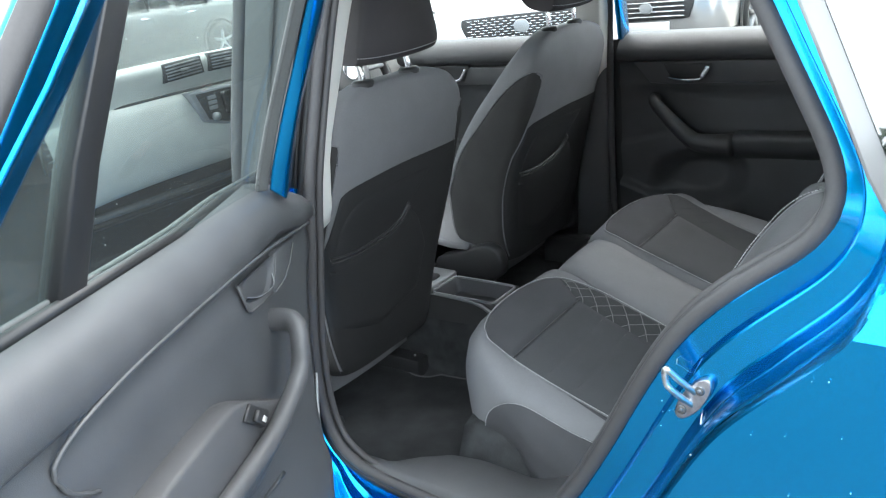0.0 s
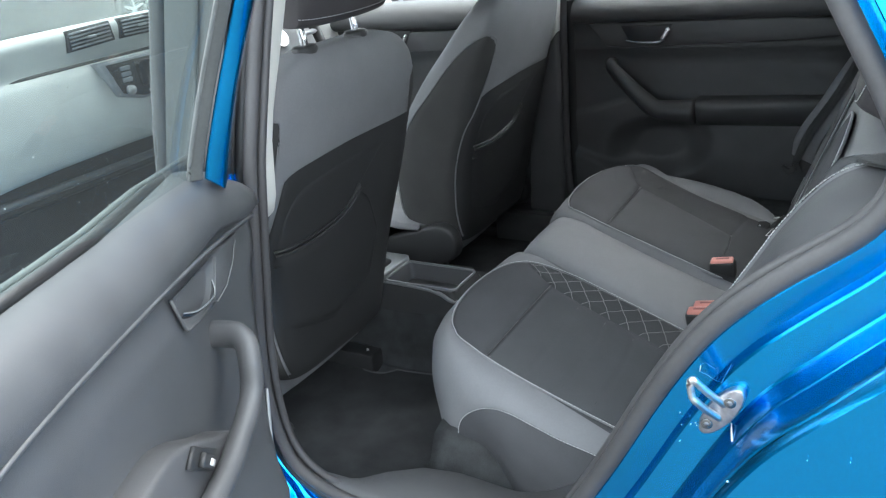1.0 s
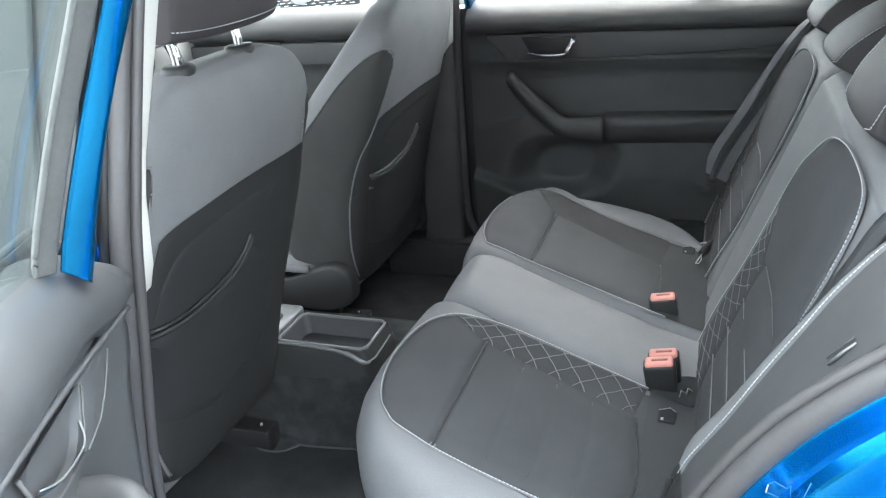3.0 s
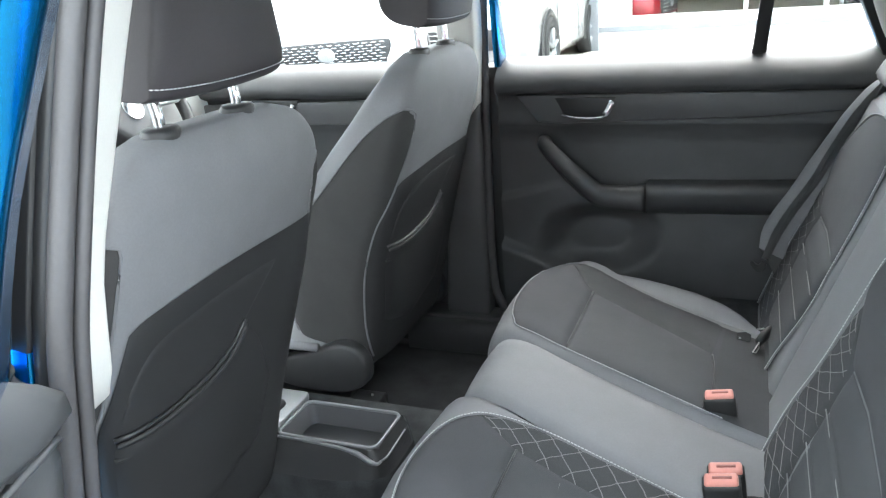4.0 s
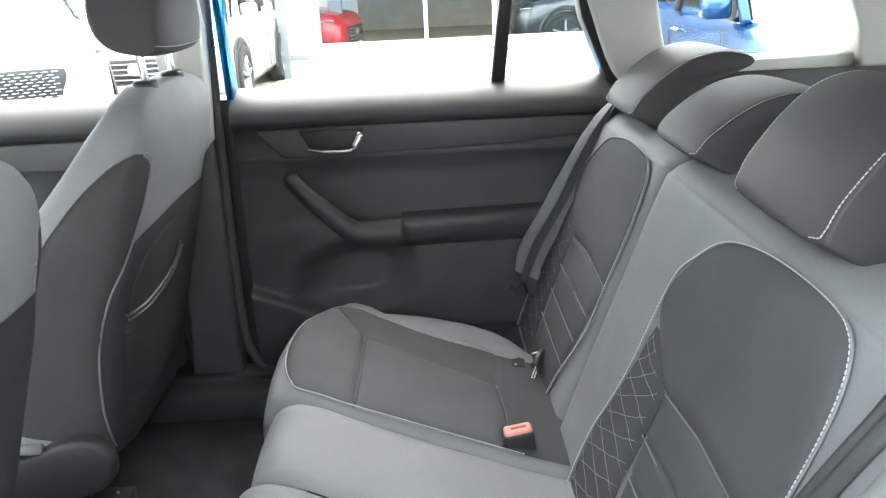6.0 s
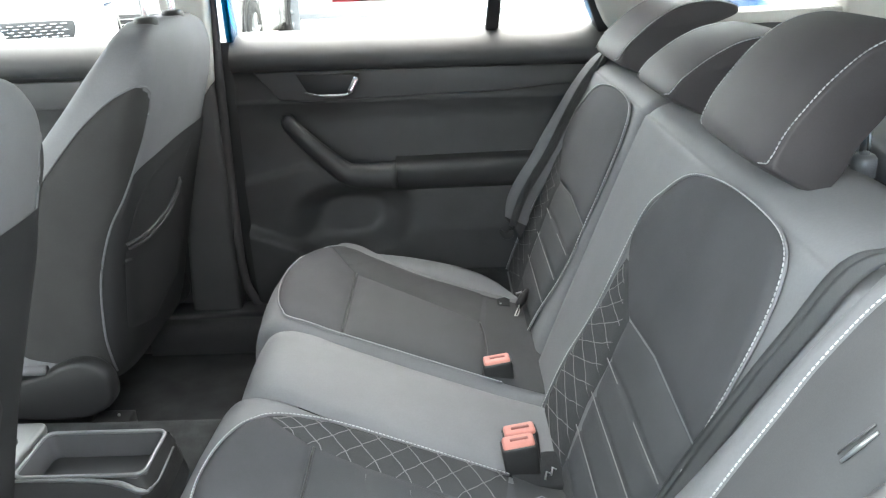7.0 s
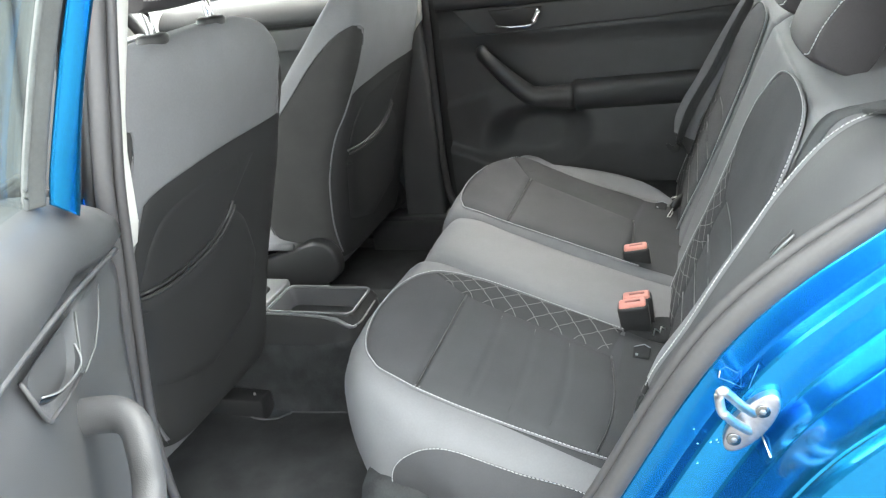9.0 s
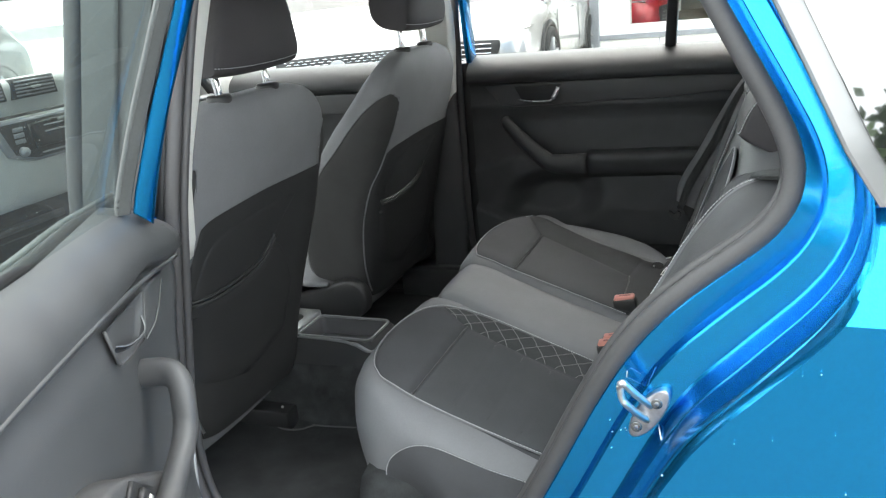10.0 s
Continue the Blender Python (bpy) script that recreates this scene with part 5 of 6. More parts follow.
    for t in np.linspace(-1, 1, 13):
        k = 1 - 0.25 * abs(t) ** 5
        rows.append([(x, yc + 0.235 * t, 0.40 + (z - 0.40) * k + 0.015 * abs(t) ** 2) for x, z in prof])
    part("seat_cushion", grid(rows), LIGHT, seat, "grey leatherette seat cushion")
    for sgn in (-1, 1):
        cov = spline([(-0.655, 0.475), (-0.60, 0.497), (-0.55, 0.512), (-0.49, 0.534), (-0.45, 0.527), (-0.428, 0.497), (-0.432, 0.45), (-0.49, 0.42), (-0.60, 0.42), (-0.66, 0.44)], 4, True)
        part("recliner_cover", slab(cov, yc + sgn * 0.205, yc + sgn * 0.245, lambda u, v, d: (u, d, v), 0.008, 2), SIDEPLASTIC, seat, "dark plastic recliner cover")
        part("cushion_edge", tube([(-0.54, yc + sgn * 0.236, 0.520), (-0.60, yc + sgn * 0.240, 0.522), (-0.70, yc + sgn * 0.240, 0.535)], 0.010, 8), LIGHT, seat)
        inner = sgn * yc < 0
        xe, yr, zr = (-0.430, yc + sgn * (0.112 if yc < 0 else 0.180), 0.384) if inner else (-0.50, yc + sgn * 0.185, 0.365)
        rail = part("seat_rail", box(-1.02, xe, yr - 0.022, yr + 0.022, 0.335, zr, 0.004), BLACK, seat, "black seat rail")
        part("rail_bolt", tube([(xe - 0.025, yr, zr), (xe - 0.025, yr, zr + 0.004)], 0.0028, 8), STEEL, rail, "small bolt")
        if not inner:
            part("rail_cover", slab(spline([(xe - 0.10, yr - 0.04), (xe + 0.02, yr - 0.045), (xe + 0.045, yr), (xe + 0.02, yr + 0.045), (xe - 0.10, yr + 0.04)], 3, True), 0.334, 0.349, lambda u, v, d: (u, v, d), 0.004), SIDEPLASTIC, rail)
        part("riser", box(-0.95, -0.50, yc + sgn * 0.185 - 0.014, yc + sgn * 0.185 + 0.014, 0.384, 0.42), BLACK, seat)

    # head restraint on two posts that lean forwards
    yh = yc - 0.016
    foot = 0.014 if yc < 0 else 0.0
    prof2 = spline([(-0.262, 1.142), (-0.256, 1.165), (-0.253, 1.20), (-0.252, 1.26), (-0.262, 1.31), (-0.285, 1.338), (-0.325, 1.338), (-0.362, 1.315), (-0.384, 1.26), (-0.386, 1.20), (-0.372, 1.162), (-0.345, 1.142), (-0.30, 1.133), (-0.275, 1.134)], 4, True)
    prof2 = [(x, z + foot * max(0.0, min(1.0, (1.22 - z) / 0.06))) for x, z in prof2]
    c = np.mean(np.array(prof2), axis=0)

    def ring(t):
        k = 0.70 + 0.30 * (1 - abs(t) ** 3.2) ** (1 / 2.2)
        row = []
        for x, z in prof2:
            wz = float(np.interp(z, [1.13, 1.17, 1.24, 1.30, 1.34], [0.120, 0.126, 0.108, 0.089, 0.070]))
            row.append(Vector((c[0] + (x - c[0]) * k, yh + wz * t * (0.97 + 0.03 * k), c[1] + (z - c[1]) * (0.90 + 0.10 * k) - 0.006 + 0.004 * t * t * (1 if z < 1.2 else 0) + raised)))
        return row
    hr = part("head_restraint", grid([ring(t) for t in np.sin(np.linspace(-1, 1, 41) * math.pi / 2)], closed_v=True, caps=True), HEADCLOTH, seat, "dark cloth head restraint with pale lower seam")
    seam = [ring(t)[1] + Vector((0.0016, 0, 0)) for t in np.sin(np.linspace(-0.99, 0.99, 72) * math.pi / 2)]
    part("stitching", stitches(seam), THREAD, hr, "pale contrast stitching")
    for y in (-0.072, 0.072):
        part("post", tube(spline([(-0.314, yh + y, 1.08), (-0.314, yh + y, 1.118), (-0.316, yh + y, 1.134 + raised * 0.6), (-0.322, yh + y, 1.165 + raised)], 5), 0.0068, 14), CHROME, hr, "polished chrome post")
        part("post_collar", tube([(-0.314, yh + y, 1.092), (-0.314, yh + y, 1.1085), (-0.314, yh + y, 1.1125), (-0.314, yh + y, 1.1135)], [0.0200, 0.0200, 0.0170, 0.009], 24, flat=1.25, up=(0, 1, 0)), SIDEPLASTIC, hr, "black plastic collar")
    return seat


front_seat("front_passenger_seat", -0.372, "front passenger seat in grey leatherette with black vinyl back", slim=0.15)
front_seat("driver_seat", 0.375, "driver seat in grey leatherette with dark cloth side panels", -0.040, 0.022)

# ---- floor mat, console ----
mat_out = spline([(-0.60, -0.66), (-0.58, -0.26), (-0.45, -0.285), (-0.405, -0.28), (-0.385, -0.262), (-0.36, -0.255), (-0.16, -0.25), (-0.13, -0.40), (-0.15, -0.60), (-0.19, -0.66), (-0.26, -0.685), (-0.4, -0.685)], 5, True)
mt = thing("floor_mat", (-0.35, -0.45, 0.335), "black carpet floor mat with a stitched edge", "floor mat", "floor mats")
part("mat", slab(mat_out, 0.336, 0.346, lambda u, v, d: (u, v, d), 0.003), MATCLOTH, mt)
part("edging", tube([(x, y, 0.345) for x, y in mat_out], 0.0028, 6, True), EDGING, mt, "bound edge")
copy_thing(mt, Matrix.Translation((-0.35, 0.36, 0.335)))
con = thing("centre_console", (-0.5, -0.1, 0.455), "black centre console with an open storage tray", "console")
cons = spline([(-0.195, 0.455), (-0.195, 0.50), (-0.190, 0.520), (-0.18, 0.526), (-0.08, 0.526), (-0.07, 0.52), (-0.065, 0.50), (-0.065, 0.455)], 4)
part("console_body", grid([[(x, u, v) for u, v in cons] for x in (-1.12, -0.8, -0.45)]), BLACK, con)


def rim(outline, inner_scale, z0, z1, depth):
    c = np.mean(np.array(outline), axis=0)
    k = len(outline)
    lv = [(1.0, z0), (0.985, z1), (inner_scale + 0.02, z1), (inner_scale, z1 - 0.004), (inner_scale - 0.04, z1 - depth)]
    b = grid([[(c[0] + (x - c[0]) * s, c[1] + (y - c[1]) * s, z) for x, y in outline] for s, z in lv], closed_v=True)
    return b


# the sides of its rear end, with the carpet drawn up against them
crest = resample([(-1.05, -0.192, 0.531), (-0.36, -0.192, 0.531), (-0.31, -0.195, 0.530), (-0.275, -0.200, 0.527), (-0.254, -0.2045, 0.519), (-0.243, -0.200, 0.512), (-0.236, -0.173, 0.511), (-0.239, -0.090, 0.513), (-0.252, -0.068, 0.522), (-1.05, -0.064, 0.531)], 220)
hem = resample([(-1.05, -0.224, 0.480), (-0.36, -0.224, 0.482), (-0.31, -0.222, 0.484), (-0.270, -0.218, 0.489), (-0.244, -0.208, 0.489), (-0.232, -0.192, 0.486), (-0.228, -0.165, 0.484), (-0.230, -0.085, 0.484), (-0.250, -0.054, 0.484), (-1.05, -0.050, 0.482)], 220)
rows = []
for k in np.linspace(0, 1, 7):
    rows.append([Vector(a) * (1 - k) + Vector(b) * k + Vector((0, 0, 0.006 * math.sin(math.pi * k))) for a, b in zip(crest, hem)])
part("console_side", grid(rows), SIDEPLASTIC, con, "smooth black side of the console")
part("side_band", tube([Vector(q) for q in crest[60:104]], [0.0022] * 24 + [0.0032] * 12 + [0.0044] * 6 + [0.0026] * 2, 8), TRAYRIM, con, "satin grey edge band")
part("rear_lip", tube([Vector(q) for q in crest[103:116]], 0.0018, 6), TRAYRIM, con, "satin lip")
upper = resample([(-0.40, -0.189, 0.531), (-0.30, -0.189, 0.531), (-0.252, -0.187, 0.531), (-0.249, -0.15, 0.531), (-0.249, -0.083, 0.531)], 40)
lower = resample([(-0.40, -0.192, 0.530), (-0.31, -0.195, 0.529), (-0.275, -0.200, 0.526), (-0.254, -0.2045, 0.518), (-0.243, -0.200, 0.511), (-0.236, -0.173, 0.510), (-0.239, -0.103, 0.512), (-0.241, -0.075, 0.512)], 40)
part("tray_skirt", grid([upper, lower]), SIDEPLASTIC, con, "black sloping rear end")
rows = []
for out, z in ((0.0, 0.0), (0.004, -0.012), (0.007, -0.05), (0.010, -0.10), (0.020, -0.138), (0.045, -0.1455)):
    rows.append([(q[0] + out * float(np.interp(i, [90, 100, 115, 125], [0, 1, 1, 0])), q[1] + out * float(np.interp(i, [94, 106, 113, 123], [-1, 0, 0, 1])), max(0.3355, q[2] + z)) for i, q in enumerate(hem)])
part("tunnel_carpet", grid(rows), CARPET, con, "black carpet drawn up to the console")
part("tray", rim(rounded(-0.434, -0.248, -0.190, -0.081, 0.014), 0.965, 0.526, 0.534, 0.045), CONSOLE, con, "dark grey tray")
part("tray_lip", tube([(x, y, 0.5345) for x, y in rounded(-0.433, -0.249, -0.189, -0.082, 0.014)], 0.0030, 6, True), TRAYRIM, con, "satin grey tray rim")
part("tray_floor", slab(rounded(-0.430, -0.252, -0.186, -0.084, 0.012), 0.485, 0.492, lambda u, v, d: (u, v, d)), CONSOLE, con)
part("console_top", slab(rounded(-0.95, -0.440, -0.20, -0.06, 0.012), 0.525, 0.541, lambda u, v, d: (u, v, d), 0.004), TRAYRIM, con, "satin dark console surround")
part("handbrake_slot", slab(rounded(-0.62, -0.46, -0.155, -0.10, 0.02), 0.53, 0.543, lambda u, v, d: (u, v, d)), BLACK, con)


# ---- the open rear door ----
HINGE, OPEN = Vector((-0.205, -0.777, 0)), radians(65)
ALONG, INWARD = Vector((math.cos(OPEN), -math.sin(OPEN), 0)), Vector((math.sin(OPEN), math.cos(OPEN), 0))


def dp(s, n, z):
    """A point of the open door: s from the hinges rearwards, n towards the cabin side."""
    return HINGE + ALONG * s + INWARD * n + Vector((0, 0, z))


def dslab(outline, n0, n1, bevel=0.0, segs=2, lean=0.0):
    return slab(outline, n0, n1, lambda u, v, d: dp(u, d + lean * max(0, v - 1.04), v), bevel, segs)


odoor = thing("rear_passenger_door", tuple(dp(0.35, -0.05, 0.38)), "open rear door with grey grained panel and blue window frame", "car door")
FE = [(0.38, 0.135), (0.45, 0.11), (0.534, 0.086), (0.65, 0.056), (0.75, 0.030), (0.886, 0.002), (0.94, -0.012), (0.968, -0.020), (0.985, -0.012), (1.0, 0.004), (1.015, 0.028), (1.028, 0.055)]
RE = [(0.38, 0.42), (0.5, 0.46), (0.6, 0.53), (0.7, 0.61), (0.8, 0.68), (0.9, 0.73), (1.0, 0.75), (1.06, 0.75)]
front_edge = lambda z: float(np.interp(z, [q[0] for q in FE], [q[1] for q in FE]))
rear_edge = lambda z: float(np.interp(z, [q[0] for q in RE], [q[1] for q in RE]))
prof = [(0.38, -0.03), (0.40, -0.005), (0.43, 0.012), (0.50, 0.022), (0.56, 0.022), (0.60, 0.012), (0.66, 0.004), (0.76, 0.003), (0.84, 0.006), (0.885, 0.010), (0.900, 0.014), (0.930, 0.015), (0.948, 0.010), (0.955, 0.010),
        (0.958, 0.022), (0.964, 0.028), (0.985, 0.029), (1.004, 0.024), (1.018, 0.012), (1.026, 0.0), (1.030, -0.012)]
rows = []
for z, n in prof:
    a, b = front_edge(z), rear_edge(z)
    row = []
    for i in range(41):
        t = i / 40
        s = a + (b - a) * t
        rise = (0.035 * max(0, s) + 0.016 * max(0, min(1, (0.32 - s) / 0.18)) - 0.024 * max(0, min(1, (0.135 - s) / 0.09))) * max(0, min(1, (z - 0.85) / 0.15))
        edge = min(1, (s - a) / 0.022)
        n2 = -0.035 + (n + 0.035) * math.sqrt(max(0, 1 - (1 - edge) ** 2))
        row.append(dp(s, n2, z + rise))
    rows.append(row)
part("inner_panel", grid(rows), DOORPLASTIC, odoor, "grey grained inner panel with a soft top")
shell = [(0.11, 0.36), (0.07, 0.5), (0.02, 0.7), (-0.03, 0.93), (-0.02, 0.96), (0.03, 0.985), (0.75, 1.0), (0.76, 0.95), (0.70, 0.78), (0.58, 0.62), (0.46, 0.45), (0.42, 0.36)]
part("outer_skin", dslab(shell, -0.035, -0.11, 0.008), BLUE, odoor, "metallic blue outer skin")
part("edge_seal", tube([dp(front_edge(z) - 0.010, -0.026, z) for z, _ in FE], 0.008, 8), RUBBER, odoor, "rubber edge seal")
part("edge_trim", tube([dp(front_edge(z) + 0.10 * max(0, (0.68 - z)) + 0.012, 0.003, z) for z in np.linspace(0.40, 0.70, 10)], 0.0025, 6), SILVER, odoor, "bright edge line")
belt = [(0.05, 1.038), (0.2, 1.046), (0.32, 1.043), (0.4, 1.045), (0.72, 1.058)]
part("waist_seal", tube([dp(s, -0.019, z + 0.002) for s, z in belt], 0.007, 8), BLACK, odoor, "black fuzzy window seal")
part("waist_seal_edge", tube([dp(s, -0.030, z + 0.006) for s, z in belt], 0.0042, 8), SEALGREY, odoor, "grey seal edge")
part("fixed_pane", dslab([(0.525, 1.035), (0.485, 1.2), (0.43, 1.33), (0.53, 1.245), (0.58, 1.19), (0.70, 1.04)], -0.036, -0.040, lean=TUMBLE), DOORGLASS, odoor, "small fixed window", False).visible_shadow = False
part("divider_bar", dslab([(0.505, 1.03), (0.470, 1.17), (0.405, 1.345), (0.448, 1.345), (0.510, 1.18), (0.548, 1.035)], -0.048, -0.022, 0.004, lean=TUMBLE), BLACK, odoor, "black window divider bar")
rear_in = [(0.46, 1.325), (0.529, 1.244), (0.576, 1.198), (0.635, 1.14), (0.69, 1.06)]
rear_out = [(0.76, 1.05), (0.70, 1.14), (0.63, 1.215), (0.545, 1.32), (0.52, 1.36)]
part("frame_rear", dslab(rear_in + rear_out, -0.06, -0.012, 0.008, 3, lean=TUMBLE), BLUE, odoor, "glossy blue window frame")
part("frame_rear_seal", tube([dp(s + 0.012, -0.02 + TUMBLE * max(0, z - 1.04), z) for s, z in rear_out], 0.013, 8), RUBBER, odoor, "mauve-grey rubber frame seal")
part("frame_rear_ridge", tube([dp(s + 0.030, -0.012 + TUMBLE * max(0, z - 1.04), z + 0.01) for s, z in rear_in[::-1]], 0.006, 8), BLUE, odoor)
# the frame's front upright: where its outer and inner edges stand at each height, as (z, s, n)
up_out = spline([(1.040, 0.1367, 0.0236), (1.05, 0.1373, 0.0270), (1.07, 0.139, 0.034), (1.145, 0.145, 0.066), (1.22, 0.153, 0.102), (1.33, 0.168, 0.156)], 5)
up_in = spline([(1.020, 0.119, 0.0375), (1.035, 0.1210, 0.0430), (1.07, 0.126, 0.055), (1.145, 0.137, 0.085), (1.22, 0.140, 0.119), (1.33, 0.150, 0.172)], 5)


def upright(a, b, back, lean=0.6):
    """A bar along the front upright, between two lines, with its rear side drawn back towards the outside."""
    rows = []
    for (z, s0, n0), (y, s1, n1) in zip(a, b):
        rows.append([dp(s0, n0, z), dp(s0 * 0.85 + s1 * 0.15 + 0.001, n0 * 0.85 + n1 * 0.15 + 0.0015, z * 0.85 + y * 0.15), dp(s0 * 0.2 + s1 * 0.8 + 0.001, n0 * 0.2 + n1 * 0.8 + 0.0015, z * 0.2 + y * 0.8), dp(s1, n1, y), dp(s1 - back, n1 - back * lean, y), dp(s0 - back, n0 - back * lean, z)])
    return grid(rows, closed_v=True, caps=True)


part("frame_front", upright(up_out, up_in, 0.052, 0.25), BLUE, odoor, "glossy blue window frame")
ch_in = [(z, a + 0.001, b - 0.002) for z, a, b in up_out]
ch_out = [(z, a + 0.008, b - 0.017) for z, a, b in up_out]
part("frame_front_seal", upright(ch_out, ch_in, 0.010), CHANNEL, odoor, "grey rubber window channel")
part("channel_lip", tube([dp(a, b + 0.001, z) for z, a, b in ch_out], 0.0022, 6), SEALGREY, odoor, "pale lip of the window channel")


def pane_edge(z):
    return [float(np.interp(z, [q[0] for q in ch_out], [q[c] for q in ch_out])) for c in (1, 2)]


rows = []
for z in np.linspace(1.02, 1.335, 12):
    s0, n0 = pane_edge(z)
    s1, n1 = float(np.interp(z, [1.03, 1.17, 1.345], [0.530, 0.490, 0.425])), -0.037 + TUMBLE * max(0, z - 1.04)
    rows.append([dp(s0 + (s1 - s0) * t, n0 - 0.003 + (n1 - n0 + 0.003) * t, z) for t in np.linspace(0, 1, 10)])
part("window_pane", grid(rows), DOORGLASS, odoor, "clear side window with faint dust and painted sky glare").visible_shadow = False
part("frame_top", tube([dp(0.150, 0.165, 1.335), dp(0.22, 0.12, 1.36), dp(0.35, 0.07, 1.375), dp(0.47, 0.05, 1.375), dp(0.53, 0.04, 1.35)], 0.02, 10), BLUE, odoor, "glossy blue window frame")

rng = random.Random(7)
bm = bmesh.new()
for _ in range(80):
    u, v, k = 0.22 + 0.28 * rng.random(), 1.04 + 0.26 * rng.random(), 0.0003 + 0.0005 * rng.random() ** 2
    tube([dp(u, -0.0352 + TUMBLE * max(0, v - 1.04), v), dp(u, -0.0348 + TUMBLE * max(0, v - 1.04), v + k)], k, 5, bm=bm)
part("dust", bm, PALE, odoor, "pale dust specks on the glass")["kind"] = "stuff"
bm = bmesh.new()
for _ in range(60):
    x, z, k = 0.50 + 0.35 * rng.random(), 0.60 + 0.30 * rng.random(), 0.0003 + 0.0004 * rng.random() ** 2
    if x > 0.02 + 0.62 * z:
        tube([(x, -0.8545, z), (x, -0.8553, z + k)], k, 5, bm=bm)
part("dried_drops", bm, PALE, car, "pale specks on the paint")["kind"] = "stuff"

# latch lever in its bowl beside a flat cover
part("handle_cover", dslab([(0.078, 0.950), (0.090, 0.941), (0.112, 0.920), (0.140, 0.905), (0.176, 0.901), (0.184, 0.906), (0.173, 0.922), (0.157, 0.952)], 0.004, 0.0215, 0.003), DOORPLASTIC, odoor, "flat grey cover beside the lever")
# Paler tubes paint the light that the cover's edges catch.
part("cover_edge", tube([dp(s, 0.0215, z) for s, z in ((0.088, 0.943), (0.112, 0.9205), (0.140, 0.9055), (0.176, 0.9015))], 0.0009, 6), SEALGREY, odoor, "paler line for the lit edge")
part("cover_edge", tube([dp(s, 0.0222, z) for s, z in ((0.157, 0.950), (0.173, 0.922), (0.184, 0.907))], 0.0009, 6), SEALGREY, odoor, "paler line for the lit edge")
rows = []
for u in np.linspace(0, 1, 19):
    top = (0.158 + 0.119 * u, 0.953 + 0.003 * u)
    low = (0.185 + 0.077 * u, 0.904 + 0.006 * u)
    rows.append([dp(top[0] + (low[0] - top[0]) * v, 0.0205 - 0.0135 * (math.sin(math.pi * u) ** 0.7) * (math.sin(math.pi * v) ** 0.6), top[1] + (low[1] - top[1]) * v) for v in np.linspace(0, 1, 13)])
part("handle_bowl", grid(rows), DOORPLASTIC, odoor, "smooth hollow behind the lever")
part("bowl_rim", tube([dp(s, 0.0205, z) for s, z in ((0.184, 0.904), (0.225, 0.905), (0.258, 0.909), (0.264, 0.914), (0.279, 0.956))], 0.0020, 8), PLASTIC, odoor, "rounded rim")
lip = spline([(0.174, 0.020, 0.929), (0.181, 0.024, 0.920), (0.192, 0.026, 0.9165), (0.215, 0.026, 0.9175), (0.240, 0.025, 0.9225), (0.258, 0.020, 0.930)], 4)
lever = part("handle_lever", grid([[dp(s, n, z), dp(s + 0.001, n - 0.002, z - 0.003), dp(s + 0.002, n - 0.007, z - 0.006)] for s, n, z in lip]), DARKCHROME, odoor, "dark satin latch lever")
part("lever_edge", tube([dp(s, n, z) for s, n, z in lip], 0.0008, 6), SILVER, lever, "satin lever edge")
grab = spline([(0.178, -0.005, 0.858), (0.182, 0.02, 0.861), (0.190, 0.042, 0.862), (0.201, 0.055, 0.855), (0.212, 0.059, 0.838), (0.221, 0.059, 0.814), (0.238, 0.058, 0.797), (0.27, 0.056, 0.783), (0.336, 0.054, 0.768), (0.47, 0.046, 0.762), (0.60, 0.038, 0.772), (0.70, 0.01, 0.78)], 5)
part("grab_handle", tube([dp(s, n, z) for s, n, z in grab], 0.0132, 14, flat=1.35, up=None), PLASTIC, odoor, "curved grey grab handle")
part("decor_edge", tube([dp(s, n, z) for s, n, z in spline([(0.03, 0.0275, 0.953), (0.15, 0.0275, 0.966), (0.28, 0.0275, 0.974), (0.48, 0.0275, 0.978), (0.58, 0.027, 0.974), (0.63, 0.022, 0.962), (0.648, 0.018, 0.945), (0.635, 0.016, 0.915), (0.60, 0.014, 0.89)], 4)], 0.0026, 6), DOORPLASTIC, odoor, "crisp edge of the decor strip")
arm = spline([(0.245, 0.765), (0.30, 0.80), (0.36, 0.835), (0.42, 0.845), (0.62, 0.84), (0.70, 0.80), (0.62, 0.74), (0.40, 0.715), (0.28, 0.73)], 4, True)
part("armrest", dslab(arm, 0.0, 0.040, 0.006, 2), PLASTIC, odoor, "dark moulded armrest")
sw = part("window_switch", dslab([(0.312, 0.794), (0.336, 0.783), (0.376, 0.818), (0.354, 0.830)], 0.040, 0.0455, 0.002), SIDEPLASTIC, odoor, "black window switch")
part("switch_rocker", dslab([(0.328, 0.797), (0.342, 0.790), (0.362, 0.810), (0.349, 0.818)], 0.046, 0.053, 0.002), SIDEPLASTIC, sw, "black rocker")
part("switch_mark", dslab([(0.336, 0.798), (0.343, 0.795), (0.350, 0.803), (0.343, 0.806)], 0.0531, 0.0536), PALE, sw)
part("panel_line", tube([dp(s, 0.0065, z) for s, z in spline([(0.64, 0.87), (0.60, 0.80), (0.52, 0.70), (0.40, 0.66), (0.24, 0.64)], 5)], 0.004, 6), DOORPLASTIC, odoor, "moulded panel line")

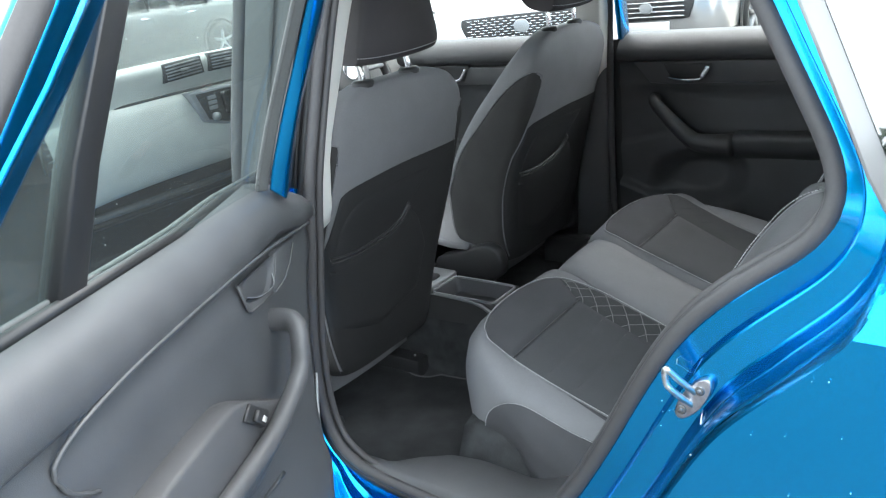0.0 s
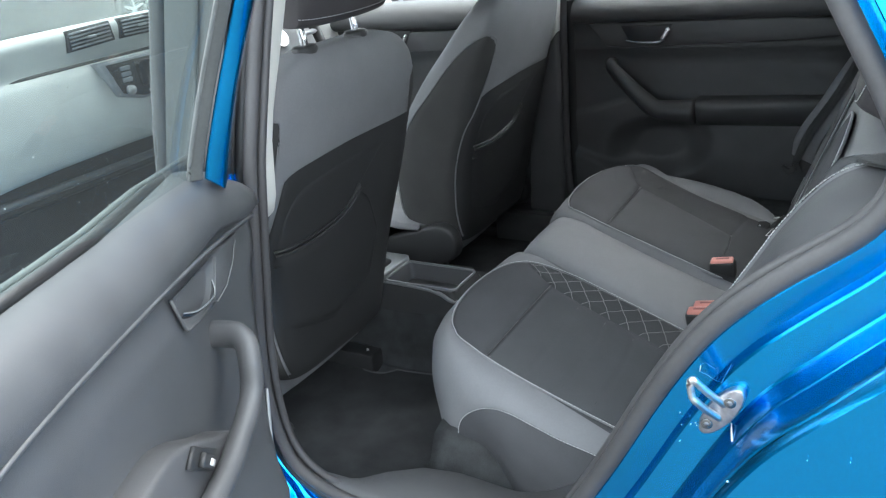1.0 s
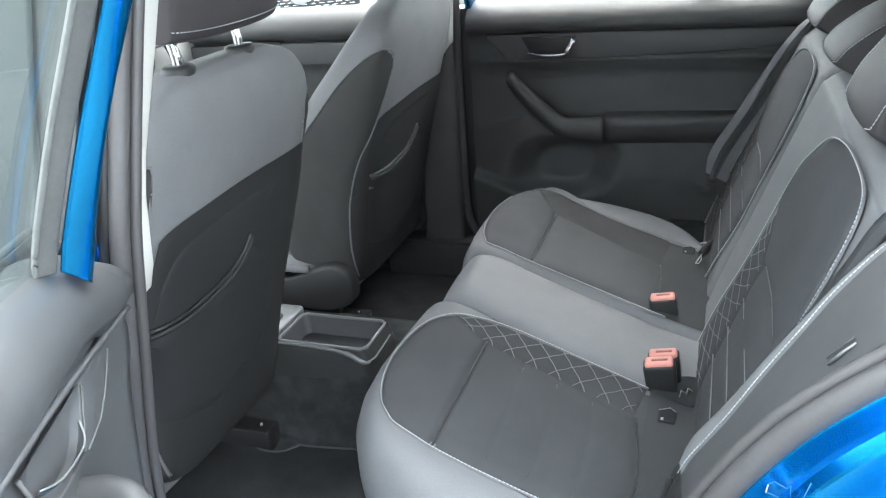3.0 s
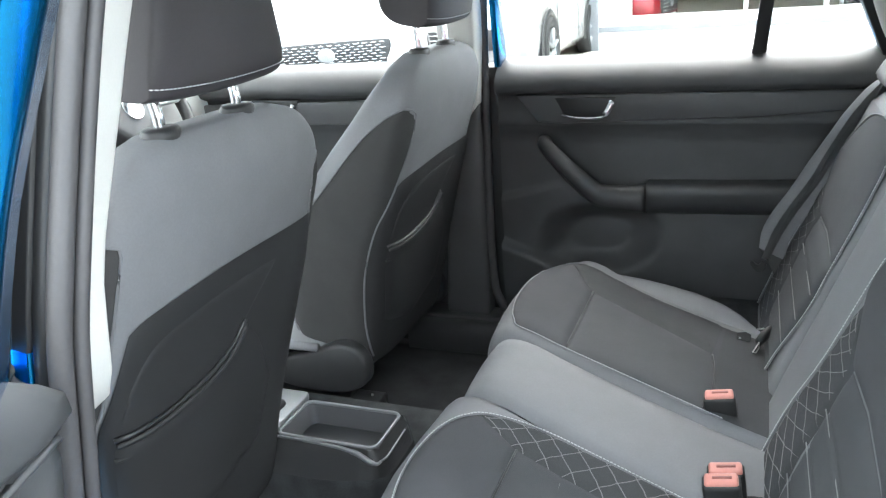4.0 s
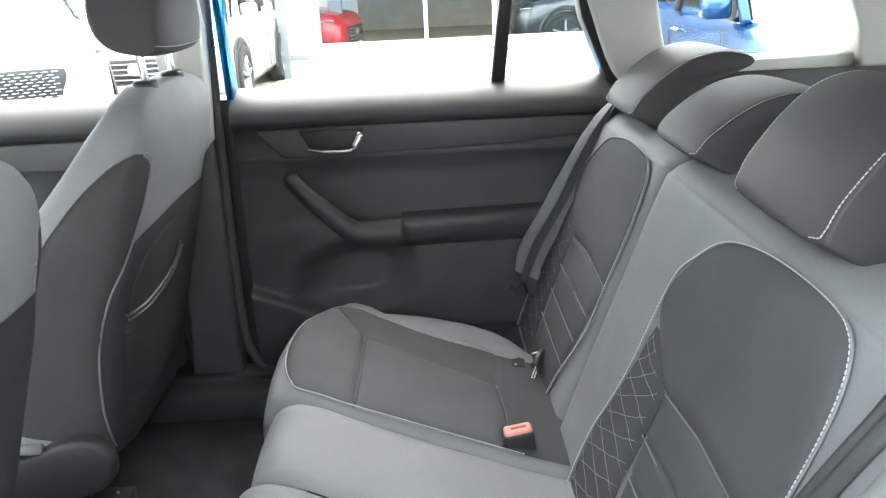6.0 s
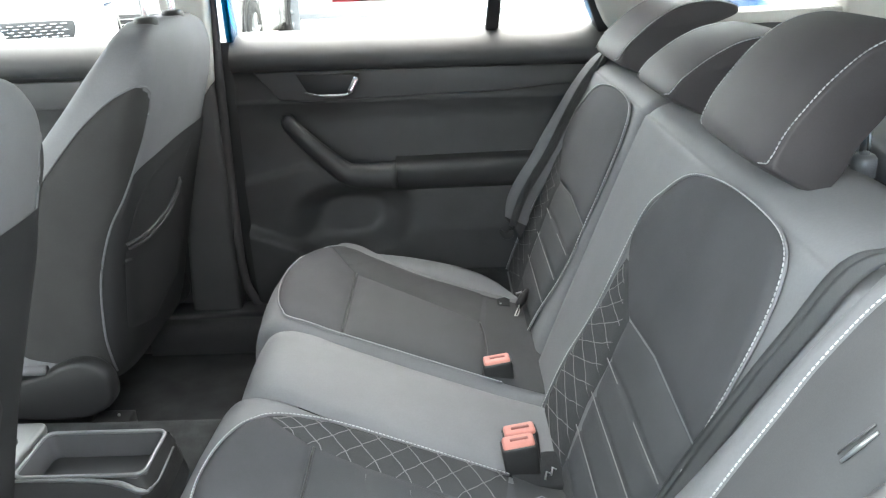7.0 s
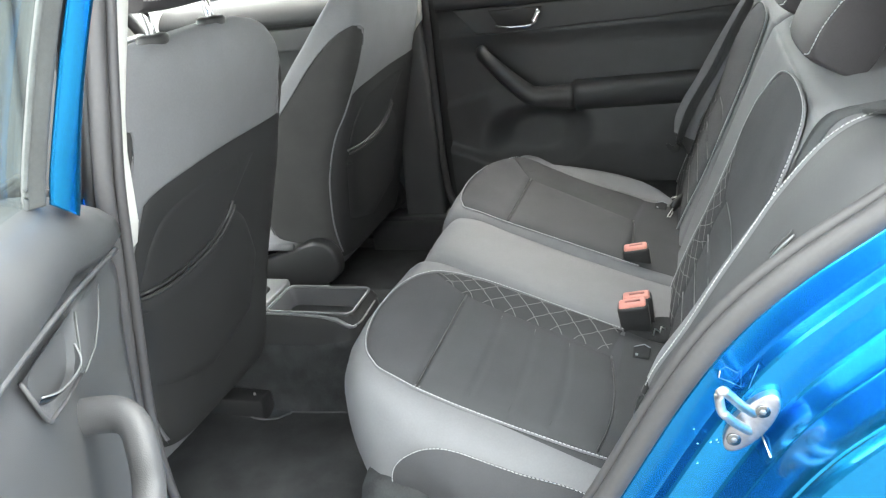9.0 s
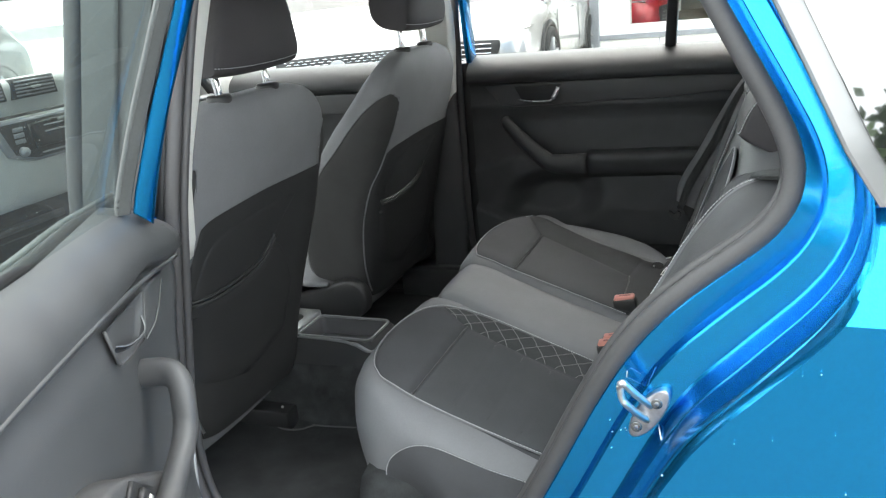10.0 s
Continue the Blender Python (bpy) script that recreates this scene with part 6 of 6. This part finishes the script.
# ---- dashboard ----
dash = thing("dashboard", (-1.25, -0.04, 0.5), "grey soft dashboard with black vents and a dark radio screen", "dashboard")
dprof = spline([(-1.60, 0.99), (-1.40, 1.075), (-1.25, 1.125), (-1.17, 1.138), (-1.142, 1.125), (-1.145, 1.09), (-1.152, 1.052), (-1.140, 1.046), (-1.128, 1.02), (-1.118, 0.95), (-1.120, 0.90), (-1.128, 0.855), (-1.150, 0.835), (-1.22, 0.825)], 5)
part("dash_body", grid([[(x + 0.05 * abs(u) ** 4, -0.04 + 0.665 * u, z - 0.01 * abs(u) ** 3) for x, z in dprof] for u in np.linspace(-1, 1, 25)]), DASH, dash)
part("trim_line", tube([(-1.146, -0.68, 1.045), (-1.148, -0.3, 1.049), (-1.148, 0.25, 1.049), (-1.146, 0.6, 1.045)], 0.006, 6), BLACK, dash, "dark trim line")
part("glovebox_line", tube([(-1.130, -0.62, 0.90), (-1.128, -0.3, 0.898), (-1.128, -0.2, 0.898)], 0.004, 6), BLACK, dash)
part("lower_trim", grid([[(x, y, z) for y in np.linspace(-0.68, 0.6, 8)] for x, z in spline([(-1.16, 0.832), (-1.17, 0.80), (-1.165, 0.775), (-1.18, 0.755), (-1.25, 0.745), (-1.32, 0.60), (-1.36, 0.42)], 4)]), SIDEPLASTIC, dash, "dark lower dashboard")
part("knee_edge", tube([(-1.160, -0.66, 0.790), (-1.158, -0.3, 0.788), (-1.158, -0.1, 0.790)], 0.010, 8), PLASTIC, dash, "padded lower edge")


def vent(yc, zc, w, h, tilt):
    v = part("air_vent", slab([(yc - w, zc - h - tilt), (yc + w, zc - h + tilt), (yc + w * 0.92, zc + h + tilt), (yc - w * 0.92, zc + h - tilt)], -1.158, -1.136, lambda u, q, d: (d, u, q), 0.003), BLACK, dash, "air vent with dark slats")
    part("vent_hollow", slab([(yc - w * 0.9, zc - h * 0.85 - tilt), (yc + w * 0.9, zc - h * 0.85 + tilt), (yc + w * 0.84, zc + h * 0.85 + tilt), (yc - w * 0.84, zc + h * 0.85 - tilt)], -1.15, -1.1345, lambda u, q, d: (d, u, q)), BLACK, v)
    for i in range(5):
        z = zc + h * (-0.68 + 0.34 * i)
        part("slat", tube([(-1.134, yc - w * 0.84, z - tilt), (-1.134, yc + w * 0.84, z + tilt)], 0.0020, 5), GREYFRAME, v)
    part("vent_tab", box(-1.132, -1.126, yc - 0.012, yc + 0.012, zc - 0.003, zc + 0.003, 0.001), SILVER, v)
    return v


vent(-0.258, 1.110, 0.068, 0.024, 0.003)
vent(-0.106, 1.113, 0.068, 0.024, 0.0)
vent(-0.645, 0.985, 0.05, 0.048, 0.004)
vent(0.555, 0.985, 0.05, 0.048, -0.004)
RY, RZ = -0.045, 0.016
rad = part("radio", slab([(-0.235, 1.030), (-0.200, 0.945), (-0.13, 0.925), (0.03, 0.925), (0.09, 0.945), (0.12, 1.030)], -1.15, -1.108, lambda u, q, d: (d, u + RY, q + RZ), 0.006), GREYFRAME, dash, "radio unit with a dark screen")
part("radio_face", slab([(-0.215, 1.024), (-0.185, 0.95), (-0.125, 0.932), (0.025, 0.932), (0.075, 0.95), (0.10, 1.024)], -1.12, -1.1065, lambda u, q, d: (d, u + RY, q + RZ), 0.002), BLACK, rad)
part("screen", slab([(-0.135, 1.018), (-0.125, 0.955), (0.02, 0.955), (0.03, 1.018)], -1.11, -1.1045, lambda u, q, d: (d, u + RY, q + RZ), 0.001), SCREEN, rad, "dark display")
for i, z in enumerate((1.005, 0.99)):
    part("display_bar", box(-1.1043, -1.1038, -0.09 + RY, -0.03 + 0.015 * i + RY, z + RZ - 0.0016, z + RZ + 0.0016), SILVER, rad)
for y in (-0.165 + RY, 0.055 + RY):
    part("knob", tube([(-1.108, y, 0.955 + RZ), (-1.094, y, 0.955 + RZ)], 0.011, 14), SILVER, rad, "silver knob")
    for i in range(3):
        part("button", box(-1.108, -1.103, y - 0.014, y + 0.014, 0.975 + RZ + 0.014 * i, 0.985 + RZ + 0.014 * i, 0.001), GREYFRAME, rad)
part("disc_slot", box(-1.108, -1.1045, -0.11 + RY, 0.01 + RY, 0.940 + RZ, 0.944 + RZ), SILVER, rad)
wheel = thing("steering_wheel", (-1.05, 0.37, 0.98), "black steering wheel with a round silver emblem", "steering wheel")
WT = pose(-1.068, 0.301, 0.993, 0, 62, 0)
part("wheel_rim", tube([WT @ Vector((0.185 * math.cos(a), 0.185 * math.sin(a), 0)) for a in np.linspace(0, 2 * math.pi, 40, endpoint=False)], 0.016, 10, True), BLACK, wheel)
part("hub", slab([(0.085 * math.cos(a), 0.095 * math.sin(a)) for a in np.linspace(0, 2 * math.pi, 24, endpoint=False)], -0.04, 0.02, lambda u, v, d: WT @ Vector((u, v, d)), 0.015, 3), PLASTIC, wheel)
for a in (0, 90, 180, 270):
    part("spoke", tube([WT @ Vector((0.06 * math.cos(radians(a)), 0.06 * math.sin(radians(a)), 0)), WT @ Vector((0.18 * math.cos(radians(a)), 0.18 * math.sin(radians(a)), 0))], 0.014, 8, flat=0.6), SILVER if a != 180 else BLACK, wheel)
part("emblem", slab([(0.03 * math.cos(a), 0.03 * math.sin(a)) for a in np.linspace(0, 2 * math.pi, 24, endpoint=False)], 0.018, 0.024, lambda u, v, d: WT @ Vector((u, v, d)), 0.002), CHROME, wheel, "round silver emblem")
part("column", tube([WT @ Vector((0, 0, -0.02)), WT @ Vector((0, 0, -0.2))], 0.045, 12), BLACK, wheel)


def wheel_parts(parent, M, x, y, side, r=0.33):
    """One road wheel: tyre, rim and five spokes."""
    def put(bm):
        bmesh.ops.transform(bm, matrix=M, verts=bm.verts)
        return bm
    ring = [(r, 0.085), (r, -0.085), (r * 0.72, -0.09), (r * 0.66, -0.07), (r * 0.66, 0.07), (r * 0.72, 0.09)]
    ty = part("tyre", put(grid([[(x + a * math.cos(t), y + b, r + a * math.sin(t)) for a, b in ring] for t in np.linspace(0, 2 * math.pi, 28, endpoint=False)], closed_u=True, closed_v=True)), TYRE, parent, "black tyre")
    part("rim", put(grid([[(x + a * math.cos(t), y + side * b, r + a * math.sin(t)) for a, b in ((r * 0.68, 0.085), (r * 0.64, 0.09), (r * 0.60, 0.075), (r * 0.6, 0.02), (0.02, 0.02))] for t in np.linspace(0, 2 * math.pi, 28, endpoint=False)], closed_u=True)), GREYCAR, ty, "alloy rim")
    for i in range(5):
        a = 2 * math.pi * i / 5 + 0.3
        part("spoke", put(tube([(x, y + side * 0.07, r), (x + r * 0.64 * math.cos(a), y + side * 0.08, r + r * 0.64 * math.sin(a))], [0.04, 0.025], 6, flat=0.6)), SILVER, ty, "silver spoke")


# ---- outer body, closed all round ----
for s in (-1, 1):
    side = lambda x: -0.04 + s * (0.815 - 0.11 * max(0.0, (-1.9 - x) / 0.6) ** 2)
    part("front_wing", grid([[(x, side(x) - s * 0.05 * max(0.0, (z - 0.80) / 0.13) ** 2, z) for x in np.linspace(-2.48, -1.36, 14)] for z in np.linspace(0.42, 0.93, 9)]), BLUE, car, "blue front wing")
    part("wing_skirt", box(-1.52, -1.36, -0.04 + s * 0.80 - 0.012, -0.04 + s * 0.80 + 0.012, 0.24, 0.44, 0.004), BLUE, car)
    part("sill_skirt", box(-1.36, 0.45, -0.04 + s * 0.79 - 0.015, -0.04 + s * 0.79 + 0.015, 0.20, 0.36 if s > 0 else 0.40, 0.006), BLUE, car, "blue outer sill")
    part("headlight", slab(spline([(-2.47, 0.66), (-2.30, 0.70), (-2.16, 0.78), (-2.20, 0.80), (-2.36, 0.76)], 3, True), side(-2.3) - s * 0.03, side(-2.3) + s * 0.004, lambda u, v, d: (u, d, v), 0.004), CHROME, car, "clear headlight")
    for x in (-1.86, 0.98):
        wheel_parts(car, Matrix.Identity(4), x, -0.04 + s * 0.70, s, 0.31)
part("front_bumper", grid([[(x - 0.16 * (1 - abs(u) ** 2.5), -0.04 + 0.70 * u, z) for u in np.linspace(-1, 1, 15)] for x, z in spline([(-2.40, 0.24), (-2.47, 0.34), (-2.50, 0.48), (-2.47, 0.62), (-2.42, 0.72), (-2.36, 0.80)], 3)]), BLUE, car, "blue front bumper")
part("front_grille", slab(spline([(-0.36, 0.58), (-0.30, 0.50), (0.22, 0.50), (0.28, 0.58), (0.26, 0.68), (-0.34, 0.68)], 2, True), -2.60, -2.655, lambda u, v, d: (d, u, v), 0.006), BLACK, car, "black front grille")
part("far_quarter_panel", grid([[(x, 0.775 - 0.05 * max(0.0, (x - 1.4) / 0.35) ** 2 - 0.4 * max(0.0, z - 0.953), z) for x in np.linspace(0.55, 1.80, 10)] for z in np.linspace(0.40, 1.04, 9)]), BLUE, car, "blue far quarter panel")
part("tailgate_skin", grid([[(x - 0.03 * abs(u) ** 3, -0.04 + 0.79 * u, z) for u in np.linspace(-1, 1, 11)] for x, z in spline([(1.85, 0.42), (1.88, 0.55), (1.86, 0.75), (1.82, 0.95), (1.76, 1.03)], 3)]), BLUE, car, "blue tailgate")
part("rear_bumper", box(1.72, 1.93, -0.83, 0.75, 0.24, 0.50, 0.06, 3), BLUE, car, "blue rear bumper")
part("underbody", box(-2.35, 1.75, -0.70, 0.62, 0.20, 0.275, 0.01), BLACK, car, "dark underbody")

# ---- outside ----
def flat_sheet(name, x0, x1, y0, y1, z, mat, label, n=4):
    bm = grid([[(x, y, z) for y in np.linspace(y0, y1, n)] for x in np.linspace(x0, x1, n)])
    return tagged(link(name, bm, mat), label, name, kind="structure")


flat_sheet("ground", -600, 600, -600, 600, 0.0, ASPHALT, "pale grey asphalt car park", 9)
flat_sheet("pavement", -1.9, 14, 7.6, 10.0, 0.03, PAVING, "pale paving in front of the showroom")
kerb = link("kerb", box(-1.95, 14, 7.48, 7.6, 0.0, 0.035, 0.01), PAVING)
tagged(kerb, "low pale concrete kerb", "kerb", kind="structure")
flat_sheet("forecourt", -60, -1.9, 9.0, 60, 0.012, PAVING, "pale paved forecourt")

WY = 10.0
bld = thing("showroom", (4, WY, 0), "white clad car showroom with large windows over a grey sill band", "building")
part("plinth", box(-1.75, 14, WY, WY + 0.25, 0.0, 0.27), WALLWHITE, bld, "white panels under the sill", False)
for x in (-0.9, 0.9, 2.7, 4.5, 6.3):
    part("panel_joint", box(x, x + 0.012, WY - 0.003, WY, 0.03, 0.26), GREYFRAME, bld)
part("sill_band", box(-1.80, 14, WY - 0.04, WY + 0.22, 0.27, 0.34, 0.005), GREYFRAME, bld, "grey metal sill band", False)
part("window_base", box(-1.75, 14, WY + 0.02, WY + 0.2, 0.34, 0.46), WALLWHITE, bld, "white window base", False)
part("corner_column", box(-1.85, -1.72, WY - 0.06, WY + 0.25, 0.0, 3.6, 0.01), GREYFRAME, bld, "grey corner column", False)
part("corner_panel", box(-1.72, -1.30, WY, WY + 0.2, 0.34, 3.6), WALLWHITE, bld, "white corner panel", False)
for x in (0.12, 1.05, 3.0, 4.95, 6.9, 8.8):
    part("mullion", box(x, x + 0.05, WY - 0.02, WY + 0.12, 0.46, 3.2, 0.004), WALLWHITE, bld, "white window mullion", False)
part("window_pane", box(-1.30, 14, WY + 0.05, WY + 0.06, 0.46, 3.2), GLASS, bld, "large showroom window", False).visible_shadow = False
part("fascia", box(-1.85, 14, WY - 0.08, WY + 0.4, 3.2, 4.2, 0.02), WALLWHITE, bld, "white fascia", False)
part("side_wall", box(-1.72, -1.5, WY + 0.2, WY + 12, 0.0, 4.0), WALLWHITE, bld, "", False)
part("back_wall", box(-1.72, 14, WY + 9, WY + 9.2, 0.0, 4.0), ROOMDARK, bld, "beige back wall", False)
part("showroom_floor", box(-1.5, 14, WY + 0.2, WY + 9, 0.02, 0.10), ROOMDARK, bld, "beige showroom floor", False)
part("roof_slab", box(-1.85, 14, WY + 0.2, WY + 9.2, 3.6, 4.0), WALLWHITE, bld, "", False)
part("reveal", box(-1.30, -1.1, WY + 1.2, WY + 1.4, 0.1, 3.2), GREYFRAME, bld, "dark inner column", False)


def parked_car(at, turn, paint, label, length=4.3, width=1.8, height=1.5, belt=0.95, dark_grille=True, nose=0.0, mesh=False):
    """A parked car, its nose along -x of its own axes; at: the middle of its nose on the ground."""
    c = thing("parked_car", (at[0], at[1], 0), label, "car", "parked cars")
    M = pose(at[0], at[1], 0, 0, 0, turn)
    w, L, H = width / 2, length, height

    def put(bm):
        bmesh.ops.transform(bm, matrix=M, verts=bm.verts)
        return bm
    st = [(0.0, 0.62, 0.34, 0.62 + nose), (0.05, 0.80, 0.24, 0.72 + nose), (0.16, 0.92, 0.20, 0.80 + nose), (0.40, 0.98, 0.19, belt - 0.08), (0.8, 1.0, 0.19, belt - 0.02), (1.15, 1.0, 0.19, belt + 0.02), (2.2, 1.0, 0.19, belt + 0.03), (3.2, 1.0, 0.19, belt + 0.05),
          (L - 0.5, 0.98, 0.20, belt + 0.05), (L - 0.12, 0.93, 0.24, belt + 0.02), (L, 0.80, 0.34, belt - 0.1)]
    rows = []
    for x, k, zl, zt in spline(st, 4):
        row = []
        for u, v in ((-0.9, 0.0), (-1.0, 0.12), (-1.0, 0.45), (-0.985, 0.75), (-0.93, 0.93), (-0.80, 1.0), (-0.4, 1.045), (0, 1.055), (0.4, 1.045), (0.80, 1.0), (0.93, 0.93), (0.985, 0.75), (1.0, 0.45), (1.0, 0.12), (0.9, 0.0)):
            row.append((x, w * k * u, zl + (zt - zl) * v))
        rows.append(row)
    body = part("body", put(grid(rows, closed_v=True, caps=True)), paint, c, "painted body shell")
    gh = [(1.02, 0.82, belt), (1.35, 0.80, belt + 0.27), (1.75, 0.74, H - 0.06), (2.3, 0.72, H), (3.2, 0.72, H - 0.02), (L - 0.45, 0.70, H - 0.10), (L - 0.10, 0.74, belt + 0.05)]
    rows = [[(x, w * k * u + (0), belt - 0.05 + (zt - belt + 0.05) * v) for u, v in ((-1.14, 0.0), (-1.08, 0.45), (-1.0, 0.85), (-0.85, 0.98), (0, 1.0), (0.85, 0.98), (1.0, 0.85), (1.08, 0.45), (1.14, 0.0))] for x, k, zt in spline(gh, 4)]
    part("greenhouse", put(grid(rows)), SCREEN, c, "dark tinted windows")
    rows = [[(x, w * 0.73 * u, z + 0.012 - 0.03 * abs(u) ** 4) for u in np.linspace(-1, 1, 9)] for x, z in ((1.72, H - 0.06), (2.3, H), (3.2, H - 0.02), (L - 0.45, H - 0.10))]
    part("roof", put(grid(rows)), paint, c, "painted roof")
    for s in (-1, 1):
        part("screen_pillar", put(tube([(1.0, s * w * 0.92, belt - 0.02), (1.35, s * w * 0.85, belt + 0.27), (1.75, s * w * 0.74, H - 0.03)], 0.035, 8)), paint, c)
        part("door_pillar", put(tube([(2.35, s * w * 0.93, belt), (2.4, s * w * 0.74, H - 0.02)], 0.03, 6)), BLACK, c)
        part("rear_pillar", put(tube([(3.55, s * w * 0.93, belt), (3.4, s * w * 0.73, H - 0.03)], 0.06, 6)), paint, c)
        part("headlight", put(slab(spline([(0.56, 0.60), (0.72, 0.63), (0.90, 0.70), (0.93, 0.735), (0.80, 0.72), (0.60, 0.66)], 3, True), 0.0, 0.22, lambda u, v, d: (d + 0.25 * max(0, u - 0.5) * 1.6 - 0.01, s * w * u, v + nose), 0.006)), CHROME, c, "clear headlight")
        part("mirror", put(box(1.18, 1.32, s * w * 1.04 - 0.09, s * w * 1.04 + 0.09, belt, belt + 0.13, 0.03)), paint, c, "door mirror")
        part("door_line", put(tube([(1.25, s * w * 1.002, 0.3), (1.22, s * w * 0.995, belt - 0.1)], 0.005, 4)), BLACK, c)
        part("door_line", put(tube([(2.38, s * w * 1.002, 0.3), (2.36, s * w * 0.995, belt - 0.08)], 0.005, 4)), BLACK, c)
        part("door_handle", put(tube([(2.12, s * w * 1.0, belt - 0.12), (2.30, s * w * 1.0, belt - 0.115)], 0.014, 6)), CHROME, c)
        part("door_handle", put(tube([(3.05, s * w * 1.0, belt - 0.11), (3.23, s * w * 1.0, belt - 0.105)], 0.014, 6)), CHROME, c)
        for x in (0.82, L - 0.82):
            arch = part("wheel_arch", put(grid([[(x + r * math.cos(t), s * (w + o), 0.33 + r * math.sin(t)) for r, o in ((0.42, 0.0), (0.40, 0.018), (0.36, 0.014), (0.355, -0.15))] for t in np.linspace(-0.25, math.pi + 0.25, 18)])), BLACK if dark_grille else paint, c, "wheel arch lip")
            wheel_parts(c, M, x, s * (w - 0.055), s)
    gr = part("grille", put(slab(spline([(-0.54, 0.60), (-0.50, 0.46), (-0.40, 0.40), (0.40, 0.40), (0.50, 0.46), (0.54, 0.60), (0.4, 0.625), (-0.4, 0.625)], 3, True), -0.02, 0.08, lambda u, v, d: (d + 0.02 * u * u, w * 1.1 * u, v + nose), 0.008)), BLACK, c, "black grille with bright bars")
    for i in range(9 if mesh else 4):
        z = (0.418 + 0.0225 * i if mesh else 0.43 + 0.05 * i) + nose
        if not mesh:
            part("grille_bar", put(box(-0.035, -0.018, -w * 0.48, w * 0.48, z, z + 0.01)), CHROME, gr)
            continue
        for j in range(14):
            y = -0.465 + 0.0715 * j + (0.0357 if i % 2 else 0)
            if abs(y) < 0.48:
                part("grille_bar", put(box(-0.035, -0.018, w * 1.1 * (y - 0.022), w * 1.1 * (y + 0.022), z, z + 0.006)), CHROME, gr)
    part("badge", put(slab(spline([(-0.07, 0.50), (-0.03, 0.47), (0.04, 0.48), (0.07, 0.52), (0.05, 0.57), (-0.02, 0.58), (-0.06, 0.55)], 3, True), -0.05, -0.02, lambda u, v, d: (d, u, v + nose), 0.004)), SILVER, gr, "plain silver badge")
    part("number_plate", put(box(-0.045, -0.03, -0.26, 0.26, 0.27 + nose * 0.5, 0.38 + nose * 0.5, 0.003)), WALLWHITE, c, "blank white plate")
    part("bumper_lip", put(tube([(0.10, -w * 0.85, 0.22), (-0.02, -w * 0.4, 0.22), (-0.03, 0, 0.22), (-0.02, w * 0.4, 0.22), (0.10, w * 0.85, 0.22)], 0.035, 8)), BLACK, c)
    return c


parked_car((-3.05, 4.78), 118, WHITEPAINT, "white parked car with a black mesh grille", 4.0, 1.84, 1.62, 1.06, nose=0.12, mesh=True)
parked_car((-2.72, 6.9), 90, SILVERPAINT, "silver parked car beside the showroom corner", 3.95, 1.74, 1.5, 0.95)
parked_car((2.9, 2.9), 90, DEEPBLUE, "dark blue parked car facing the row", 4.1, 1.75, 1.45, 0.92)
parked_car((-12.0, 4.2), 0 + 90, GREYCAR, "dark grey parked car across the car park", 4.5, 1.85, 1.6, 1.0)
parked_car((1.5, 12.6), 0, GREYCAR, "dark grey car on show behind the showroom window", 4.2, 1.8, 1.5, 0.95)
parked_car((-0.95, 11.5), 172, REDPAINT, "red car on show near the showroom window", 2.9, 1.75, 1.5, 0.92)
parked_car((6.6, 12.2), 10, BLUE, "blue car on show behind the showroom window", 4.0, 1.75, 1.5, 0.92)


# ---- behind the camera: more parked cars and a row of trees ----
parked_car((-3.4, -8.6), -90, GREYCAR, "dark grey parked car across the lane", 4.3, 1.78, 1.5, 0.95)
parked_car((-0.4, -8.4), -90, SILVERPAINT, "silver parked car across the lane", 4.3, 1.78, 1.5, 0.95)
parked_car((2.5, -8.7), -90, REDPAINT, "red parked car across the lane", 4.3, 1.78, 1.5, 0.95)
parked_car((5.4, -8.5), -90, GREYCAR, "dark grey parked car across the lane", 4.3, 1.78, 1.5, 0.95)


def tree(at, height, seed):
    rng = random.Random(seed)
    t = thing("tree", (at[0], at[1], 0), "leafy green tree behind the parked cars", "tree", "trees")
    bm = tube([(at[0], at[1], 0), (at[0] + 0.05, at[1], height * 0.25), (at[0] - 0.05, at[1] + 0.1, height * 0.5), (at[0], at[1], height * 0.85)], [0.20, 0.16, 0.11, 0.03], 9)
    tips = []
    for i in range(26):
        a, z = rng.random() * 6.28, height * (0.28 + 0.5 * rng.random())
        r = height * (0.20 + 0.14 * rng.random()) * (1.25 - z / height)
        tip = (at[0] + r * math.cos(a), at[1] + r * math.sin(a), z + 0.5 * r)
        tube([(at[0], at[1], z), ((at[0] * 1.0 + tip[0]) / 2, (at[1] + tip[1]) / 2, z + 0.15 * r), tip], [0.06, 0.04, 0.012], 6, bm=bm)
        tips.append((tip, r))
    part("trunk", bm, BARK, t)
    verts, faces = [], []
    for tip, r in tips:
        for _ in range(170):
            p = Vector([rng.gauss(0, 0.40) * max(0.6, r) for _ in range(3)]) + Vector(tip)
            u = Vector([rng.gauss(0, 1) for _ in range(3)]).normalized() * 0.20
            v = u.orthogonal().normalized() * 0.11
            k = len(verts)
            verts += [p - u, p + v, p + u, p - v]
            faces.append((k, k + 1, k + 2, k + 3))
    me = bpy.data.meshes.new("crown")
    me.from_pydata(verts, [], faces)
    me.materials.append(LEAF)
    ob = new("crown", me)
    ob.parent = t
    ob.matrix_parent_inverse = t.matrix_world.inverted()
    ob["kind"] = "stuff"
    return t


for i, (x, y, h) in enumerate(((-9.0, -20.0, 7.5), (-2.0, -21.0, 7.0), (4.5, -20.5, 8.5), (10.5, -19.5, 9.5))):
    tree((x, y), h, i)
